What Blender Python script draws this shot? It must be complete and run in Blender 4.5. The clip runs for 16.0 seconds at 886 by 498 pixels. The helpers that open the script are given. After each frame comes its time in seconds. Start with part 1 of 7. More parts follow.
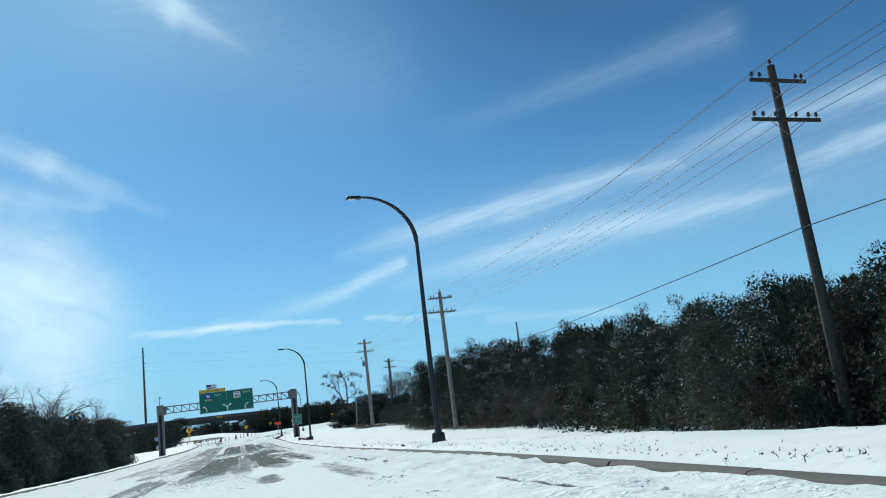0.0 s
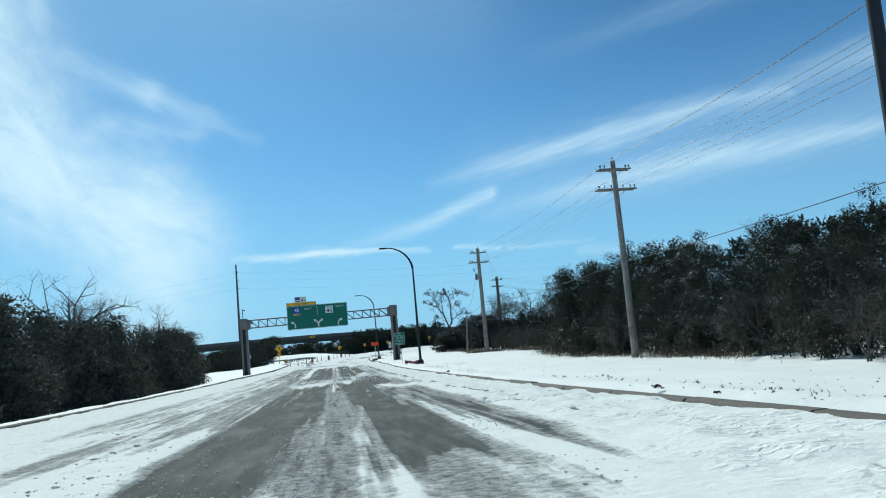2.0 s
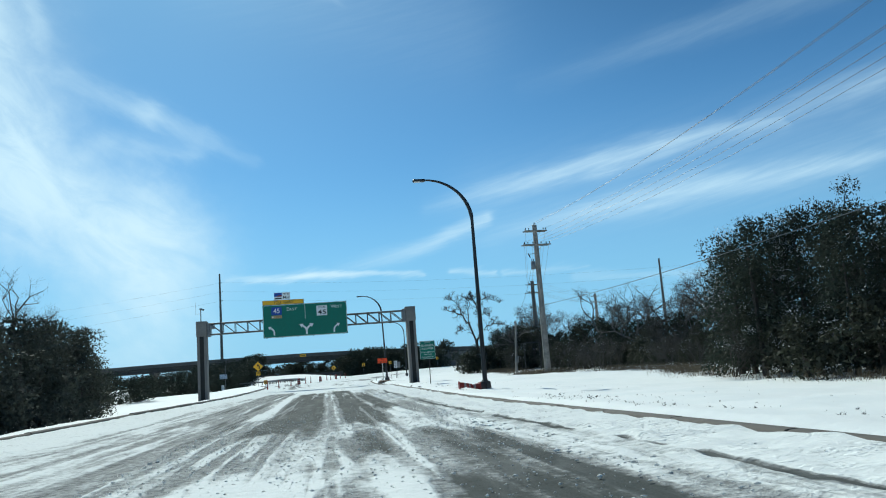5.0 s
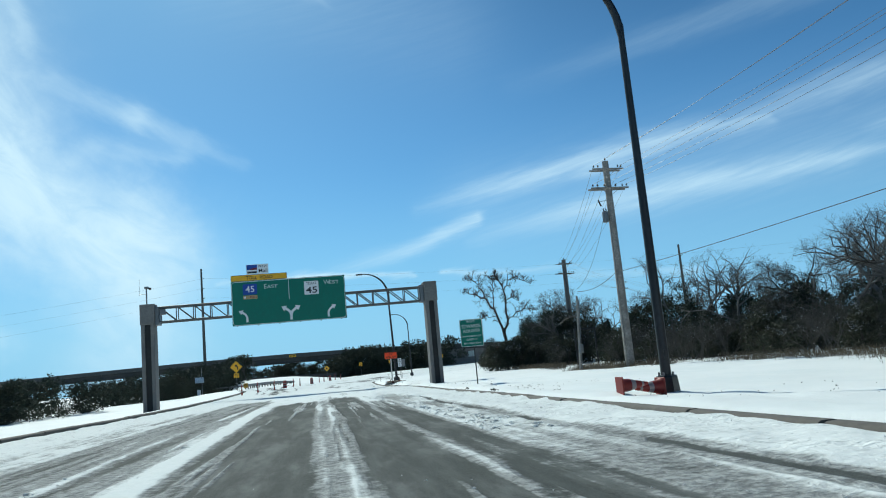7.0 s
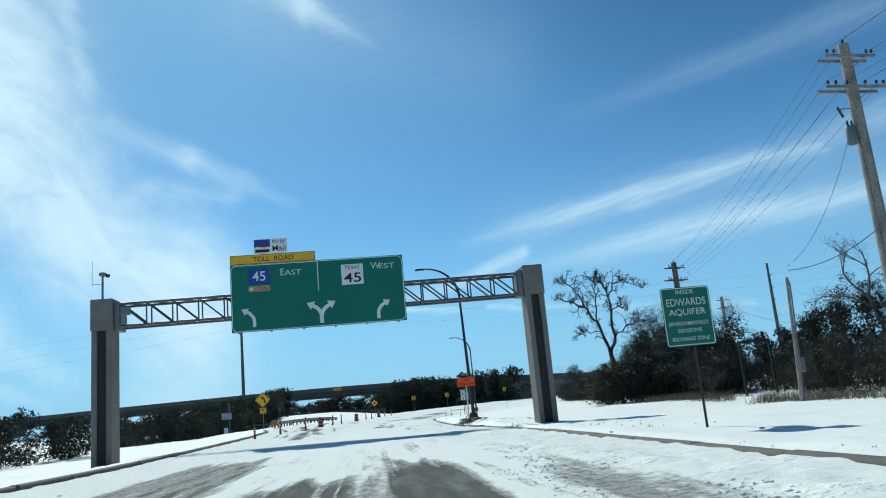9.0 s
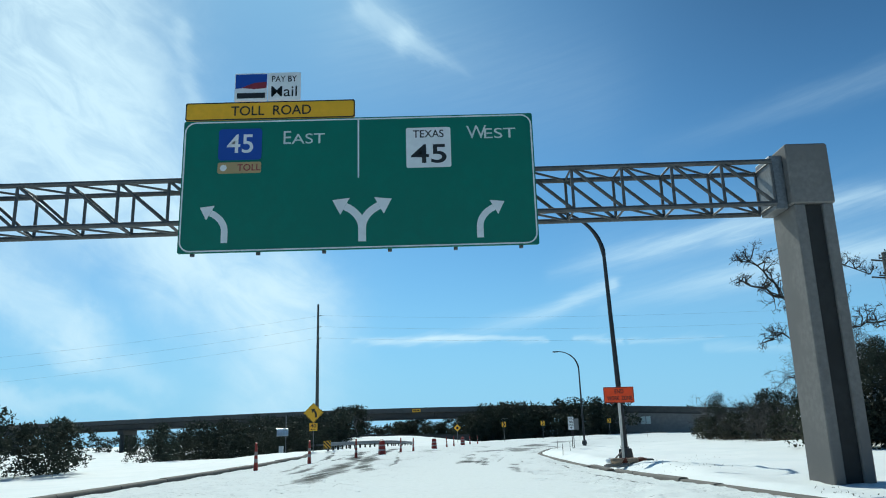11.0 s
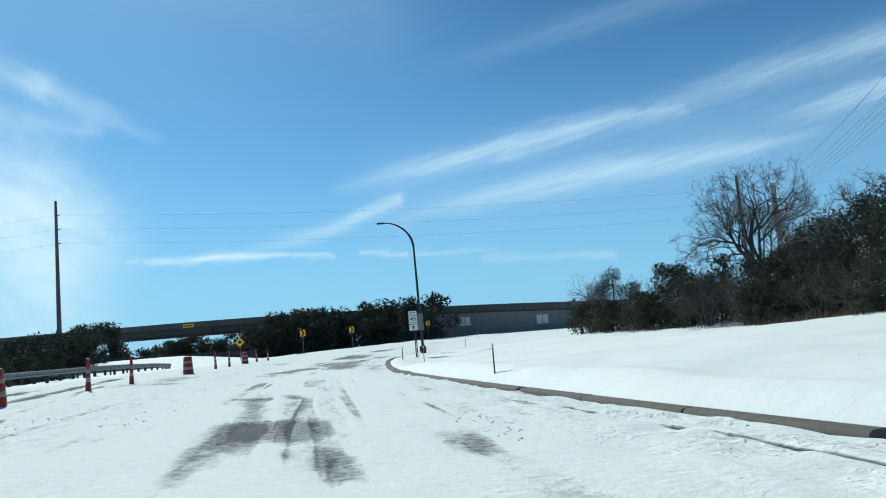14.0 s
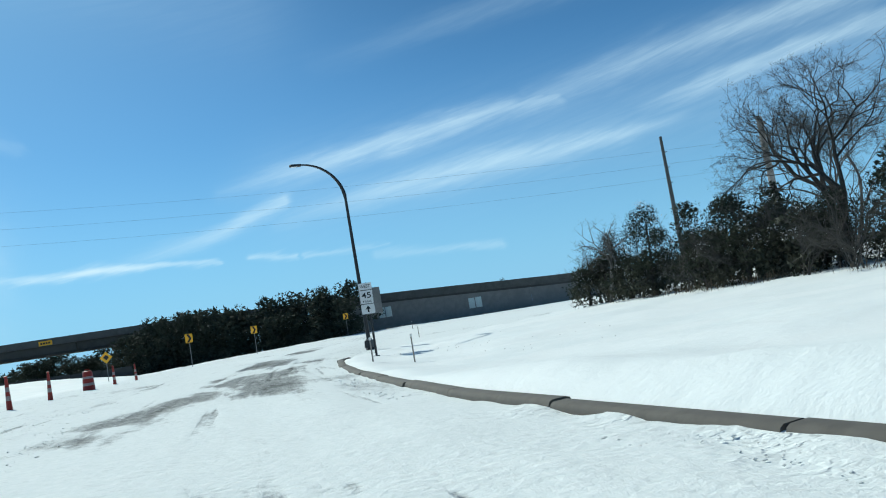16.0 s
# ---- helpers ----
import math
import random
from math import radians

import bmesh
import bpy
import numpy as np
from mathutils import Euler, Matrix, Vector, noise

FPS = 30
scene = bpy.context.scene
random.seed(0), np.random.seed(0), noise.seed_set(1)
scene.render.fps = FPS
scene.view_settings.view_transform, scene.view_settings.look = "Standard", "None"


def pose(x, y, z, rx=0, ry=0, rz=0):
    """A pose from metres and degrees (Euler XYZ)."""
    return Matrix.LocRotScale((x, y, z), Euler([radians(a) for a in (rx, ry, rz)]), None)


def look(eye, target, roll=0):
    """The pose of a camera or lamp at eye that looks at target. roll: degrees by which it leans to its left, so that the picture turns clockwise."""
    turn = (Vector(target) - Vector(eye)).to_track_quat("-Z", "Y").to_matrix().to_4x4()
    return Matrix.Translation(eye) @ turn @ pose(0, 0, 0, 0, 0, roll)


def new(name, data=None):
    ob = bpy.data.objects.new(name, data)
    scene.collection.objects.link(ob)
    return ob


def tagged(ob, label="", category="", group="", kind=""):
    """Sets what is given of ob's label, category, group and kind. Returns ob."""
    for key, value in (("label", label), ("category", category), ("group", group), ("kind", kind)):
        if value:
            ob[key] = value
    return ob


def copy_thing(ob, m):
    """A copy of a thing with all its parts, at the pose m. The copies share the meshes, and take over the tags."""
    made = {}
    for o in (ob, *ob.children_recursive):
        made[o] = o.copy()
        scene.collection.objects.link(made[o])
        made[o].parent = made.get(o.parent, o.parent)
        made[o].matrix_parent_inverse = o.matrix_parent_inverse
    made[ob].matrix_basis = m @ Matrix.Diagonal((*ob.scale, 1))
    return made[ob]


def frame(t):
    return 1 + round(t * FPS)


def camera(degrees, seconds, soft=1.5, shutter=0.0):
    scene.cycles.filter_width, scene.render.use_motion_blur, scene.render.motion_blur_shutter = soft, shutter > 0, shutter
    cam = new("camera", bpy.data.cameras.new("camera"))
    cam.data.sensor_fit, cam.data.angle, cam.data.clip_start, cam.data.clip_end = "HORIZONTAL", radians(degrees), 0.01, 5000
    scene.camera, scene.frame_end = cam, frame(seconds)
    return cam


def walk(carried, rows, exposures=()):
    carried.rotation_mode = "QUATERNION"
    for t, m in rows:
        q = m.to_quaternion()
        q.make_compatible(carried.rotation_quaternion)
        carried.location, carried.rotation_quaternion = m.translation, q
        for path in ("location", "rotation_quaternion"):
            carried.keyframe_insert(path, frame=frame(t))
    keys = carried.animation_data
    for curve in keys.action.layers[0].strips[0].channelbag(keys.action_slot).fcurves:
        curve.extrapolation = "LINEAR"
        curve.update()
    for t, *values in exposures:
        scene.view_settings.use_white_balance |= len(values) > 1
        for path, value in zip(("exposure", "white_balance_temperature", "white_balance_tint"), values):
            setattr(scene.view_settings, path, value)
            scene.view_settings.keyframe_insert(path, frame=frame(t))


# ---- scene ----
cam = camera(60.7, 16.0, soft=1.05)
PATH = [
    (0, (-0.03, 0.033, 1.608), (0.53, 1.912, 2.002), -7.2),
    (0.5, (-0.001, 6.246, 1.556), (0.496, 8.154, 1.886), -5.7),
    (1, (0.06, 12.245, 1.474), (0.45, 14.188, 1.736), -4.8),
    (1.5, (0.222, 17.787, 1.347), (0.544, 19.747, 1.579), -4.4),
    (2, (0.271, 23.473, 1.228), (0.589, 25.433, 1.465), -5.2),
    (2.5, (0.275, 29.152, 1.12), (0.644, 31.101, 1.374), -6.1),
    (3, (0.304, 34.796, 0.986), (0.724, 36.733, 1.254), -7.0),
    (3.5, (0.321, 40.321, 0.868), (0.768, 42.251, 1.143), -7.3),
    (4, (0.322, 45.726, 0.767), (0.757, 47.658, 1.047), -6.8),
    (4.5, (0.416, 50.852, 0.682), (0.804, 52.792, 0.969), -5.6),
    (5, (0.427, 56.255, 0.61), (0.761, 58.204, 0.909), -4.3),
    (5.2, (0.447, 58.445, 0.585), (0.762, 60.397, 0.887), -3.9),
    (7.5, (0.603, 83.802, 0.255), (0.974, 85.744, 0.555), -5.6),
    (8, (0.669, 89.42, 0.23), (1.046, 91.359, 0.546), -5.8),
    (8.5, (0.742, 94.998, 0.212), (1.081, 96.938, 0.562), -5.6),
    (9, (0.823, 100.668, 0.202), (1.067, 102.612, 0.602), -5.2),
    (9.5, (0.839, 106.107, 0.152), (0.973, 108.052, 0.597), -4.5),
    (9.7, (0.843, 108.27, 0.146), (0.935, 110.214, 0.606), -4.1),
    (11.8, (1.184, 130.856, 0.038), (1.207, 132.796, 0.522), -1.2),
    (12, (1.228, 132.934, 0.019), (1.3, 134.882, 0.468), -1.3),
    (12.5, (1.358, 137.978, -0.052), (1.558, 139.936, 0.302), -2.2),
    (13, (1.6, 143.119, -0.112), (1.93, 145.073, 0.164), -3.6),
    (13.5, (1.902, 148.297, -0.15), (2.4, 150.217, 0.104), -5.1),
    (14, (2.186, 153.39, -0.204), (2.746, 155.296, 0.028), -5.1),
    (14.5, (2.597, 158.562, -0.239), (3.205, 160.455, -0.023), -5.4),
    (15, (3.139, 163.708, -0.263), (3.814, 165.579, -0.055), -7.1),
    (15.5, (3.736, 168.826, -0.283), (4.491, 170.667, -0.086), -8.8),
    (16, (4.333, 173.775, -0.337), (5.16, 175.587, -0.152), -9.5),
]
walk(cam, [(t, look(eye, target, roll)) for t, eye, target, roll in PATH], exposures=((0.0, 0.0, 6050, 6), (16.0, 0.0, 6050, 6)))

# ---- world, sun ----
SUN_AZ, SUN_EL = -13.0, 41.0      # degrees from +y towards +x, and above the horizon
sun_way = Vector((math.sin(radians(SUN_AZ)) * math.cos(radians(SUN_EL)), math.cos(radians(SUN_AZ)) * math.cos(radians(SUN_EL)), math.sin(radians(SUN_EL))))
sun = new("sun", bpy.data.lights.new("sun", "SUN"))
sun.data.energy, sun.data.angle, sun.data.color = 3.55, radians(0.6), (1.0, 0.985, 0.83)
sun.matrix_world = look(sun_way * 100, (0, 0, 0))


class Nodes:
    """Short hand for node trees."""

    def __init__(self, tree):
        self.t = tree
        tree.nodes.clear()

    def add(self, kind, ins=None, operation="", use_clamp=False, interpolation_type="", data_type="", blend_type="", attribute_name=""):
        n = self.t.nodes.new(kind)
        if operation:
            n.operation = operation
            if kind == "ShaderNodeMath":
                n.use_clamp = use_clamp
        if interpolation_type:
            n.interpolation_type = interpolation_type
        if data_type:
            n.data_type = data_type
        if blend_type:
            n.blend_type = blend_type
        if attribute_name:
            n.attribute_name = attribute_name
        for k, v in (ins or {}).items():
            self.put(n.inputs[k], v)
        return n

    def put(self, socket, v):
        if hasattr(v, "is_output"):
            self.t.links.new(v, socket)
        elif hasattr(v, "outputs"):
            self.t.links.new(v.outputs[0], socket)
        else:
            socket.default_value = v

    def math(self, op, a, b=0.0, c=0.0, clamp=False):
        return self.add("ShaderNodeMath", {0: a, 1: b, 2: c}, operation=op, use_clamp=clamp).outputs[0]

    def noise(self, vec, scale, detail=4.0, rough=0.55, out=0, distortion=0.0):
        return self.add("ShaderNodeTexNoise", {"Vector": vec, "Scale": scale, "Detail": detail, "Roughness": rough, "Distortion": distortion}).outputs[out]

    def ramp(self, fac, *stops):
        n = self.add("ShaderNodeValToRGB", {0: fac})
        e = n.color_ramp.elements
        while len(e) < len(stops):
            e.new(0.5)
        for el, (p, c) in zip(e, stops):
            el.position, el.color = p, (c if hasattr(c, "__len__") else (c, c, c)) + (1,) if hasattr(c, "__len__") else (c, c, c, 1)
        return n.outputs[0]

    def mix(self, fac, a, b, how="MIX"):
        n = self.add("ShaderNodeMix", None, data_type="RGBA", blend_type=how)
        for i, v in ((0, fac), (6, a), (7, b)):
            if isinstance(v, tuple) and len(v) == 3:
                v = v + (1,)
            self.put(n.inputs[i], v)
        return n.outputs[2]

    def smooth(self, v, lo, hi):
        return self.add("ShaderNodeMapRange", {0: v, 1: lo, 2: hi, 3: 0.0, 4: 1.0}, interpolation_type="SMOOTHSTEP").outputs[0]


def make_world():
    world = bpy.data.worlds.new("sky")
    scene.world = world
    world.use_nodes = True
    n = Nodes(world.node_tree)
    sky = n.add("ShaderNodeTexSky")
    sky.sky_type, sky.sun_disc = "NISHITA", False
    sky.sun_elevation, sky.sun_rotation = radians(SUN_EL), radians(SUN_AZ)
    sky.altitude, sky.air_density, sky.dust_density, sky.ozone_density = 250.0, 1.0, 0.6, 2.2
    way = n.add("ShaderNodeTexCoord").outputs["Generated"]
    xyz = n.add("ShaderNodeSeparateXYZ", {0: way})
    az = n.math("MULTIPLY", n.math("ARCTAN2", xyz.outputs[0], xyz.outputs[1]), 57.2958)
    el = n.math("MULTIPLY", n.math("ARCSINE", xyz.outputs[2]), 57.2958)
    flat = n.add("ShaderNodeCombineXYZ", {0: az, 1: el, 2: 0.0}).outputs[0]

    def lean(turn, long, wide):
        m = n.add("ShaderNodeMapping", {"Vector": flat, "Rotation": (0, 0, radians(turn)), "Scale": (long, wide, 1.0)})
        m.vector_type = "TEXTURE"
        return m.outputs[0]

    def wander(vec, scale, amount, detail=4.0):
        shift = n.add("ShaderNodeVectorMath", {0: n.noise(vec, scale, detail, 0.58, out=1), 1: (0.5, 0.5, 0.5)}, operation="SUBTRACT").outputs[0]
        return n.add("ShaderNodeVectorMath", {0: shift, 1: (amount, amount, 0.0)}, operation="MULTIPLY").outputs[0]

    def plus(u, v):
        return n.add("ShaderNodeVectorMath", {0: u, 1: v}, operation="ADD").outputs[0]

    def screen(u, v):
        return v if u is None else n.math("SUBTRACT", n.math("ADD", u, v), n.math("MULTIPLY", u, v))

    def streak(at, a, b, w0, w1, p0, p1):
        """A soft streak of cloud from a to b (azimuth, height), its width and strength running from end to end."""
        d = (b[0] - a[0], b[1] - a[1], 0.0)
        q = n.add("ShaderNodeVectorMath", {0: at, 1: (a[0], a[1], 0.0)}, operation="SUBTRACT").outputs[0]
        t = n.math("DIVIDE", n.add("ShaderNodeVectorMath", {0: q, 1: d}, operation="DOT_PRODUCT").outputs["Value"], d[0] ** 2 + d[1] ** 2, clamp=True)
        foot = n.add("ShaderNodeVectorMath", {0: d}, operation="SCALE")
        n.put(foot.inputs["Scale"], t)
        off = n.add("ShaderNodeVectorMath", {0: q, 1: foot.outputs[0]}, operation="DISTANCE").outputs["Value"]
        off = n.math("DIVIDE", off, n.math("MULTIPLY_ADD", t, w1 - w0, w0))
        bell = n.math("POWER", 2.718, n.math("MULTIPLY", n.math("MULTIPLY", off, off), -1.0))
        return n.math("MULTIPLY", bell, n.math("MULTIPLY_ADD", t, p1 - p0, p0))

    # the cirrus bands, drawn out along their run
    along = plus(plus(flat, wander(lean(9, 6.0, 1.1), 1.0, 1.5)), wander(lean(9, 14.0, 5.0), 1.0, 0.7))
    cover = None
    for band in (
        ((-6.6, 7.15), (0.0, 7.2), 0.22, 0.34, 0.35, 1.0), ((0.0, 7.2), (8.0, 6.75), 0.34, 0.16, 1.0, 0.35),
        ((10.2, 6.9), (13.4, 6.7), 0.24, 0.2, 0.45, 0.4), ((14.0, 6.6), (20.4, 6.3), 0.2, 0.2, 0.3, 0.15), ((19.6, 5.6), (29.0, 4.9), 0.35, 0.3, 0.2, 0.25),
        ((1.5, 7.3), (7.0, 8.6), 0.5, 0.6, 0.1, 0.42), ((7.0, 8.6), (13.2, 10.6), 0.6, 0.45, 0.42, 0.62),
        ((8.7, 11.8), (17.2, 13.3), 0.5, 0.75, 0.1, 0.55), ((17.2, 13.3), (26.0, 14.5), 0.75, 0.8, 0.55, 0.58), ((26.0, 14.5), (35.0, 14.8), 0.8, 0.6, 0.58, 0.4), ((33.0, 15.0), (43.0, 16.4), 0.8, 0.9, 0.22, 0.34), ((43.0, 16.4), (53.0, 16.8), 0.9, 0.9, 0.34, 0.5), ((53.0, 16.8), (75.0, 17.0), 0.9, 0.9, 0.5, 0.2),
        ((12.5, 9.2), (19.0, 10.1), 0.5, 0.8, 0.08, 0.4), ((19.0, 10.1), (29.0, 11.1), 0.8, 1.0, 0.4, 0.56), ((29.0, 11.1), (39.0, 11.2), 1.0, 0.7, 0.56, 0.46), ((39.0, 11.2), (45.0, 11.6), 0.7, 0.3, 0.46, 0.0), ((40.0, 12.5), (46.0, 13.4), 0.4, 0.5, 0.0, 0.4), ((46.0, 13.4), (52.0, 14.2), 0.5, 0.5, 0.4, 0.5), ((52.0, 14.2), (70.0, 15.0), 0.5, 0.8, 0.5, 0.2),
        ((17.0, 20.2), (28.0, 22.0), 0.8, 0.9, 0.02, 0.12), ((28.0, 22.0), (40.0, 23.0), 0.9, 1.2, 0.12, 0.16),
    ):
        one = streak(along, *band)
        cover = one if cover is None else n.math("MAXIMUM", cover, one)
    for haze in (((14.0, 11.5), (55.0, 13.5), 3.5, 4.0, 0.12, 0.2), ((-6.0, 30.0), (12.0, 25.0), 4.0, 4.0, 0.14, 0.08)):
        cover = screen(cover, streak(flat, *haze))
    comb = n.noise(lean(11, 5.0, 0.42), 1.0, 6.0, 0.62, distortion=0.5)
    cover = n.math("MULTIPLY", cover, n.math("ADD", 0.72, n.math("MULTIPLY", n.smooth(comb, 0.3, 0.72), 0.36)))
    # the bright veil towards the sun's side: a ridge that falls to the horizon, with torn wisps
    torn = plus(plus(flat, wander(flat, 0.16, 5.0, 5.0)), wander(flat, 0.7, 1.3, 5.0))
    veil = None
    for ridge in (
        ((-29.0, 31.0), (-26.0, 21.5), 6.5, 5.2, 0.95, 0.95), ((-26.0, 21.5), (-19.5, 14.4), 5.2, 3.6, 0.92, 0.8), ((-19.5, 14.4), (-12.6, 9.6), 3.4, 4.0, 0.78, 0.86), ((-12.6, 9.6), (-11.4, 3.5), 4.0, 4.2, 0.86, 0.55),
        ((-31.0, 11.2), (-25.5, 7.4), 2.2, 1.7, 0.7, 0.62), ((-25.5, 7.4), (-20.5, 4.4), 1.7, 1.2, 0.62, 0.3), ((-30.0, 3.8), (-21.5, 2.4), 0.8, 0.6, 0.5, 0.25),
        ((-60.0, 24.0), (-31.0, 22.0), 9.0, 8.0, 0.7, 0.95),
    ):
        veil = screen(veil, streak(torn, *ridge))
    frayed = plus(flat, wander(lean(-28, 3.0, 1.0), 1.0, 1.6, 5.0))
    for wisp in (
        ((-17.0, 20.9), (-11.6, 18.9), 0.9, 0.8, 0.25, 0.4), ((-11.6, 18.9), (-4.2, 15.8), 0.9, 0.5, 0.4, 0.1), ((-14.5, 16.6), (-8.5, 16.4), 0.9, 0.7, 0.3, 0.25),
        ((-5.5, 31.6), (-2.3, 29.8), 1.3, 1.0, 0.5, 0.55), ((-2.3, 29.8), (2.8, 27.0), 0.9, 0.4, 0.55, 0.08), ((-20.2, 29.0), (-18.6, 23.0), 0.7, 0.6, 0.4, 0.3),
    ):
        veil = screen(veil, streak(frayed, *wisp))
    fluff = n.noise(lean(-30, 5.0, 2.4), 1.0, 7.0, 0.6, distortion=0.7)
    veil = n.math("MULTIPLY", veil, n.math("ADD", 0.70, n.math("MULTIPLY", n.smooth(fluff, 0.28, 0.66), 0.36)), clamp=True)
    low = n.math("MULTIPLY", n.smooth(el, 16.0, -1.0), 0.85)
    cover = n.math("MINIMUM", screen(cover, veil), 1.0, clamp=True)
    blue = n.mix(1.0, n.mix(1.0, sky, (0.06, 0.06, 0.06), "MULTIPLY"), (0.62, 1.16, 1.42), "MULTIPLY")
    deep = n.math("SUBTRACT", 1.0, n.math("MULTIPLY", n.smooth(el, 12.0, 37.0), n.math("ADD", 0.15, n.math("MULTIPLY", n.smooth(az, 8.0, 30.0), 0.24))))
    blue = n.mix(1.0, blue, n.add("ShaderNodeCombineXYZ", {0: deep, 1: deep, 2: deep}).outputs[0], "MULTIPLY")
    blue = n.mix(low, blue, (0.305, 0.605, 0.86))
    col = n.mix(cover, blue, (0.68, 0.88, 0.96))
    bg = n.add("ShaderNodeBackground", {"Color": col, "Strength": 1.0})
    n.add("ShaderNodeOutputWorld", {"Surface": bg.outputs[0]})


make_world()


# ---- materials ----
def material(name, colour, rough=0.6, metal=0.0, var=0.25, grain=6.0, coarse=0.8, bump=0.15, second=None, spec=0.5, island=False, transl=0.0):
    """A plain surface with variation at two scales and fine relief."""
    m = bpy.data.materials.new(name)
    m.use_nodes = True
    n = Nodes(m.node_tree)
    pos = n.add("ShaderNodeTexCoord").outputs["Object"]
    fine, wide = n.noise(pos, grain, 5.0), n.noise(pos, coarse, 3.0)
    dark = tuple(c * (1 - var) for c in colour)
    light = tuple(min(1.0, c * (1 + var)) for c in colour)
    col = n.mix(n.smooth(fine, 0.25, 0.75), dark, light)
    col = n.mix(n.smooth(wide, 0.42, 0.68), col, second or tuple(c * (1 - var * 0.8) for c in colour))
    if island:
        rnd = n.add("ShaderNodeNewGeometry").outputs["Random Per Island"]
        col = n.mix(n.math("MULTIPLY", rnd, 0.6), col, tuple(c * 0.5 for c in colour))
    shade = n.add("ShaderNodeBsdfPrincipled", {"Base Color": col, "Roughness": n.math("ADD", rough - 0.08, n.math("MULTIPLY", fine, 0.16)), "Metallic": metal, "Specular IOR Level": spec})
    if bump:
        n.put(shade.inputs["Normal"], n.add("ShaderNodeBump", {"Height": fine, "Strength": bump, "Distance": 0.02}).outputs[0])
    out = shade.outputs[0]
    if transl:
        out = n.add("ShaderNodeMixShader", {0: transl, 1: out, 2: n.add("ShaderNodeBsdfTranslucent", {"Color": col}).outputs[0]}).outputs[0]
    n.add("ShaderNodeOutputMaterial", {"Surface": out})
    return m


def snow_field():
    m = bpy.data.materials.new("snow")
    m.use_nodes = True
    n = Nodes(m.node_tree)
    pos = n.add("ShaderNodeTexCoord").outputs["Object"]
    wide, mid, fine = n.noise(pos, 0.35, 4.0), n.noise(pos, 2.2, 5.0), n.noise(pos, 18.0, 4.0, 0.65)
    col = n.mix(n.smooth(wide, 0.35, 0.7), (0.90, 0.935, 0.925), (0.84, 0.89, 0.885))
    col = n.mix(n.math("MULTIPLY", n.smooth(fine, 0.66, 0.78), n.smooth(mid, 0.5, 0.7)), col, (0.45, 0.44, 0.40))
    h = n.math("ADD", n.math("MULTIPLY", mid, 1.0), n.math("MULTIPLY", fine, 0.25))
    nor = n.add("ShaderNodeBump", {"Height": h, "Strength": 0.35, "Distance": 0.12}).outputs[0]
    n.add("ShaderNodeOutputMaterial", {"Surface": n.add("ShaderNodeBsdfPrincipled", {"Base Color": col, "Roughness": 0.75, "Specular IOR Level": 0.25, "Normal": nor}).outputs[0]})
    return m


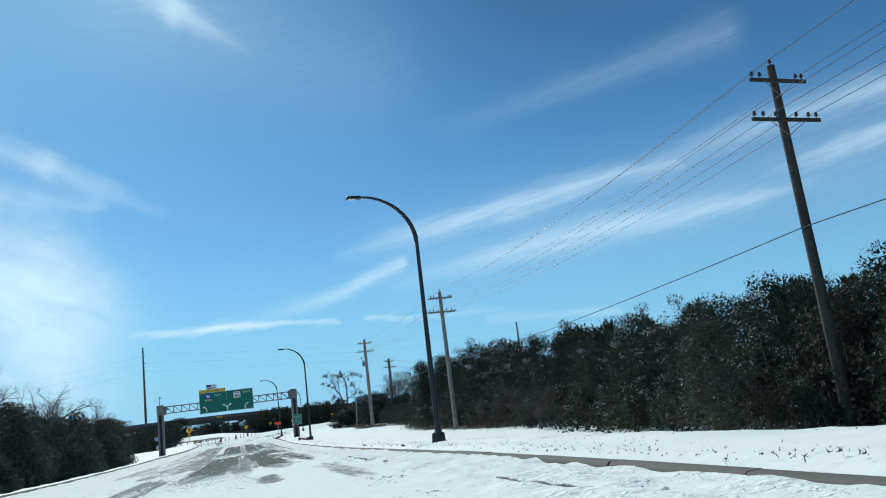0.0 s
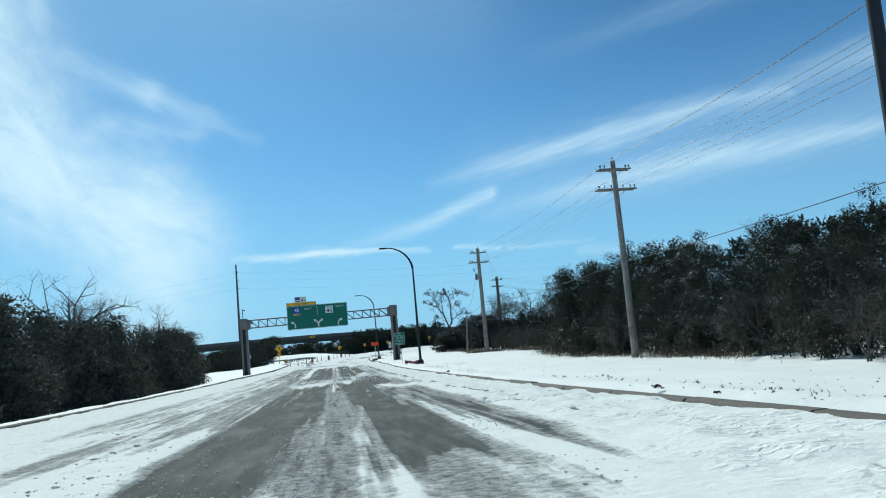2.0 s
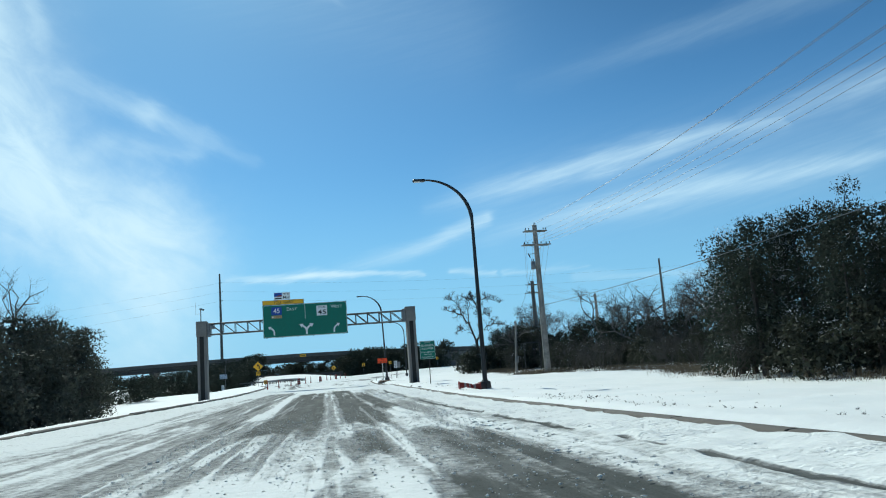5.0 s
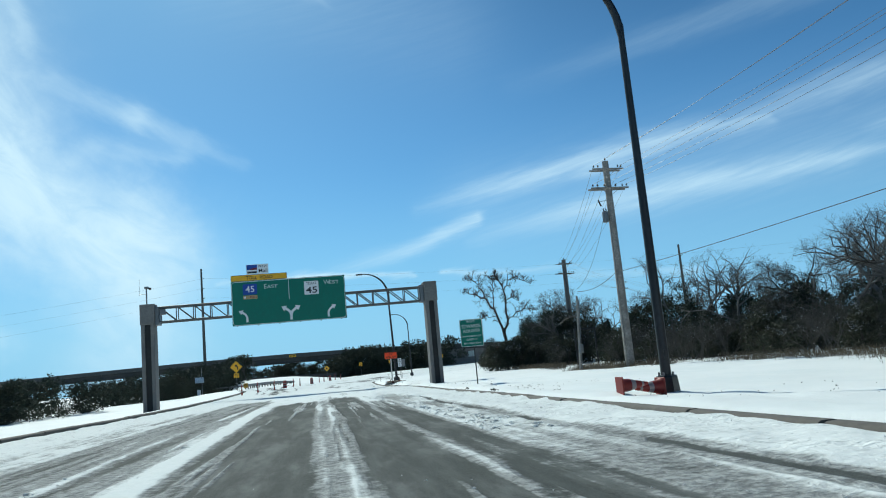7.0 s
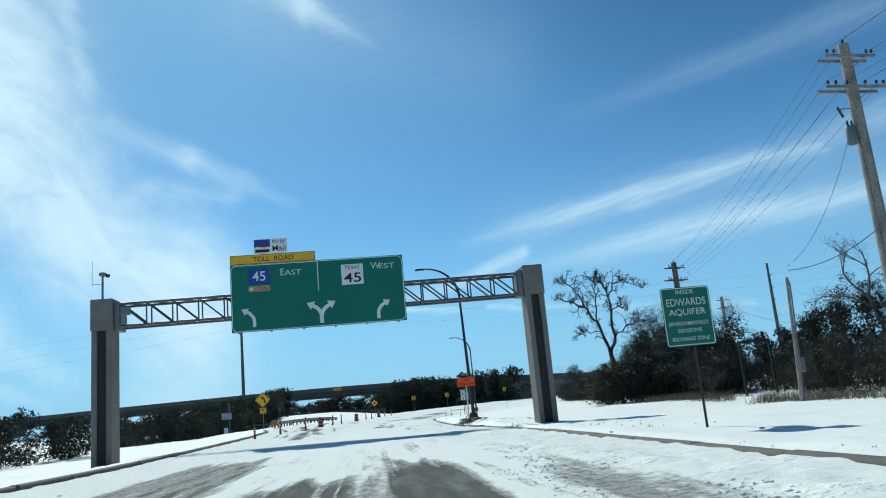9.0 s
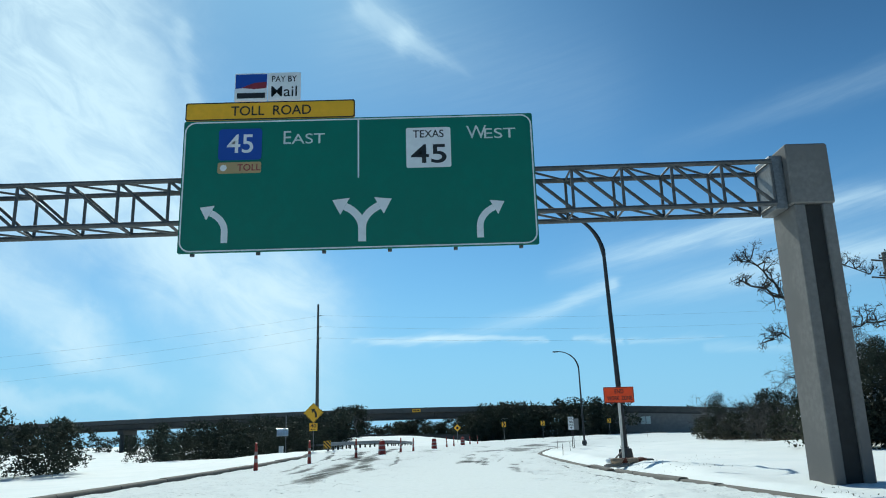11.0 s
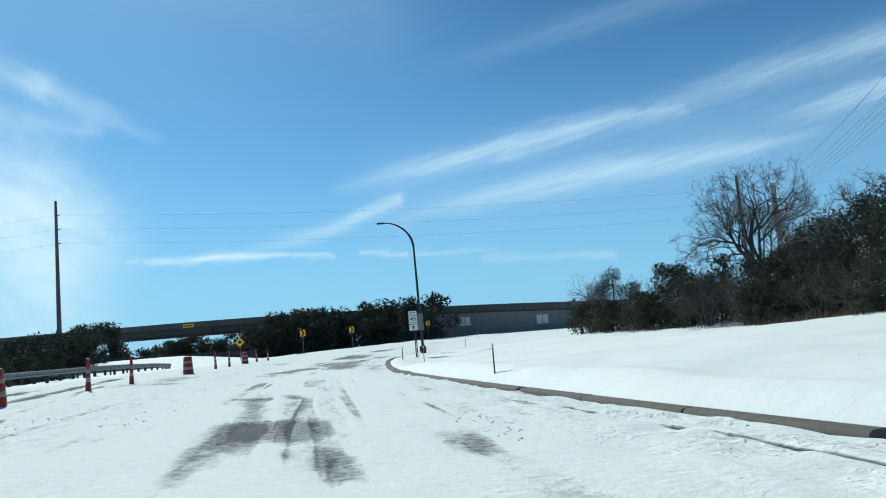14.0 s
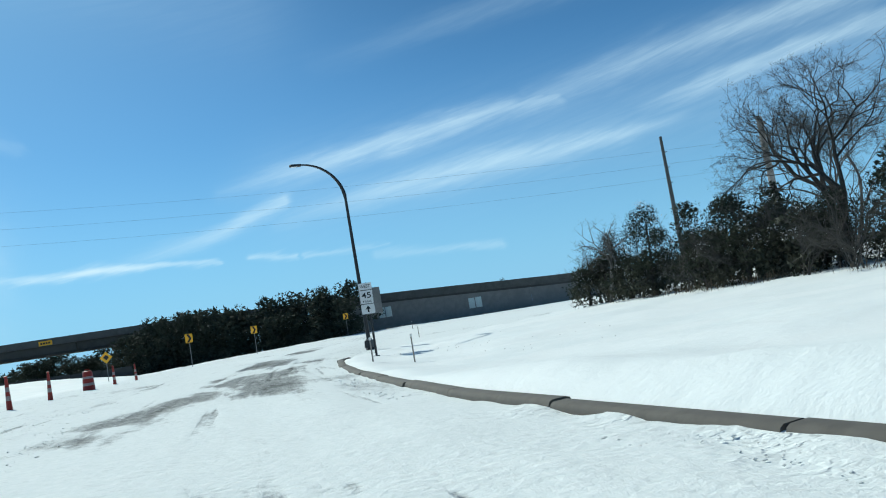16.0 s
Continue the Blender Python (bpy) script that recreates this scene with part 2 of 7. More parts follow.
def road_surface():
    """Packed snow over asphalt: the sheet's 'cover' says how deep the snow lies."""
    m = bpy.data.materials.new("snowy_road")
    m.use_nodes = True
    n = Nodes(m.node_tree)
    pos = n.add("ShaderNodeTexCoord").outputs["Object"]
    cov = n.add("ShaderNodeAttribute", attribute_name="cover").outputs["Fac"]
    across = n.add("ShaderNodeAttribute", attribute_name="across").outputs["Fac"]
    run = n.add("ShaderNodeCombineXYZ", {0: across, 1: n.add("ShaderNodeSeparateXYZ", {0: pos}).outputs[1], 2: 0.0}).outputs[0]
    long = n.add("ShaderNodeMapping", {"Vector": run, "Scale": (2.6, 0.24, 1.0)}).outputs[0]
    drag = n.noise(long, 1.6, 6.0, 0.62)
    fine, grit = n.noise(pos, 9.0, 5.0, 0.65), n.noise(pos, 60.0, 3.0, 0.6)
    crumb = n.noise(n.add("ShaderNodeMapping", {"Vector": run, "Scale": (3.2, 1.5, 1.0)}).outputs[0], 1.0, 6.0, 0.68)
    depth = n.math("ADD", cov, n.math("ADD", n.math("MULTIPLY", n.math("SUBTRACT", drag, 0.5), 0.46), n.math("MULTIPLY", n.math("SUBTRACT", fine, 0.5), 0.26)))
    depth = n.math("ADD", depth, n.math("MULTIPLY", n.math("SUBTRACT", crumb, 0.5), 0.55))
    tar = n.mix(n.smooth(grit, 0.3, 0.7), (0.043, 0.050, 0.047), (0.080, 0.089, 0.085))
    tar = n.mix(n.smooth(drag, 0.4, 0.75), tar, (0.108, 0.12, 0.115))
    film = n.noise(n.add("ShaderNodeMapping", {"Vector": run, "Scale": (1.5, 0.3, 1.0)}).outputs[0], 1.0, 7.0, 0.66)
    tar = n.mix(n.math("MULTIPLY", n.smooth(film, 0.46, 0.72), 0.75), tar, (0.20, 0.212, 0.208))
    slush = n.mix(n.smooth(fine, 0.35, 0.65), (0.22, 0.23, 0.228), (0.46, 0.48, 0.475))
    white = n.mix(n.smooth(fine, 0.3, 0.75), (0.82, 0.87, 0.86), (0.90, 0.935, 0.925))
    col = n.mix(n.smooth(depth, 0.2, 0.44), tar, slush)
    chu = n.add("ShaderNodeAttribute", attribute_name="churn").outputs["Fac"]
    clump = n.noise(pos, 7.0, 2.0, 0.5)
    patchy = n.smooth(n.noise(pos, 0.8, 3.0, 0.6), 0.40, 0.58)
    chu = n.math("MULTIPLY", chu, patchy)
    lumpy = n.math("MULTIPLY", chu, n.smooth(clump, 0.50, 0.62))
    # hollows between lumps get their shade as a greyer snow colour
    pit_shade = n.math("MULTIPLY", n.math("MULTIPLY", chu, n.smooth(clump, 0.42, 0.33)), 0.6, clamp=True)
    white = n.mix(pit_shade, white, (0.50, 0.53, 0.53))
    col = n.mix(n.smooth(depth, 0.46, 0.78), col, white)
    h = n.math("ADD", n.math("MULTIPLY", n.smooth(depth, 0.2, 0.8), 1.0), n.math("ADD", n.math("MULTIPLY", fine, 0.30), n.math("ADD", n.math("MULTIPLY", lumpy, 0.16), n.math("MULTIPLY", grit, 0.06))))
    nor = n.add("ShaderNodeBump", {"Height": h, "Strength": 0.75, "Distance": 0.09}).outputs[0]
    rough = n.math("ADD", 0.85, n.math("MULTIPLY", n.smooth(depth, 0.3, 0.6), 0.1))
    n.add("ShaderNodeOutputMaterial", {"Surface": n.add("ShaderNodeBsdfPrincipled", {"Base Color": col, "Roughness": rough, "Specular IOR Level": 0.12, "Normal": nor}).outputs[0]})
    return m


SNOW, ROAD = snow_field(), road_surface()
CONCRETE = material("concrete", (0.118, 0.110, 0.096), 0.85, var=0.25, grain=5.0, coarse=0.7, second=(0.11, 0.102, 0.092))
COLUMN = material("column_concrete", (0.185, 0.175, 0.163), 0.85, var=0.16, grain=7.0, coarse=0.5, second=(0.15, 0.143, 0.135))
# near-black so the recess between a column's shafts carries its shade as colour
RECESS = material("shaded_recess", (0.024, 0.024, 0.023), 0.8, var=0.3, grain=4.0, coarse=0.6)
# overpass concretes: weathering, and shade on and under the deck, both in the colour
GIRDER = material("shaded_bridge_concrete", (0.055, 0.055, 0.051), 0.85, var=0.2, grain=1.2, coarse=0.12, second=(0.07, 0.069, 0.065))
PARAPET = material("shaded_parapet_concrete", (0.085, 0.085, 0.08), 0.85, var=0.2, grain=1.2, coarse=0.15, second=(0.09, 0.089, 0.085))
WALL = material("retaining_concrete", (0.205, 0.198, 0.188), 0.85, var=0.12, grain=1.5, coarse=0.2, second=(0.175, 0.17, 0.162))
TRUSS = material("dull_galvanised_truss", (0.10, 0.104, 0.106), 0.6, 0.3, var=0.2, grain=14.0, coarse=2.0, bump=0.05)
STEEL = material("galvanised_steel", (0.20, 0.205, 0.21), 0.5, 0.45, var=0.2, grain=14.0, coarse=2.0, bump=0.05)
DARK = material("dark_bronze_paint", (0.018, 0.018, 0.02), 0.4, var=0.3, grain=9.0, bump=0.04)
WOOD = material("weathered_pole_wood", (0.30, 0.275, 0.245), 0.85, var=0.3, grain=9.0, coarse=1.2, second=(0.20, 0.185, 0.165))
PALEWOOD = material("whitewashed_wood", (0.58, 0.57, 0.53), 0.8, var=0.15, grain=12.0, coarse=2.0)
GREYWOOD = material("dark_grey_pole_wood", (0.14, 0.132, 0.12), 0.85, var=0.3, grain=9.0, coarse=1.2)
TARRED = material("tarred_pole_wood", (0.045, 0.04, 0.034), 0.8, var=0.35, grain=9.0, coarse=1.2)
MASTSTEEL = material("weathered_mast_steel", (0.10, 0.105, 0.10), 0.7, 0.2, var=0.2, grain=3.0, coarse=0.3)
PORCELAIN = material("insulator_glaze", (0.05, 0.04, 0.035), 0.2, var=0.2)
WIRE = material("bare_wire", (0.12, 0.12, 0.125), 0.4, 0.6, var=0.1, bump=0)
LEGEND = material("sign_legend", (0.58, 0.66, 0.63), 0.5, var=0.08, bump=0.02)
GREEN = material("sign_green", (0.0, 0.15, 0.10), 0.5, var=0.08, grain=3.0, coarse=0.8, bump=0.02)
YELLOW = material("sign_yellow", (0.82, 0.42, 0.01), 0.45, var=0.07, bump=0.02)
ORANGE = material("sign_orange", (0.95, 0.075, 0.006), 0.45, var=0.07, bump=0.02)
BLUE = material("sign_blue", (0.01, 0.06, 0.33), 0.45, var=0.07, bump=0.02)
WHITE = material("sign_white", (0.75, 0.76, 0.76), 0.45, var=0.06, bump=0.02)
BLACK = material("sign_black", (0.012, 0.012, 0.012), 0.5, var=0.1, bump=0.02)
TAN = material("plaque_tan", (0.42, 0.30, 0.14), 0.5, var=0.1, bump=0.02)
MAROON = material("banner_red", (0.22, 0.02, 0.03), 0.5, var=0.1, bump=0.02)
DRUM = material("drum_orange", (0.27, 0.026, 0.016), 0.5, var=0.15, bump=0.03)
SHEET = material("reflective_band", (0.33, 0.27, 0.255), 0.4, var=0.15, bump=0.03)
RUBBER = material("rubber", (0.02, 0.02, 0.02), 0.8, var=0.2)
NETTING = material("orange_netting", (0.60, 0.07, 0.04), 0.6, var=0.3, grain=14.0)
RUST = material("rusty_sandbag_cloth", (0.17, 0.055, 0.032), 0.9, var=0.35, grain=14.0)
SANDBAG = material("sandbag_cloth", (0.36, 0.27, 0.19), 0.9, var=0.3, grain=14.0)
PAINT = material("road_paint", (0.62, 0.62, 0.6), 0.7, var=0.2, grain=12.0)
# pale base colour stands for bright sky mirrored in the solar glass
PANEL = material("sky_pale_glass", (0.62, 0.66, 0.68), 0.15, var=0.2, bump=0.0)
# paler than LEAF: windshield glare on the sun's side put into the colour
GLARELEAF = material("glare_pale_juniper_leaf", (0.088, 0.10, 0.082), 0.8, var=0.2, grain=1.2, coarse=0.4, bump=0, second=(0.08, 0.082, 0.066), island=True, transl=0.15, spec=0.2)
LEAF = material("juniper_leaf", (0.046, 0.061, 0.045), 0.8, var=0.25, grain=1.2, coarse=0.4, bump=0, second=(0.045, 0.050, 0.036), island=True, transl=0.12, spec=0.2)
OAKLEAF = material("live_oak_leaf", (0.058, 0.067, 0.046), 0.7, var=0.3, grain=2.5, coarse=0.5, bump=0, second=(0.06, 0.058, 0.042), island=True, transl=0.15, spec=0.2)
BRUSH = material("brown_brush_twig", (0.088, 0.082, 0.072), 0.9, var=0.3, grain=5.0, bump=0, island=True)
TWIG = material("grey_twig", (0.165, 0.155, 0.145), 0.85, var=0.3, grain=5.0, bump=0, island=True)
BARK = material("dark_bark", (0.06, 0.052, 0.045), 0.9, var=0.35, grain=8.0, coarse=1.0)
STRAW = material("dry_grass", (0.17, 0.135, 0.09), 0.9, var=0.35, grain=5.0, bump=0, island=True)
TUFT = material("snow_clump", (0.86, 0.88, 0.89), 0.7, var=0.05, grain=6.0, bump=0.2)
CLOD = material("grimy_snow", (0.88, 0.90, 0.90), 0.8, var=0.1, grain=9.0, coarse=0.6, bump=0, second=(0.82, 0.84, 0.84), transl=0.45)
LITTER = material("dead_leaves", (0.06, 0.052, 0.042), 0.9, var=0.4, grain=6.0, bump=0, island=True)


# ---- building helpers ----
class G:
    """Collects vertices and faces for one mesh."""

    def __init__(self):
        self.v, self.f = [], []

    def add(self, verts, faces):
        k = len(self.v)
        self.v.extend(tuple(p) for p in verts)
        self.f.extend(tuple(i + k for i in q) for q in faces)
        return self

    def box(self, a, b, cham=0.0):
        """An upright box from corner a to corner b, its upright edges and rims chamfered."""
        (x0, y0, z0), (x1, y1, z1) = a, b
        c = min(cham, (x1 - x0) / 3, (y1 - y0) / 3, (z1 - z0) / 3)
        if c <= 0:
            p = [(x, y, z) for z in (z0, z1) for x, y in ((x0, y0), (x1, y0), (x1, y1), (x0, y1))]
            return self.add(p, [(3, 2, 1, 0), (4, 5, 6, 7)] + [(i, (i + 1) % 4, 4 + (i + 1) % 4, 4 + i) for i in range(4)])
        ring = lambda i, z: [(x0 + c + i, y0 + i, z), (x1 - c - i, y0 + i, z), (x1 - i, y0 + c + i, z), (x1 - i, y1 - c - i, z), (x1 - c - i, y1 - i, z), (x0 + c + i, y1 - i, z), (x0 + i, y1 - c - i, z), (x0 + i, y0 + c + i, z)]
        p = ring(c * 0.6, z0) + ring(0, z0 + c) + ring(0, z1 - c) + ring(c * 0.6, z1)
        f = [tuple(range(7, -1, -1)), tuple(range(24, 32))]
        for r in range(3):
            f += [(8 * r + i, 8 * r + (i + 1) % 8, 8 * r + 8 + (i + 1) % 8, 8 * r + 8 + i) for i in range(8)]
        return self.add(p, f)

    def tube(self, points, radii, sides=8, cap=True):
        """A tapered tube along points."""
        pts = [Vector(p) for p in points]
        if not hasattr(radii, "__len__"):
            radii = [radii] * len(pts)
        verts, faces = [], []
        ref = None
        for i, p in enumerate(pts):
            d = (pts[min(i + 1, len(pts) - 1)] - pts[max(i - 1, 0)]).normalized()
            if ref is None:
                ref = d.cross(Vector((0, 0, 1)) if abs(d.z) < 0.9 else Vector((1, 0, 0))).normalized()
            ref = (ref - d * ref.dot(d)).normalized()
            up = d.cross(ref)
            for s in range(sides):
                a = 2 * math.pi * s / sides
                verts.append(p + (ref * math.cos(a) + up * math.sin(a)) * radii[i])
        for i in range(len(pts) - 1):
            for s in range(sides):
                t = (s + 1) % sides
                faces.append((i * sides + s, i * sides + t, (i + 1) * sides + t, (i + 1) * sides + s))
        if cap:
            faces += [tuple(range(sides - 1, -1, -1)), tuple(range((len(pts) - 1) * sides, len(pts) * sides))]
        return self.add(verts, faces)

    def lathe(self, profile, sides=16, at=(0, 0, 0)):
        """A turned body about the upright axis; profile is (radius, height) from the bottom up."""
        verts = [(at[0] + r * math.cos(2 * math.pi * s / sides), at[1] + r * math.sin(2 * math.pi * s / sides), at[2] + z) for r, z in profile for s in range(sides)]
        faces = [(i * sides + s, i * sides + (s + 1) % sides, (i + 1) * sides + (s + 1) % sides, (i + 1) * sides + s) for i in range(len(profile) - 1) for s in range(sides)]
        faces += [tuple(range(sides - 1, -1, -1)), tuple(range((len(profile) - 1) * sides, len(profile) * sides))]
        return self.add(verts, faces)

    def plate(self, outline, y0, y1):
        """A flat plate in the xz plane from its outline, between y0 and y1."""
        k = len(outline)
        verts = [(x, y0, z) for x, z in outline] + [(x, y1, z) for x, z in outline]
        faces = [tuple(range(k)), tuple(range(2 * k - 1, k - 1, -1))] + [(i, k + i, k + (i + 1) % k, (i + 1) % k) for i in range(k)]
        return self.add(verts, faces)

    def mesh(self, name, smooth=False):
        me = bpy.data.meshes.new(name)
        me.from_pydata(self.v, [], self.f)
        if smooth:
            me.shade_smooth()
            me.set_sharp_from_angle(angle=radians(38))
        return me


def part(name, g, mat, parent=None, label="", smooth=False, at=None):
    """Links a collected mesh as one object, under a thing or a part."""
    me = g if isinstance(g, bpy.types.Mesh) else g.mesh(name, smooth)
    if not me.materials:
        me.materials.append(mat)
    ob = new(name, me)
    ob.parent = parent
    if at is not None:
        ob.matrix_basis = at
    if label:
        ob["label"] = label
    return ob


def thing(name, m, label, category, group="", kind=""):
    """An Empty at a thing's base."""
    ob = new(name)
    ob.empty_display_size = 0.2
    ob.matrix_basis = m
    return tagged(ob, label, category, group, kind)


def rounded(w, h, r, steps=4, cx=0.0, cz=0.0):
    pts = []
    for sx, sz, a0 in ((1, 1, 0), (-1, 1, 90), (-1, -1, 180), (1, -1, 270)):
        for i in range(steps + 1):
            a = radians(a0 + 90 * i / steps)
            pts.append((cx + sx * (w / 2 - r) + r * math.cos(a), cz + sz * (h / 2 - r) + r * math.sin(a)))
    return pts


def lettering(text, height, x, z, y, mat, parent, stretch=1.0, bold=0.0, width=None):
    """Raised letters that face -y, their middle at (x, z)."""
    cu = bpy.data.curves.new("lettering", "FONT")
    cu.body, cu.align_x, cu.align_y, cu.size, cu.extrude, cu.offset = text, "CENTER", "CENTER", height * 1.38, 0.002, bold * height
    tmp = bpy.data.objects.new("lettering", cu)
    scene.collection.objects.link(tmp)
    bpy.context.view_layer.update()
    me = bpy.data.meshes.new_from_object(tmp.evaluated_get(bpy.context.evaluated_depsgraph_get()))
    bpy.data.objects.remove(tmp)
    bpy.data.curves.remove(cu)
    xs = [v.co.x for v in me.vertices] or [0, 1]
    zs = [v.co.y for v in me.vertices] or [0, 1]
    sx = width / max(1e-6, max(xs) - min(xs)) if width else stretch
    sz = height / max(1e-6, max(zs) - min(zs))
    cx, cz = (max(xs) + min(xs)) / 2, (max(zs) + min(zs)) / 2
    for v in me.vertices:
        v.co = ((v.co.x - cx) * sx, -v.co.z, (v.co.y - cz) * sz)
    me.name = "lettering"
    me.materials.clear()
    return part("lettering", me, mat, parent, at=pose(x, y, z))


def value_noise(x, y, seed=0):
    """Smooth noise from -1 to 1 for arrays."""
    xi, yi = np.floor(x).astype(np.int64), np.floor(y).astype(np.int64)
    fx, fy = x - xi, y - yi
    fx, fy = fx * fx * (3 - 2 * fx), fy * fy * (3 - 2 * fy)

    def h(a, b):
        k = (a * 374761393 + b * 668265263 + seed * 974634777) & 0xFFFFFFFF
        k = ((k ^ (k >> 13)) * 1274126177) & 0xFFFFFFFF
        return ((k ^ (k >> 16)) & 0xFFFF) / 32767.5 - 1

    return (h(xi, yi) * (1 - fx) + h(xi + 1, yi) * fx) * (1 - fy) + (h(xi, yi + 1) * (1 - fx) + h(xi + 1, yi + 1) * fx) * fy


def fractal(x, y, seed=0, octaves=4):
    return sum(value_noise(x * 2 ** o, y * 2 ** o, seed + o) * 0.5 ** o for o in range(octaves))


def step(v, a, b):
    t = np.clip((np.asarray(v, float) - a) / (b - a), 0, 1)
    return t * t * (3 - 2 * t)


# ---- the lie of the land ----
def bend(y, ys, zs):
    """A polyline's value, rounded off."""
    y = np.asarray(y, float)
    return sum(np.interp(y + d, ys, zs) for d in (-6, -3, 0, 3, 6)) / 5


def lane_z(y):
    return bend(y, (-300, -80, 0, 12, 23, 35, 46, 56, 84, 100, 133, 143, 153, 174, 195, 215, 245, 270, 300, 420), (3.2, 2.2, 0.58, 0.45, 0.2, -0.04, -0.26, -0.42, -0.77, -0.82, -1.03, -1.15, -1.25, -1.28, -1.27, -1.2, -0.9, -0.5, -0.3, -0.6))


def lane_x(y):
    return bend(y, (-300, 0, 56, 100, 130, 138, 153, 174, 190, 205, 225, 245, 270), (0.0, 0.1, 0.43, 0.83, 1.16, 1.4, 2.3, 4.4, 6.6, 9.5, 15.0, 24.0, 50.0))


def kerb_right(y):
    return np.interp(y, (-300, 5, 20, 50, 80, 110, 122, 135, 145, 150, 160, 175, 183, 188, 194, 200, 206, 210, 214, 220, 240, 262), (4.4, 4.6, 5.1, 5.55, 5.9, 6.2, 6.55, 7.05, 7.5, 7.65, 7.75, 7.98, 8.4, 9.2, 10.3, 11.6, 13.2, 15.2, 18.5, 28.0, 62.0, 95.0))


def kerb_left(y):
    return np.interp(y, (-300, 45, 80, 95, 112, 125, 155, 168, 184, 200, 217, 237, 245, 255, 271, 290), (-9.7, -9.6, -9.2, -8.7, -7.6, -7.1, -6.6, -7.0, -9.2, -6.5, -1.6, 5.0, 10.0, 18.0, 33.0, 60.0))


def land(x, y):
    """Height of the snow's surface, beside and under the road."""
    x, y = np.broadcast_arrays(np.asarray(x, float), np.asarray(y, float))
    z = lane_z(y)
    # the carriageway banks up to the left where it bends right
    bank = 0.052 * step(y, 122, 166) * (1 - 0.8 * step(y, 205, 240))
    z = z + bank * np.clip(lane_x(y) - x, -7.0, 7.0)
    # the left verge and the low ground behind it
    out = kerb_left(y) - x
    z = z - 0.75 * step(out, 0.9, 4.5) * (1 - 0.3 * step(y, 92, 112)) * (1 - step(y, 160, 185))
    z = z + 0.13 * step(out, 0.0, 0.4) - (0.25 + 0.6 * step(y, 150, 185)) * step(out, 2.5, 12.0) - 0.5 * step(out, 15, 50)
    # the right verge, and the field that rises beyond it
    out = x - kerb_right(y)
    z = z + 0.13 * step(out, 0.05, 0.3) - 0.15 * step(out, 0.6, 2.6) - (0.42 + 0.6 * (1 - step(y, 22, 68))) * step(out, 3.0, 14.0) * (1 - step(y, 85, 130))
    z = z + 0.40 * step(out, 0.15, 1.3) * step(y, 138, 150) * (1 - step(y, 176, 192))
    field = step(y, 135, 178) * (1 - 0.35 * step(y, 255, 290))
    z = z + np.clip((0.027 + 0.02 * step(y, 180, 210)) * (out - 1.0), 0, 1.6) * field
    # the bank of the ramp that climbs before the overpass
    z = z + 2.2 * step(y, 252, 286) * (1 - step(y, 300, 330)) * (1 - step(x, -9, 16)) * step(x, -30, -16)
    far = np.hypot(x - 5, y - 150)
    z = z * (1 - step(far, 300, 700)) + (-0.8) * step(far, 300, 700)
    return z


def drift(x, y):
    """Small uneven lie of the snow off the road."""
    return 0.045 * fractal(x * 0.5, y * 0.5, 3, 4) + 0.03 * fractal(x * 1.9, y * 1.9, 9, 3)


def ground_z(x, y):
    return float(land(x, y))


def grid_mesh(name, X, Y, Z):
    rows, cols = X.shape
    me = bpy.data.meshes.new(name)
    co = np.stack([X, Y, Z], -1).reshape(-1, 3)
    i = np.arange(rows * cols).reshape(rows, cols)
    q = np.stack([i[:-1, :-1], i[:-1, 1:], i[1:, 1:], i[1:, :-1]], -1).reshape(-1, 4)
    me.vertices.add(len(co))
    me.vertices.foreach_set("co", co.ravel())
    me.loops.add(q.size)
    me.loops.foreach_set("vertex_index", q.ravel())
    me.polygons.add(len(q))
    me.polygons.foreach_set("loop_start", np.arange(0, q.size, 4))
    me.polygons.foreach_set("loop_total", np.full(len(q), 4))
    me.update()
    me.validate()
    me.shade_smooth()
    return me


def make_ground():
    def axis(core, far):
        tail = [core[-1] + (far - core[-1]) * (k / 26) ** 3 for k in range(1, 27)]
        head = [core[0] - (far + core[0]) * (k / 26) ** 3 for k in range(26, 0, -1)]
        return np.array(head + list(core) + tail)

    xs = axis(np.concatenate([np.arange(-34, -6, 0.7), np.arange(-6, 6, 1.2), np.arange(6, 24, 0.36), np.arange(24, 74, 0.8)]), 2600)
    ys = axis(np.arange(-12, 290, 0.6), 2600)
    X, Y = np.meshgrid(xs, ys)
    off = np.maximum(step(kerb_left(Y) - X, 0.0, 0.5), step(X - kerb_right(Y), 0.12, 0.4))
    off = np.where((Y > 285) | (Y < -70), 1.0, off)
    near = 1 - step(np.hypot(X, Y - 120), 250, 500)
    Z = land(X, Y) + drift(X, Y) * off * near - 0.14 * (1 - off)
    tagged(part("ground", grid_mesh("ground", X, Y, Z), SNOW), "open snow-covered verge and field, lightly drifted and trampled", "ground", kind="structure")


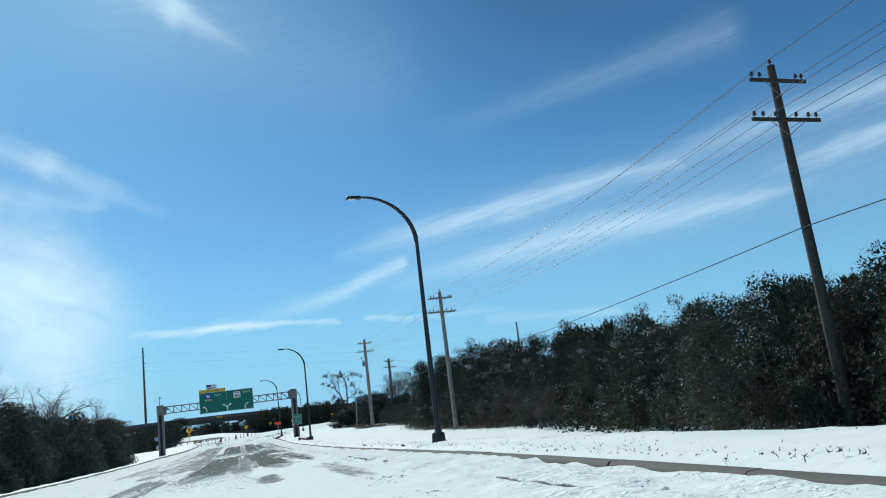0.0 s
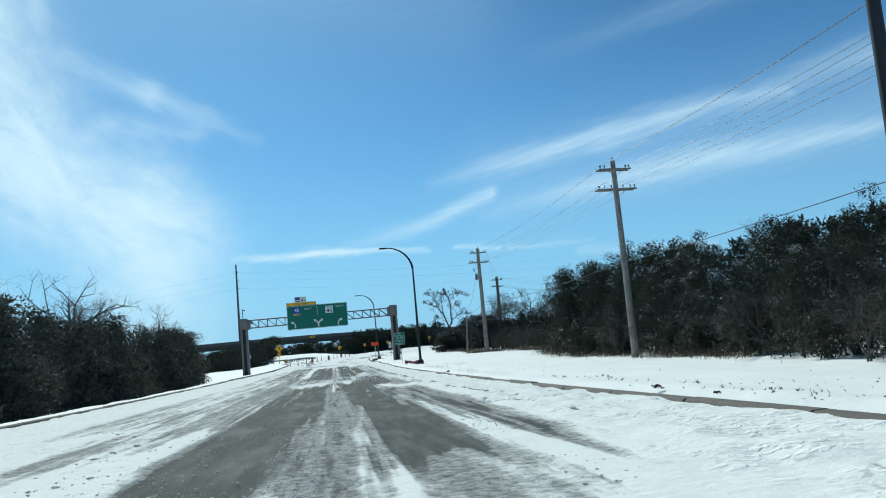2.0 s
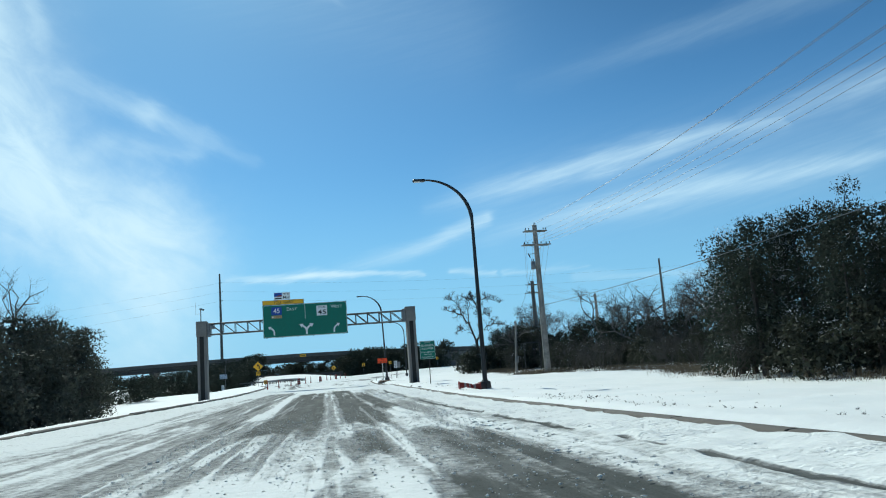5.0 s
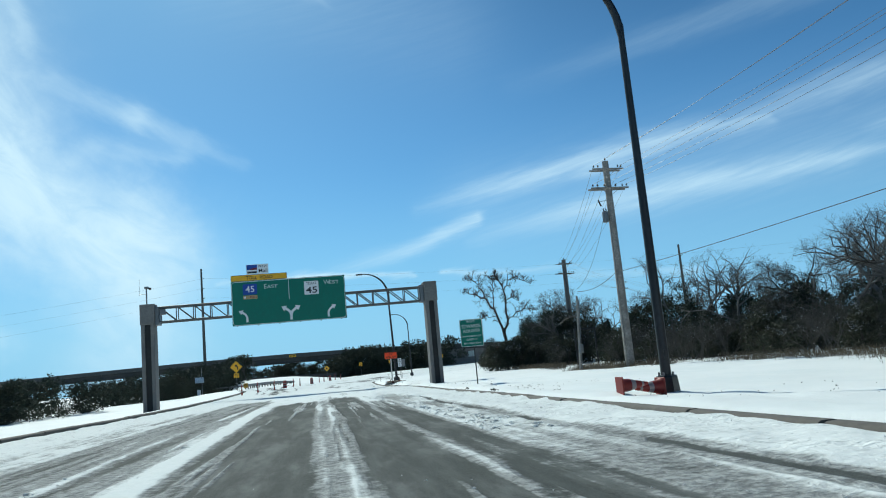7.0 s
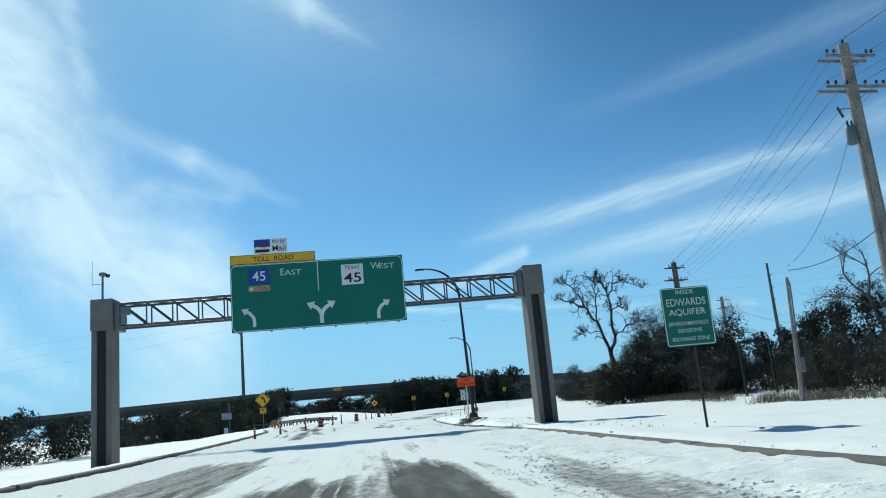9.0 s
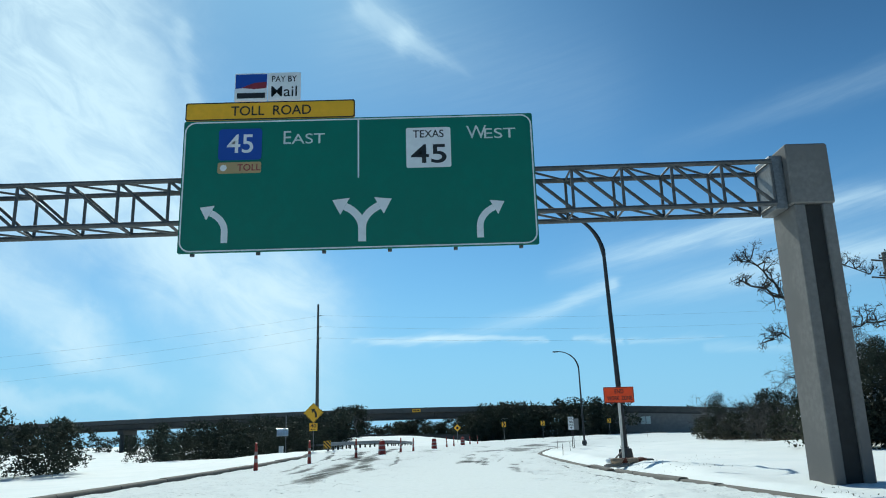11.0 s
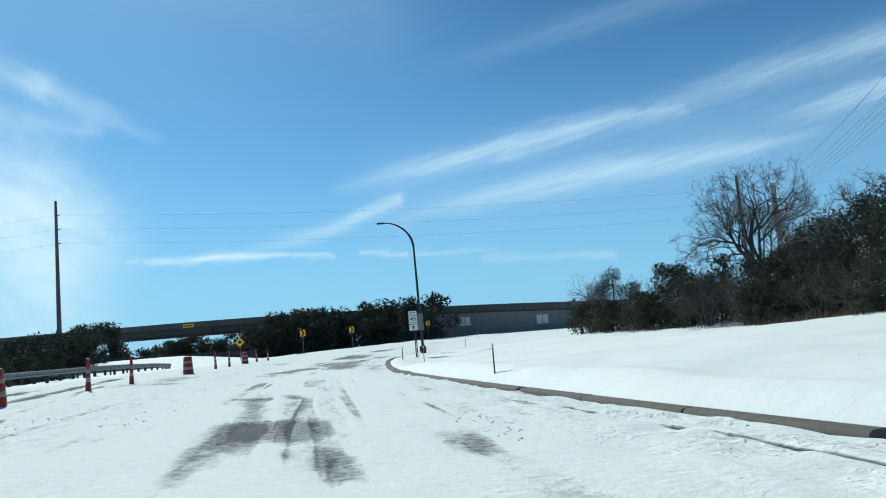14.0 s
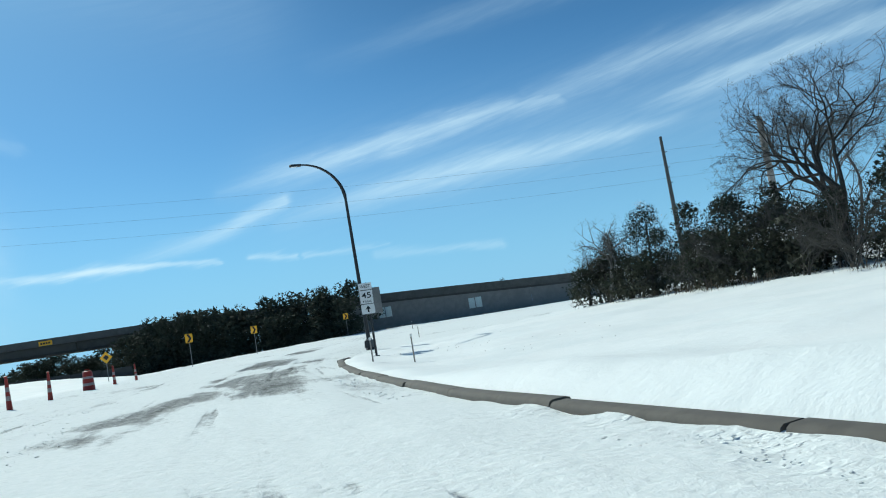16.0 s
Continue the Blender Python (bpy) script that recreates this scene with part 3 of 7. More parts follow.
# bare stretches: across from the lane's line, along the road, how far the snow is worn away
BARE = (
    (-2.2, -0.25, 31, 62, 1.0), (0.25, 1.75, 29, 63, 1.0), (1.6, 2.9, 33, 52, 0.62), (-4.4, -2.7, 35, 90, 0.36), (-3.5, -2.1, 38, 64, 0.5), (-3.6, -2.5, 12, 30, 0.42), (-2.2, -1.2, 25, 33, 0.4),
    (-2.5, 2.6, 64, 79, 0.34), (1.4, 2.6, 56, 71, 0.8), (0.0, 0.9, 66, 72, 0.7), (-3.6, -2.4, 62, 80, 0.5), (-2.0, -0.25, 74, 114, 1.0), (0.2, 1.45, 74, 117, 1.0), (1.45, 2.3, 80, 108, 0.8), (-5.0, -2.6, 78, 124, 0.55), (0.2, 0.8, 18, 21, 0.7), (-1.8, 2.0, 27, 33, 0.42), (1.9, 2.6, 14, 24, 0.35),
    (-0.45, 0.35, 29, 62, 0.62), (-0.25, 0.2, 74, 116, 0.5), (-6.5, -4.4, 40, 110, 0.3), (2.2, 3.6, 52, 112, 0.34),
    (-1.4, 1.0, 203, 224, 0.55), (-1.4, 1.0, 226, 244, 0.5),
)


# worn tracks and patches round the bend: along, across, half width, how worn
RAMP = (((161.5, 164, 168, 172), (2.1, 2.35, 2.6, 2.8), 0.42, 0.95), ((161.5, 164, 168, 171), (2.8, 2.95, 3.3, 3.6), 0.42, 0.8), ((153, 156, 161), (4.0, 4.15, 4.6), 0.34, 0.6), ((184, 188, 194, 200), (3.6, 4.4, 6.3, 8.2), 0.8, 0.55), ((190, 196, 204, 213), (7.0, 8.4, 10.6, 14.2), 0.9, 0.55), ((189, 197, 204), (5.0, 7.0, 9.2), 0.35, 0.5), ((144, 150, 155.6, 160.9, 163.4, 172, 186), (-2.9, -3.0, -3.12, -3.25, -3.5, -4.3, -5.4), 0.46, 1.0), ((152, 154.7, 157, 161.6, 167.5, 178, 200), (-1.9, -2.2, -2.4, -2.85, -3.0, -3.3, -3.6), 0.40, 1.0), ((150, 160.5, 165.3, 176.8, 186), (-4.6, -5.0, -5.3, -6.6, -7.8), 0.16, 0.9), ((158, 166, 174, 184), (-1.2, -1.5, -1.9, -2.3), 0.12, 0.7), ((148, 156, 166), (-4.0, -4.2, -4.6), 0.14, 0.7), ((150, 160, 172), (-2.6, -2.9, -3.6), 0.35, 0.45))


def plough_line(y):
    """Where the dark crack runs along the ploughed strip."""
    return np.interp(y, (4, 15, 35, 46, 53, 63, 73, 101, 109), (3.33, 3.37, 3.88, 3.95, 4.05, 4.08, 4.1, 4.2, 4.5)) + 0.05 * fractal(y * 0.5, y * 0.11, 61, 3) + 0.03 * fractal(y * 3.1, y * 0.7, 62, 2)


def snow_cover(x, y):
    s = x - lane_x(y)
    wob = 0.14 * fractal(y * 0.05, y * 0.013, 21, 3)
    bare = np.zeros_like(x)
    for a, b, c, d, k in BARE:
        edge = 0.16 + 0.14 * k
        lane = step(s + wob, a - edge, a + edge) * (1 - step(s + wob, b - edge, b + edge))
        soft = min(2.0, 0.22 * (d - c))
        rag = 1.4 * soft * fractal(s * 1.6, y * 0.1 + 3 * soft, 31, 3)
        bare = np.maximum(bare, k * lane * step(y + rag, c - soft, c + soft) * (1 - step(y - rag, d - soft, d + soft)))
    # wheel tracks of the ramp that leaves to the left
    for ys, xs, wide, k in RAMP:
        mid = np.interp(y, ys, xs) + 0.1 * fractal(y * 0.3, y * 0.07, 23, 3)
        torn = y + 1.8 * fractal(x * 1.3, y * 0.25, 27, 3)
        lane = np.exp(-((x - mid + 0.25 * wide * fractal(x * 0.9, y * 0.5, 29, 3)) / wide) ** 2) * step(torn, ys[0] - 3, ys[0] + 2) * (1 - step(torn, ys[-1] - 2, ys[-1] + 3))
        bare = np.maximum(bare, k * lane)
    thread = fractal(s * 3.8, y * 0.085, 5, 4)
    streak = fractal(s * 1.6, y * 0.11, 15, 4)
    blot = fractal(x * 0.35, y * 0.22, 7, 4)
    bare = bare * (1 - 0.5 * step(blot, 0.1, 0.5) * step(y, 150, 160))
    cover = 1.0 - 0.98 * bare + 0.13 * streak + 0.17 * thread * (0.4 + bare) * (1 - 0.6 * step(y, 135, 155)) + (0.12 + 0.14 * step(y, 158, 175)) * np.minimum(blot, 0.3) * (1 - bare)
    # snow dragged along between the wheel tracks
    cover += 0.4 * bare * step(thread, 0.45, 0.8)
    # thin worn streaks wherever wheels have run
    cover -= 0.36 * step(thread + streak, 0.4, 1.0) * (1 - step(np.abs(s + 0.6), 3.4, 7.4)) * (1 - 0.7 * step(y, 122, 140) * (1 - step(y, 156, 168))) * (1 - 0.6 * (1 - step(y, 18, 30)))
    # the dark crack along the edge of the ploughed strip
    crack = plough_line(y)
    cover -= 1.3 * np.exp(-((x - crack) / 0.042) ** 2) * step(y, 4, 8) * (1 - step(y, 106, 113)) * step(fractal(y * 0.45, y * 0.05, 63, 3), -0.2, 0.05)
    crack = np.interp(y, (140, 153, 155.2, 159, 168), (6.0, 6.27, 6.47, 6.75, 7.0)) + 0.06 * fractal(y * 0.6, y * 0.11, 65, 3)
    cover -= 1.1 * np.exp(-((x - crack) / 0.06) ** 2) * step(y, 140, 144) * (1 - step(y, 164, 168)) * step(fractal(y * 0.3, y * 0.05, 67, 3), -0.3, -0.05)
    return np.clip(cover, 0, 1.1)


def make_road():
    v = np.linspace(0, 1, 260)
    v = v + 0.055 * np.sin(2 * math.pi * (v - 0.1)) / 1.0
    v = (v - v[0]) / (v[-1] - v[0])
    ys = np.concatenate([np.arange(-70, 2, 2.0), np.arange(2, 118, 0.17), np.arange(118, 190, 0.2), np.arange(190, 215, 0.4), np.arange(215, 286, 0.8)])
    Y = np.repeat(ys[:, None], len(v), 1)
    xl, xr = kerb_left(Y) + 0.02, kerb_right(Y) + 0.02
    X = xl + (xr - xl) * v[None, :]
    cover = snow_cover(X, Y)
    s = X - lane_x(Y)
    churn = (0.3 + 1.2 * step(s, 2.2, 3.2) * (1 - step(s, 5.6, 7.0)) + 0.7 * step(-s, 2.6, 4.4)) * step(cover, 0.45, 0.9)
    lump = fractal(X * 2.3, Y * 1.6, 41, 2)
    clod = np.clip(fractal(X * 4.2, Y * 2.8, 47, 1) - 0.1, 0, 1)
    Z = land(X, Y) + 0.022 + 0.028 * cover + 0.022 * lump * churn + 0.02 * clod * churn
    # broken crust: lumps a hand wide, deepest along the ploughed strip and the left lane
    crust = value_noise(X * 4.4, Y * 2.9, 91) + 0.5 * value_noise(X * 2.6, Y * 2.1, 92)
    ridge = np.exp(-((X - plough_line(Y)) / 0.9) ** 2) * (Y < 122) + 0.5 * step(-s, 2.4, 4.0) * step(fractal(X * 0.4, Y * 0.15, 93, 3), -0.2, 0.3)
    Z = Z + 0.022 * np.clip(crust, -0.4, 1.2) * np.clip(ridge + 0.12, 0, 1) * step(cover, 0.5, 0.85)
    # the windrow that the plough left along the right side
    Z = Z + 0.05 * np.exp(-((kerb_right(Y) - X - 1.5) / 0.5) ** 2) * (0.7 + 0.45 * fractal(X * 0.9, Y * 0.5, 51, 3)) * (1 - step(Y, 205, 215))
    me = grid_mesh("road", X, Y, Z)
    rough = me.attributes.new("churn", "FLOAT", "POINT")
    rough.data.foreach_set("value", np.clip(churn, 0, 1.5).astype(np.float32).ravel())
    side = me.attributes.new("across", "FLOAT", "POINT")
    side.data.foreach_set("value", s.astype(np.float32).ravel())
    at = me.attributes.new("cover", "FLOAT", "POINT")
    at.data.foreach_set("value", cover.astype(np.float32).ravel())
    tagged(part("road", me, ROAD), "wide road under packed snow with worn grey wheel tracks", "road", kind="structure")


def s_of(x, y):
    return x - lane_x(y)


def make_clods():
    """Lumps of broken snow thrown up along the wheel tracks."""
    gen = np.random.default_rng(17)
    n = 60000
    y = gen.uniform(6, 206, n)
    right = gen.random(n) < 0.74
    s = np.where(right, 1.6 + gen.gamma(2.2, 0.8, n), -(2.2 + gen.gamma(2.0, 0.9, n)))
    x = s + lane_x(y)
    mess = gen.random(n) < 0.16
    first = gen.random(n) < 0.45
    y = np.where(mess, np.where(first, gen.normal(25, 4.5, n), gen.normal(70, 5.5, n)), y)
    x = np.where(mess, lane_x(y) + np.where(first, gen.uniform(-3.6, 0.2, n), gen.uniform(-2.8, 3.2, n)), x)
    keep = (mess | (fractal(x * 0.5, y * 0.22, 81, 3) > 0.12) & (snow_cover(x, y) > 0.6)) & (x < kerb_right(y) - 0.15) & (x > kerb_left(y) + 0.3)
    x, y = x[keep], y[keep]
    r = 0.007 + 0.02 * gen.random(len(x)) ** 2.6
    # bigger broken pieces lie along the ploughed strip
    near = np.exp(-((x - plough_line(y) + 0.15) / 0.75) ** 2) * (y < 118) + 0.35 * (s_of(x, y) < -2.5) * (y < 125)
    r = r * np.where(gen.random(len(x)) < 0.55 * near, gen.uniform(1.3, 2.4, len(x)), 1.0)
    z = land(x, y) + 0.05 + r * 0.1
    base = np.array(((1, 0, 0), (0, 1, 0), (-1, 0, 0), (0, -1, 0), (0, 0, 0.45), (0, 0, -0.5)), float)
    tri = np.array(((0, 1, 4), (1, 2, 4), (2, 3, 4), (3, 0, 4), (1, 0, 5), (2, 1, 5), (3, 2, 5), (0, 3, 5)))
    v = base[None] * r[:, None, None] * gen.uniform(0.6, 1.4, (len(x), 6, 3)) + np.stack([x, y, z], 1)[:, None, :]
    me = bpy.data.meshes.new("snow_clods")
    me.from_pydata(v.reshape(-1, 3).tolist(), [], (tri[None] + 6 * np.arange(len(x))[:, None, None]).reshape(-1, 3).tolist())
    me.shade_smooth()
    tagged(part("snow_clods", me, CLOD), "loose lumps of grimy snow along the wheel tracks", "snow", kind="stuff")


make_ground()
make_road()
make_clods()


# ---- kerbs ----
def kerb_stone(line, y0, y1, side, parent, rnd, sunk=0.0):
    """One length of kerb along the road's edge, with a worn rounded top."""
    prof = ((-0.02, -0.25), (-0.02, 0.10), (0.0, 0.145), (0.035, 0.165), (0.19, 0.17), (0.24, 0.155), (0.26, 0.11), (0.26, -0.25))
    g = G()
    n = 4
    lift, slip = rnd.uniform(-0.035, -0.012), rnd.uniform(-0.015, 0.015)
    if rnd.random() < 0.25:
        y1 -= rnd.uniform(0.04, 0.14)
    verts = []
    for k in range(n):
        y = y0 + 0.02 + (y1 - y0 - 0.04) * k / (n - 1)
        x, dx = float(line(y)), float(line(y + 0.5) - line(y - 0.5))
        nx, ny = 1 / math.hypot(1, dx), -dx / math.hypot(1, dx)
        zb = ground_z(x - side * 0.6, y) - sunk
        for a, h in prof:
            verts.append((x + side * (a + slip) * nx, y + side * a * ny, zb + h + lift))
    m = len(prof)
    faces = [tuple(k * m + j for j in range(m)) for k in (0, n - 1)]
    faces += [(k * m + j, k * m + j + 1, (k + 1) * m + j + 1, (k + 1) * m + j) for k in range(n - 1) for j in range(m - 1)]
    g.add(verts, faces)
    part("kerb_stone", g, CONCRETE, parent, smooth=True)


def make_kerbs():
    rnd = random.Random(4)
    right = thing("kerb_right", pose(0, 0, 0), "grey concrete kerb half buried in snow", "kerb", kind="structure")
    y = -30.0
    while y < 206:
        n = 3.05
        if not 152.5 < y < 158.5:
            kerb_stone(kerb_right, y, min(y + n, 153.6) if y < 153.6 else y + n, 1, right, rnd, 0.06 if 157 < y < 168.5 else 0.01 if 141 < y < 153 else 0.05)
        y += n
    left = thing("kerb_left", pose(0, 0, 0), "grey concrete kerb along the far side under snow", "kerb", kind="structure")
    y = -20.0
    while y < 180:
        kerb_stone(kerb_left, y, y + 3.05, -1, left, rnd, 0.02 if y < 95 else -0.02)
        y += 3.05


# ---- overpass ----
DECK = ((-420, 372), (-200, 352), (-80, 336), (-32, 328), (-4, 317), (20, 302.6), (42, 289.4), (54.6, 281.9), (68, 274), (90, 260), (140, 228), (220, 170))


def deck_y(x):
    return float(bend(x, [p[0] for p in DECK], [p[1] for p in DECK]))


def deck_top(x):
    return float(bend(x, (-420, -200, -69, -32, -4, 19, 42, 55, 68, 90, 140), (4.0, 5.6, 7.55, 7.85, 7.55, 6.85, 5.6, 4.75, 3.7, 2.6, 1.0)))


def along_deck(x0, x1, stepx, prof, name, mat, parent, label=""):
    """Extrudes a section (offset behind the near face, height under the top) along the overpass."""
    g, verts, xs = G(), [], [x0 + (x1 - x0) * k / max(1, round((x1 - x0) / stepx)) for k in range(max(1, round((x1 - x0) / stepx)) + 1)]
    for x in xs:
        t = Vector((1.0, deck_y(x + 0.5) - deck_y(x - 0.5), 0)).normalized()
        back = Vector((-t.y, t.x, 0))
        for d, h in prof:
            p = Vector((x, deck_y(x), 0)) + back * d
            z = deck_top(x) - h if h < 50 else ground_z(p.x, p.y) - 0.6
            verts.append((p.x, p.y, z))
    m = len(prof)
    faces = [tuple(range(m)), tuple((len(xs) - 1) * m + j for j in range(m - 1, -1, -1))]
    faces += [(k * m + j, k * m + (j + 1) % m, (k + 1) * m + (j + 1) % m, (k + 1) * m + j) for k in range(len(xs) - 1) for j in range(m)]
    g.add(verts, faces)
    return part(name, g, mat, parent, label)


def make_overpass():
    deck = thing("overpass", pose(0, 0, 0), "long curved concrete highway overpass on piers", "overpass", kind="structure")
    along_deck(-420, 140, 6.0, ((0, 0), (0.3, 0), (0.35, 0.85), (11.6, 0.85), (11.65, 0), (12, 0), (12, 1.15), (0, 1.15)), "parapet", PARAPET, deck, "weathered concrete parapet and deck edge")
    for k in range(14):
        a = -417.0 + 32 * k
        if a > 30:
            break
        for d in (0.7, 4.2, 7.8, 10.4):
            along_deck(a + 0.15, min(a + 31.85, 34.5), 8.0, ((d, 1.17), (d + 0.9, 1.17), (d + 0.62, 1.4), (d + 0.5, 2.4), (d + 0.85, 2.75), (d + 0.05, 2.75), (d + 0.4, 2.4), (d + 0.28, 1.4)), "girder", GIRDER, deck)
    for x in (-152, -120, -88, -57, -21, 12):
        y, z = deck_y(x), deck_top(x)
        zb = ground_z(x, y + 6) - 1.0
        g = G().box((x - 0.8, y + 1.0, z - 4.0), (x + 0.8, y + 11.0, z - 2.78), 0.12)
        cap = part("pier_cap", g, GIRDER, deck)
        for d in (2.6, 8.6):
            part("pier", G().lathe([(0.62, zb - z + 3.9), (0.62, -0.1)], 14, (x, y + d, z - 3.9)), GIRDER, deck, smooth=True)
    wall = thing("retaining_wall", pose(0, 0, 0), "plain grey concrete retaining wall under the overpass ramp", "retaining wall", kind="structure")
    x = 34.6
    while x < 150:
        along_deck(x + 0.003, x + 2.997, 1.5, ((0.25, 1.17), (0.75, 1.17), (0.75, 99), (0.25, 99)), "wall_panel", WALL, wall)
        x += 3.0
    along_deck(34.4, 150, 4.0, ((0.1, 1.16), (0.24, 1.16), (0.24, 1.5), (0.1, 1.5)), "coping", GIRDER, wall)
    # two pairs of pale plates on the wall
    for x in (44.6, 57.0, 31.5):
        y, t = deck_y(x), Vector((1.0, deck_y(x + 0.5) - deck_y(x - 0.5), 0)).normalized()
        plaque = thing("wall_plate", pose(x, y, deck_top(x) - 3.0, 0, 0, math.degrees(math.atan2(t.y, t.x))), "pale pair of metal plates fixed to the retaining wall", "wall plate", "plates on the retaining wall")
        for d in (-0.55, 0.55):
            part("plate", G().box((d - 0.48, 0.12, -0.8), (d + 0.48, 0.25, 0.8), 0.03), LEGEND, plaque)
    barrier = thing("ramp_barrier", pose(0, 0, 0), "low pale concrete barrier along the far ramp", "barrier", kind="structure")
    for k in range(7):
        bx = -21 + 4.0 * k
        part("barrier_block", G().box((bx + 0.02, 291 - 0.05 * k, -1.4), (bx + 3.98, 291.5 - 0.05 * k, 1.3 - 0.12 * k), 0.04), GIRDER, barrier)
    x = -5.2
    t = Vector((1.0, deck_y(x + 0.5) - deck_y(x - 0.5), 0)).normalized()
    sign = thing("clearance_sign", pose(x, deck_y(x), deck_top(x) - 0.72, 0, 0, math.degrees(math.atan2(t.y, t.x))), "small yellow clearance sign on the overpass parapet", "road sign")
    part("panel", G().plate(rounded(2.3, 0.75, 0.08), -0.06, -0.02), YELLOW, sign)
    for k in range(4):
        part("writing_bar", G().box((-0.85 + 0.45 * k, -0.068, -0.16), (-0.52 + 0.45 * k, -0.06, 0.16)), BLACK, sign)


# ---- lamp posts ----
def make_lamp_posts():
    h, reach, drop = 11.25, 2.45, 2.3
    first = None
    for x, y, z, lean in ((8.52, 33.0, -0.08, 0.4), (8.82, 95.35, -0.87, 0.0), (8.92, 156.1, -1.02, -1.6), (18.25, 216.8, -1.19, -0.5)):
        m = pose(x, y, z, 0, lean, 0)
        if first:
            copy_thing(first, m)
            continue
        first = thing("street_lamp", m, "tall dark bronze street lamp with a curved arm", "street lamp", "street lamps along the kerb")
        base = part("base", G().box((-0.2, -0.2, -0.5), (0.2, 0.2, 0.0), 0.02).lathe([(0.32, 0.002), (0.28, 0.38), (0.26, 0.42), (0.13, 0.44)], 4), DARK, first)
        for k in range(4):
            a = radians(45 + 90 * k)
            part("bolt", G().lathe([(0.03, 0.0), (0.03, 0.07), (0.015, 0.09)], 6, (0.17 * math.cos(a), 0.17 * math.sin(a), 0.42)), STEEL, base)
        pts = [(0, 0, 0.40), (0, 0, 3.5), (0, 0, h - drop)]
        for k in range(1, 13):
            a = radians(90 * k / 12)
            pts.append((-reach * (1 - math.cos(a)), 0, h - drop + drop * math.sin(a)))
        rad = [0.125 - 0.078 * k / (len(pts) - 1) for k in range(len(pts))]
        rad[1], rad[2] = 0.112, 0.082
        part("pole", G().tube(pts, rad, 10), DARK, first, smooth=True)
        head = part("lamp_head", G().box((-reach - 0.62, -0.13, h - 0.085), (-reach + 0.06, 0.13, h + 0.05), 0.04), DARK, first)
        part("lens", G().box((-reach - 0.55, -0.09, h - 0.10), (-reach - 0.2, 0.09, h - 0.083), 0.0), PANEL, head)
        part("hand_hole_cover", G().box((-0.05, -0.15, 0.85), (0.05, -0.11, 1.05), 0.01), DARK, first)


# ---- power poles and wires ----
ARMS = ((0.62, 1.2, (-1.08, -0.75, 0.8, 1.05)), (2.02, 1.45, (-1.32, -0.95, -0.42, 0.45, 0.98, 1.32)))
POLES = ((18.3, 20.0, 12.2, 4, 0.2), (20.55, 72.2, 13.5, 4, 0.25), (22.25, 128.45, 14.75, 4, 0.33), (36.8, 181.0, 14.1, 20, 0.43), (65.6, 227.8, 14.6, 34, 0.42))


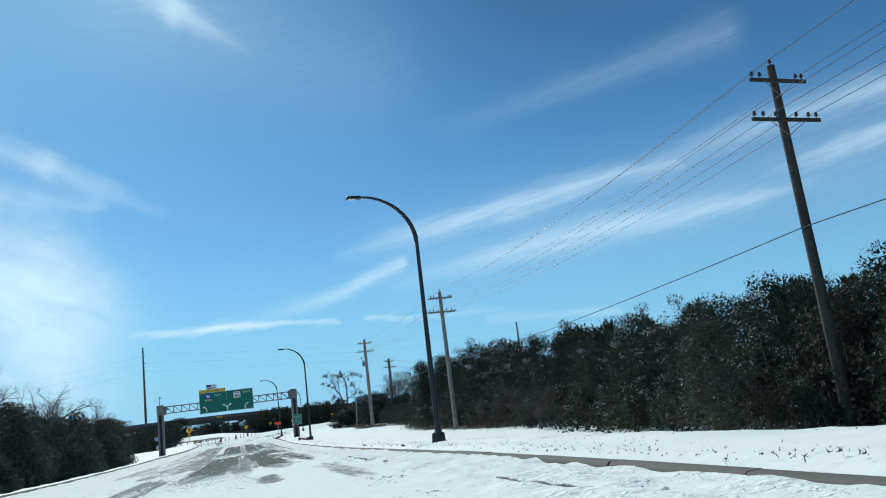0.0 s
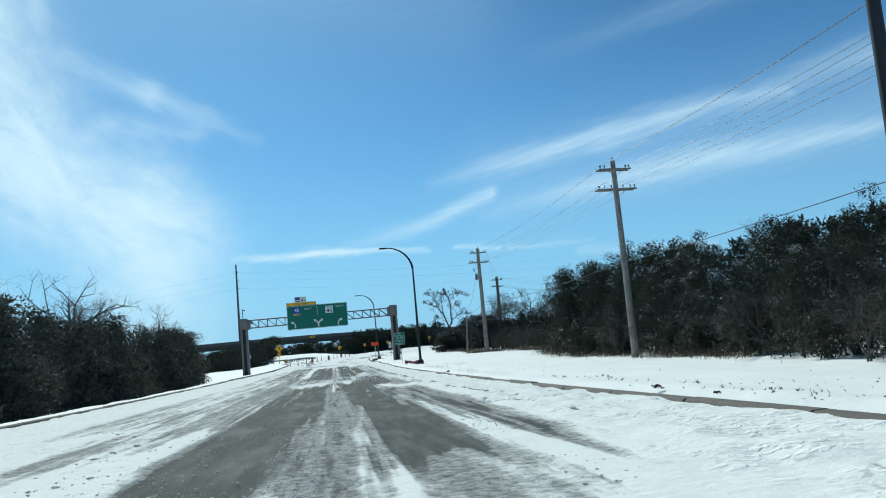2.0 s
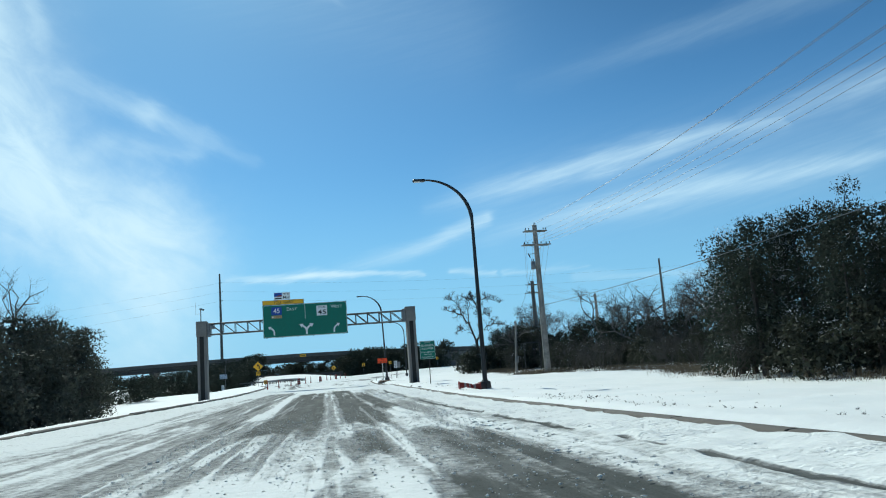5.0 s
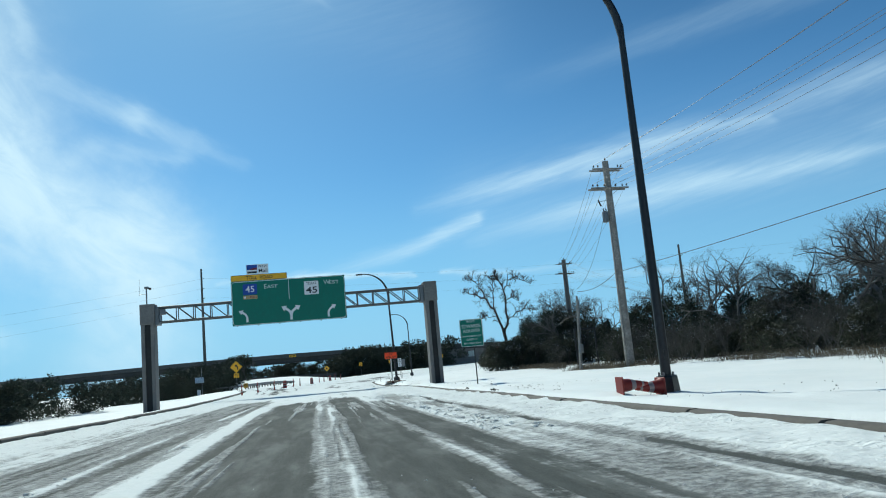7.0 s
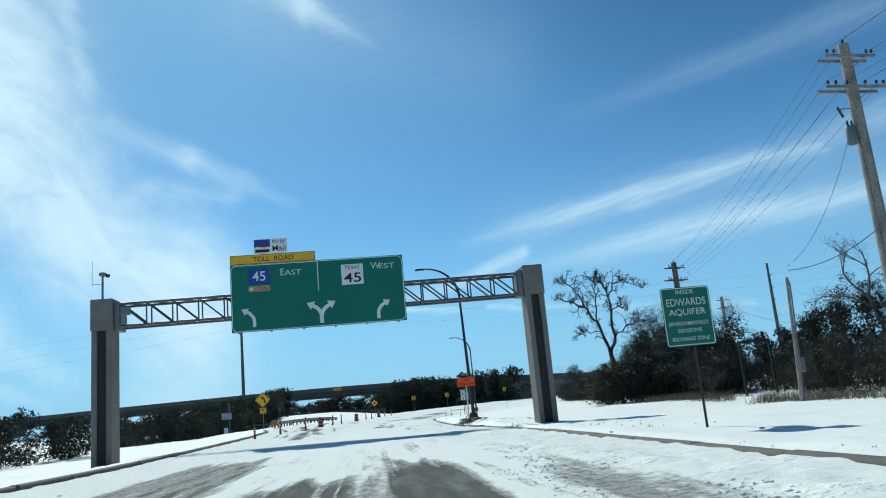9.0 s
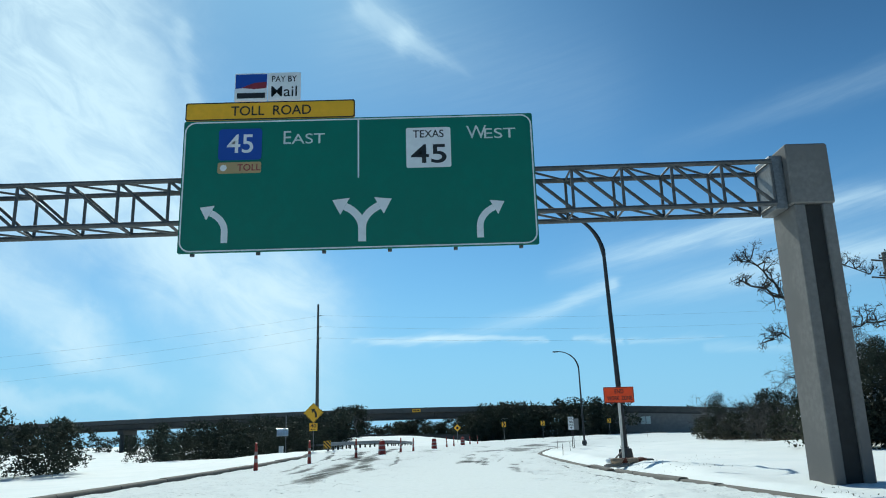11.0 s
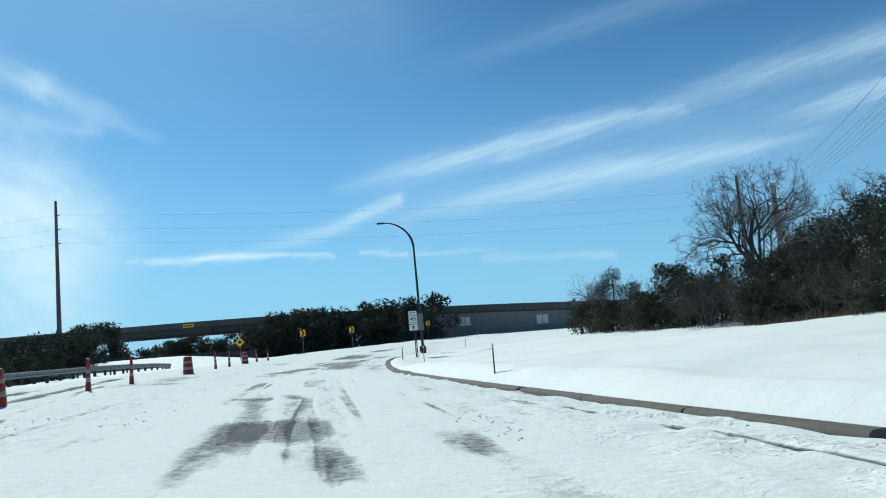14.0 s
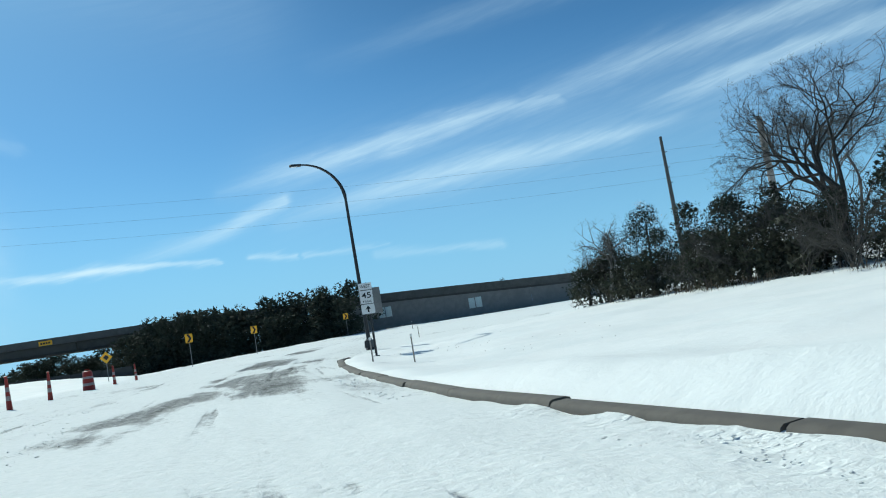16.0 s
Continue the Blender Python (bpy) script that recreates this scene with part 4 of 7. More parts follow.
def make_power_poles():
    for i, (x, y, h, turn, r) in enumerate(POLES):
        z = ground_z(x, y) - 0.05
        pole = thing("power_pole", pose(x, y, z, 0, 0, turn), "weathered grey wooden power pole with two crossarms" if i else "dark weathered wooden power pole with two crossarms", "power pole", "power poles along the verge")
        part("pole", G().tube([(0, 0, -0.5), (0, 0, h * 0.4), (0, 0, h)], [r, r * 0.86, r * 0.68], 12), (TARRED, WOOD, WOOD, GREYWOOD, WOOD)[i], pole, smooth=True)
        for d, half, pins in ARMS:
            zz = h - d
            arm = part("crossarm", G().box((-half, -0.09 - r * 0.7, zz - 0.06), (half, -r * 0.7, zz + 0.06), 0.015), (TARRED, WOOD, WOOD, GREYWOOD, WOOD)[i], pole)
            if i:
                part("crossarm", G().box((-half, r * 0.7, zz - 0.06), (half, r * 0.7 + 0.09, zz + 0.06), 0.015), WOOD if i < 3 else GREYWOOD, pole)
            for s in (-1, 1):
                part("brace", G().tube([(s * half * 0.55, -0.1 - r * 0.7, zz - 0.03), (0, -0.03 - r * 0.7, zz - 0.55)], 0.014, 5), STEEL, pole)
            for px in pins:
                part("insulator", G().lathe([(0.012, 0.0), (0.012, 0.07), (0.06, 0.08), (0.07, 0.12), (0.045, 0.15), (0.055, 0.17), (0.05, 0.20), (0.02, 0.225)], 8, (px, -0.045 - r * 0.7, zz + 0.06)), PORCELAIN, pole, smooth=True)
        part("top_insulator", G().lathe([(0.012, 0.0), (0.012, 0.1), (0.06, 0.11), (0.065, 0.16), (0.04, 0.2), (0.05, 0.23), (0.02, 0.26)], 8, (0.0, 0, h)), PORCELAIN, pole, smooth=True)
        if i == 2:
            can = part("transformer", G().lathe([(0.0, -0.48), (0.2, -0.47), (0.22, -0.4), (0.22, 0.25), (0.2, 0.3), (0.1, 0.34), (0.0, 0.35)], 14, (-0.52, -0.05, h - 4.0)), STEEL, pole, "grey transformer can", smooth=True)
            for dx in (-0.1, 0.1):
                part("bushing", G().lathe([(0.03, 0), (0.055, 0.05), (0.035, 0.1), (0.05, 0.15), (0.02, 0.24)], 8, (-0.52 + dx, -0.05, h - 3.68)), PORCELAIN, can)
            part("cutout", G().tube([(-0.95, -0.05, h - 2.85), (-0.75, -0.05, h - 3.3)], 0.055, 7), PORCELAIN, pole)
            part("cutout_bracket", G().tube([(-0.85, -0.05, h - 2.95), (0, 0, h - 2.85)], 0.02, 5), STEEL, pole)
            part("down_lead", G().tube([(-0.28, -0.15, h - 4.2), (-0.28, -0.2, h - 8), (-0.30, -0.22, h - 13.5)], 0.018, 5), WIRE, pole)
    lines = [(-1.08, ARMS[0][0]), (-0.0, -0.24), (1.05, ARMS[0][0]), (-1.32, ARMS[1][0]), (-0.42, ARMS[1][0]), (0.45, ARMS[1][0]), (1.32, ARMS[1][0])]
    for px, d in lines:
        g = G()
        ends = []
        for x, y, h, turn, _ in ((17.5, -36.0, 12.8, 3, 0),) + POLES + ((112.0, 276.0, 13.0, 34, 0),):
            z = lane_z(y) if y < 0 else ground_z(x, y)
            a = radians(turn)
            ends.append(Vector((x + px * math.cos(a) + 0.22 * math.sin(a), y + px * math.sin(a) - 0.22 * math.cos(a), float(z) - 0.05 + h - d + (0.27 if d > 0 else 0.0))))
        pts = [p.lerp(q, k / 14) - Vector((0, 0, 0.75 * 4 * (k / 14) * (1 - k / 14))) for p, q in zip(ends, ends[1:]) for k in range(14)] + [ends[-1]]
        g.tube(pts, 0.011, 4, False)
        tagged(part("power_line", g, WIRE), "thin bare power line strung from pole to pole", "power line", "power lines along the poles")
    # a lower cable on the same poles
    ends = [Vector((16.9, -36.0, 6.4)), Vector((18.1, 19.9, 5.7)), Vector((20.3, 72.1, 5.3)), Vector((21.8, 128.1, 5.5)), Vector((20.7, 133.0, 4.8))]
    slack = G().tube([p.lerp(q, k / 14) - Vector((0, 0, 0.35 * 4 * (k / 14) * (1 - k / 14))) for p, q in zip(ends, ends[1:]) for k in range(14)] + [ends[-1]], 0.019, 5, False)
    tagged(part("cable", slack, WIRE), "dark telephone cable slung low along the poles", "cable")
    for p, q, s in (((21.6, 128.0, 10.0), (20.7, 132.9, 5.0), 0.9),):
        p, q = Vector(p), Vector(q)
        drop = G().tube([p.lerp(q, k / 14) - Vector((0, 0, s * 4 * (k / 14) * (1 - k / 14))) for k in range(15)], 0.014, 4, False)
        tagged(part("service_cable", drop, WIRE), "thin service cable hanging from the power pole", "cable")


def make_service_poles():
    meter = thing("meter_pole", pose(20.2, 132.9, ground_z(20.2, 132.9), 0, 5, 20), "slim pale service pole with a meter box", "utility pole")
    part("pole", G().tube([(0, 0, -0.4), (-0.05, 0, 5.6)], [0.09, 0.07], 9), WOOD, meter, smooth=True)
    part("conduit", G().tube([(0.14, -0.05, 0.0), (0.06, -0.05, 5.2), (0.0, -0.05, 5.45)], 0.03, 6), STEEL, meter)
    part("meter_box", G().box((-0.16, -0.28, 1.3), (0.16, -0.1, 1.95), 0.03), STEEL, meter)
    frame_ = thing("steel_frame", pose(26.1, 147.0, ground_z(26.1, 147.0), 0, 0, -10), "dark rectangular steel frame at the brush's edge", "frame")
    for s in (-0.95, 0.95):
        part("post", G().box((s - 0.07, -0.07, -0.3), (s + 0.07, 0.07, 3.3), 0.01), DARK, frame_)
    part("beam", G().box((-1.02, -0.07, 3.302), (1.02, 0.07, 3.45), 0.01), DARK, frame_)


def make_transmission():
    spots = ((-35.5, 350.0, 40.4, "far"), (117.4, 300.0, 31.0, "near"))
    for x, y, top, _ in spots:
        z = ground_z(x, y) - 0.5
        tower = thing("transmission_pole", pose(x, y, z), "tall slender dark steel transmission pole", "transmission pole", "steel transmission poles")
        part("pole", G().tube([(0, 0, 0), (0, 0, top - z)], [0.62, 0.30], 12), MASTSTEEL, tower, smooth=True)
        for k in (3.6, 7.0, 10.4):
            part("insulator", G().tube([(0.25, 0, top - z - k), (0.95, 0, top - z - k + 0.25)], [0.12, 0.09], 7), PORCELAIN, tower)
    for k in (3.6, 7.0, 10.4):
        for ends in ([(-34.6, 350.0, 40.6 - k), (118.3, 300.0, 31.2 - k * 0.9), (330.0, 262.0, 42.0 - k)], [(-34.6, 350.0, 40.6 - k), (-150.0, 322.0, 25.0 - k), (-420, 300, 26 - k)]):
            g = G()
            ends = [Vector(p) for p in ends]
            g.tube([p.lerp(q, j / 18) - Vector((0, 0, 0.011 * (q - p).length * 4 * (j / 18) * (1 - j / 18))) for p, q in zip(ends, ends[1:]) for j in range(18)] + [ends[-1]], 0.013, 4, False)
            tagged(part("transmission_line", g, WIRE), "thin high-voltage line across the sky", "power line", "high-voltage lines")


# ---- sign gantry ----
def arc_arrow(g, x, z, s, sides, y):
    """An up arrow that bends to each side named; its foot at (x, z)."""
    w, n = 0.085 * s, 8
    for i, side in enumerate(sides):
        mid = [(0.0, 0.0), (0.0, 0.30 * s)] + [(side * 0.80 * s * (1 - math.cos(radians(58 * k / n))), 0.30 * s + 0.60 * s * math.sin(radians(58 * k / n))) for k in range(1, n + 1)]
        rim = []
        for k, (px, pz) in enumerate(mid):
            qx, qz = mid[min(k + 1, len(mid) - 1)]
            rx, rz = mid[max(k - 1, 0)]
            ln = math.hypot(qx - rx, qz - rz)
            nx, nz = -(qz - rz) / ln * w, (qx - rx) / ln * w
            rim.append(((x + px + nx, z + pz + nz), (x + px - nx, z + pz - nz)))
        out = [b for _, b in rim] + [a for a, _ in reversed(rim)]
        front = y - 0.003 * i
        g.plate(out, front, front + 0.002)
        dx, dz = mid[-1][0] - mid[-2][0], mid[-1][1] - mid[-2][1]
        ln = math.hypot(dx, dz)
        dx, dz = dx / ln, dz / ln
        ex, ez = x + mid[-1][0], z + mid[-1][1]
        g.plate([(ex + dz * 0.22 * s, ez - dx * 0.22 * s), (ex + dx * 0.32 * s, ez + dz * 0.32 * s), (ex - dz * 0.22 * s, ez + dx * 0.22 * s)], front - 0.008, front - 0.006)
    return g


def make_gantry():
    y0 = 140.85
    gantry = thing("sign_gantry", pose(0, y0, 0), "overhead sign gantry with a steel truss on concrete columns", "sign gantry")
    for x0, zb, zt in ((-12.53, ground_z(-12, 141.5), 7.02), (10.14, ground_z(10.7, 141.5), 7.26)):
        x1 = x0 + 1.1
        zb = min(zb, -1.25) - 0.35
        cap = zt - 1.62
        shaft = G().box((x0 + 0.05, 0.0, zb), (x0 + 0.33, 1.3, cap), 0.03).box((x1 - 0.33, 0.0, zb), (x1 - 0.05, 1.3, cap), 0.03)
        col = part("column", shaft, COLUMN, gantry, "pale grey concrete column")
        part("recess", G().box((x0 + 0.332, 0.09, zb), (x1 - 0.332, 1.21, cap - 0.002)), RECESS, col, "dark recess with its shade in the colour")
        part("column_head", G().box((x0, -0.05, cap + 0.002), (x1, 1.35, zt), 0.04), COLUMN, gantry, "pale grey concrete head")
        s = 1 if x0 < 0 else -1
        bx = x1 if s > 0 else x0
        part("bracket", G().box((min(bx + s * 0.004, bx + s * 0.34), 0.2, zt - 1.68), (max(bx + s * 0.004, bx + s * 0.34), 1.1, zt - 0.22), 0.02), STEEL, gantry)
    zl, zr, depth = 6.72, 6.86, 1.15
    xa, xb, n = -11.1, 9.8, 16
    za = lambda x: zl + (zr - zl) * (x - xa) / (xb - xa)
    for yy in (0.15, 1.15):
        for dz in (0, -depth):
            part("chord", G().tube([(xa, yy, za(xa) + dz), (xb, yy, za(xb) + dz)], 0.07, 8), TRUSS, gantry, smooth=True)
    for k in range(n + 1):
        x = xa + (xb - xa) * k / n
        z = za(x)
        for yy in (0.15, 1.15):
            part("upright", G().tube([(x, yy, z), (x, yy, z - depth)], 0.042, 6), TRUSS, gantry, smooth=True)
        for dz in (0, -depth):
            part("cross_strut", G().tube([(x, 0.15, z + dz), (x, 1.15, z + dz)], 0.03, 6), TRUSS, gantry, smooth=True)
        if k < n:
            x2 = xa + (xb - xa) * (k + 1) / n
            for yy in (0.15, 1.15):
                part("diagonal", G().tube([(x, yy, z), (x2, yy, za(x2) - depth)], 0.046, 6), TRUSS, gantry, smooth=True)
            for dz in (0, -depth):
                part("wind_brace", G().tube([(x, 0.15, z + dz), (x2, 1.15, za(x2) + dz)], 0.03, 6), TRUSS, gantry, smooth=True)
    for k in range(6):
        x = -5.15 + k * 1.66
        part("hanger", G().box((x - 0.05, 0.0, 4.68), (x + 0.05, 0.085, 8.2), 0.01), TRUSS, gantry)
    cam_pole = thing("gantry_camera", pose(-12.05, y0 + 0.4, 7.02), "small traffic camera on a short mast", "camera")
    part("mast", G().tube([(0, 0, 0), (0, 0, 1.25)], 0.055, 8), STEEL, cam_pole, smooth=True)
    part("camera_body", G().box((-0.1, -0.3, 1.25), (0.2, 0.12, 1.42), 0.03), STEEL, cam_pole)
    part("camera_dome", G().lathe([(0.02, -0.14), (0.09, -0.1), (0.12, 0.0), (0.1, 0.04)], 10, (0.28, -0.05, 1.3)), DARK, cam_pole, smooth=True)
    part("antenna_arm", G().tube([(0, 0, 0.85), (-0.52, 0, 0.85)], 0.016, 5), STEEL, cam_pole)
    part("antenna", G().tube([(-0.52, 0, 0.75), (-0.52, 0, 2.1)], 0.012, 5), STEEL, cam_pole)
    box = thing("control_box", pose(-11.0, y0 + 0.18, 6.2), "grey control box on the gantry's end", "control box")
    part("housing", G().box((0, -0.36, -0.1), (0.42, -0.02, 0.32), 0.03), STEEL, box)
    part("bracket", G().tube([(0.0, -0.2, -0.1), (0.1, -0.1, -0.5)], 0.03, 6), STEEL, box)

    # the guide sign: 9.1 m wide, 3.56 m high
    W, H, xl, zt = 9.1, 3.56, -5.5, 8.3
    sign = thing("guide_sign", pose(xl + W / 2, y0 - 0.05, zt - H / 2), "large green overhead guide sign with white arrows", "road sign")
    part("panel", G().plate(rounded(W, H, 0.05), -0.02, 0.03), GREEN, sign)
    o, i = rounded(W - 0.06, H - 0.06, 0.28, 6), rounded(W - 0.13, H - 0.13, 0.25, 6)
    rim = G()
    for k in range(len(o)):
        k2 = (k + 1) % len(o)
        rim.plate([o[k], o[k2], i[k2], i[k]], -0.025, -0.021)
    part("border", rim, WHITE, sign)
    X = lambda u: (u - 0.5) * W
    Z = lambda v: (0.5 - v) * H
    part("divider", G().box((X(0.5) - 0.02, -0.025, Z(0.47)), (X(0.5) + 0.02, -0.021, Z(0.02))), WHITE, sign)
    shield = part("shield", G().plate(rounded(1.12, 0.86, 0.08, 4, X(0.163), Z(0.19)), -0.035, -0.021), BLUE, sign, "blue route shield")
    lettering("45", 0.52, X(0.163), Z(0.185), -0.037, WHITE, shield, bold=0.012)
    plaque = part("plaque", G().plate(rounded(1.12, 0.30, 0.05, 3, X(0.163), Z(0.37)), -0.035, -0.021), TAN, sign, "tan plaque")
    lettering("TOLL", 0.18, X(0.19), Z(0.37), -0.037, MAROON, plaque, bold=0.01)
    part("emblem", G().plate([(X(0.118) + 0.09 * math.cos(a * 0.785), Z(0.37) + 0.09 * math.sin(a * 0.785)) for a in range(8)], -0.038, -0.036), WHITE, plaque)
    lettering("E", 0.36, X(0.297), Z(0.145), -0.026, LEGEND, sign, bold=0.0)
    lettering("AST", 0.28, X(0.357), Z(0.157), -0.026, LEGEND, sign, width=0.86)
    texas = part("shield", G().plate(rounded(1.16, 1.10, 0.05, 3, X(0.70), Z(0.25)), -0.035, -0.021), WHITE, sign, "white state route shield")
    lettering("TEXAS", 0.21, X(0.70), Z(0.145), -0.037, BLACK, texas, bold=0.012, width=0.80)
    lettering("45", 0.52, X(0.70), Z(0.30), -0.037, BLACK, texas, bold=0.015, width=0.92)
    lettering("W", 0.36, X(0.838), Z(0.140), -0.026, LEGEND, sign, bold=0.0)
    lettering("EST", 0.28, X(0.905), Z(0.152), -0.026, LEGEND, sign, width=0.82)
    part("arrow", arc_arrow(G(), X(0.128), Z(0.93), 0.98, (-1,), -0.026), WHITE, sign)
    part("arrow", arc_arrow(G(), X(0.510), Z(0.945), 1.15, (-1, 1), -0.026), WHITE, sign)
    part("arrow", arc_arrow(G(), X(0.838), Z(0.94), 0.98, (1,), -0.026), WHITE, sign)
    toll = thing("toll_banner", pose(xl + 2.24, y0 - 0.05, zt + 0.262), "yellow toll road banner above the green sign", "road sign")
    part("panel", G().plate(rounded(4.44, 0.50, 0.05), -0.03, 0.02), YELLOW, toll)
    o, i = rounded(4.44, 0.50, 0.05), rounded(4.38, 0.44, 0.05)
    rim = G()
    for k in range(len(o)):
        rim.plate([o[k], o[(k + 1) % len(o)], i[(k + 1) % len(o)], i[k]], -0.035, -0.031)
    part("border", rim, BLACK, toll)
    lettering("TOLL  ROAD", 0.27, 0.02, 0.0, -0.034, BLACK, toll, bold=0.01, width=2.1)
    pay = thing("payment_plaque", pose(-3.35, y0 - 0.05, 8.815), "small white and blue toll payment plaque on the banner", "road sign")
    part("panel", G().plate(rounded(0.86, 0.80, 0.03, 3, -0.44, 0.42), -0.03, 0.0), WHITE, pay)
    part("panel", G().plate(rounded(0.86, 0.80, 0.03, 3, 0.44, 0.42), -0.03, 0.0), WHITE, pay)
    part("blue_field", G().plate([(-0.85, 0.38), (-0.02, 0.46), (-0.02, 0.79), (-0.85, 0.79)], -0.034, -0.031), BLUE, pay)
    part("red_swoosh", G().plate([(-0.70, 0.40), (-0.35, 0.36), (-0.03, 0.38), (-0.03, 0.56), (-0.35, 0.54)], -0.038, -0.035), MAROON, pay)
    part("writing_bar", G().box((-0.80, -0.038, 0.10), (-0.06, -0.032, 0.25)), BLACK, pay)
    lettering("PAY BY", 0.17, 0.44, 0.64, -0.033, BLACK, pay, bold=0.01, width=0.66)
    lettering("Mail", 0.30, 0.44, 0.28, -0.033, BLACK, pay, bold=0.004, width=0.68)
    for s in (-0.4, 0.4):
        part("strut", G().box((s - 0.03, 0.004, -0.3), (s + 0.03, 0.05, 0.75)), STEEL, pay)


# ---- trees ----
def leaf_cloud(centres, radii, count, size, rnd, flat=0.8, lift=0.0):
    """Small leaf sprays strewn over lobes; arrays of vertices and triangles."""
    gen = np.random.default_rng(rnd.randrange(10 ** 6))
    k = gen.choice(len(centres), count, p=np.asarray(radii) ** 2 / np.sum(np.asarray(radii) ** 2))
    d = gen.normal(size=(count, 3))
    d /= np.linalg.norm(d, axis=1)[:, None]
    r = np.asarray(radii)[k] * (0.55 + 0.5 * gen.random(count) ** 0.6)
    c = np.asarray(centres)[k] + d * r[:, None] * np.array((1, 1, flat))
    out = d + gen.normal(size=(count, 3)) * 0.55 + np.array((0, 0, lift))
    out /= np.linalg.norm(out, axis=1)[:, None]
    side = np.cross(out, gen.normal(size=(count, 3)))
    side /= np.linalg.norm(side, axis=1)[:, None]
    lying = np.cross(d, side) + 0.35 * d + 0.35 * gen.normal(size=(count, 3))
    lying /= np.linalg.norm(lying, axis=1)[:, None]
    # broad sprays deep inside, narrow ones that fray the rim
    rim = np.clip((r / np.asarray(radii)[k] - 0.72) / 0.3, 0, 1)[:, None]
    s = size * (0.55 + 0.9 * gen.random(count))[:, None]
    wide = s * (0.52 - 0.34 * rim)
    reach = np.where(rim > 0.62, out, lying)
    v = np.stack([c - side * wide, c + side * wide, c + reach * s * (1.0 - 0.1 * rim)], 1)
    return v.reshape(-1, 3)


def sprigs(points, count, length, width, rnd, lift=0.4, kids=3):
    """Fine leafless twigs as narrow blades, each with side twigs; an array of triangles."""
    gen = np.random.default_rng(rnd.randrange(10 ** 6))

    def blades(p, d, ln, w):
        side = np.cross(d, gen.normal(size=d.shape))
        side /= np.linalg.norm(side, axis=1)[:, None]
        return np.stack([p - side * w / 2, p + side * w / 2, p + d * ln], 1).reshape(-1, 3)

    p = np.asarray([tuple(q) for q in points])[gen.integers(0, len(points), count)]
    d = gen.normal(size=(count, 3)) + np.array((0, 0, lift))
    d /= np.linalg.norm(d, axis=1)[:, None]
    ln = length * gen.uniform(0.5, 1.3, (count, 1))
    out = [blades(p, d, ln, width)]
    for _ in range(kids):
        q = d + 0.75 * gen.normal(size=d.shape) + np.array((0, 0, lift * 0.4))
        q /= np.linalg.norm(q, axis=1)[:, None]
        out.append(blades(p + d * ln * gen.uniform(0.15, 0.8, (count, 1)), q, ln * gen.uniform(0.35, 0.7, (count, 1)), width * 0.7))
    return np.concatenate(out)


def quads(name, v, mat, k=3):
    """A mesh of loose faces with k corners each."""
    me = bpy.data.meshes.new(name)
    n = len(v) // k
    me.vertices.add(len(v))
    me.vertices.foreach_set("co", v.astype(np.float32).ravel())
    me.loops.add(k * n)
    me.loops.foreach_set("vertex_index", np.arange(k * n))
    me.polygons.add(n)
    me.polygons.foreach_set("loop_start", np.arange(0, k * n, k))
    me.polygons.foreach_set("loop_total", np.full(n, k))
    me.update()
    me.materials.append(mat)
    return me


def limb(g, rnd, p, d, length, rad, depth, spread, tips, droop=0.0, kids=(2, 3), sides=5):
    """A crooked tapering limb that forks."""
    pts, rads = [p.copy()], [rad]
    n = 3 if depth > 1 else 2
    for k in range(n):
        d = (d + Vector((rnd.gauss(0, 0.16), rnd.gauss(0, 0.16), rnd.gauss(0.03, 0.12) - droop))).normalized()
        p = p + d * length / n
        pts.append(p.copy())
        rads.append(rad * (1 - 0.38 * (k + 1) / n))
    g.tube(pts, rads, max(3, sides), False)
    tips.append(p)
    if depth <= 0:
        return
    for k in range(rnd.randint(*kids)):
        a = rnd.uniform(0, 2 * math.pi)
        side = d.cross(Vector((math.cos(a), math.sin(a), 0.3))).normalized()
        nd = (d * rnd.uniform(0.55, 1.0) + side * spread * rnd.uniform(0.6, 1.2)).normalized()
        at = pts[-1] if k < 2 else pts[-2]
        limb(g, rnd, at.copy(), nd, length * rnd.uniform(0.58, 0.82), rad * rnd.uniform(0.5, 0.66), depth - 1, spread, tips, droop, kids, sides - 1)


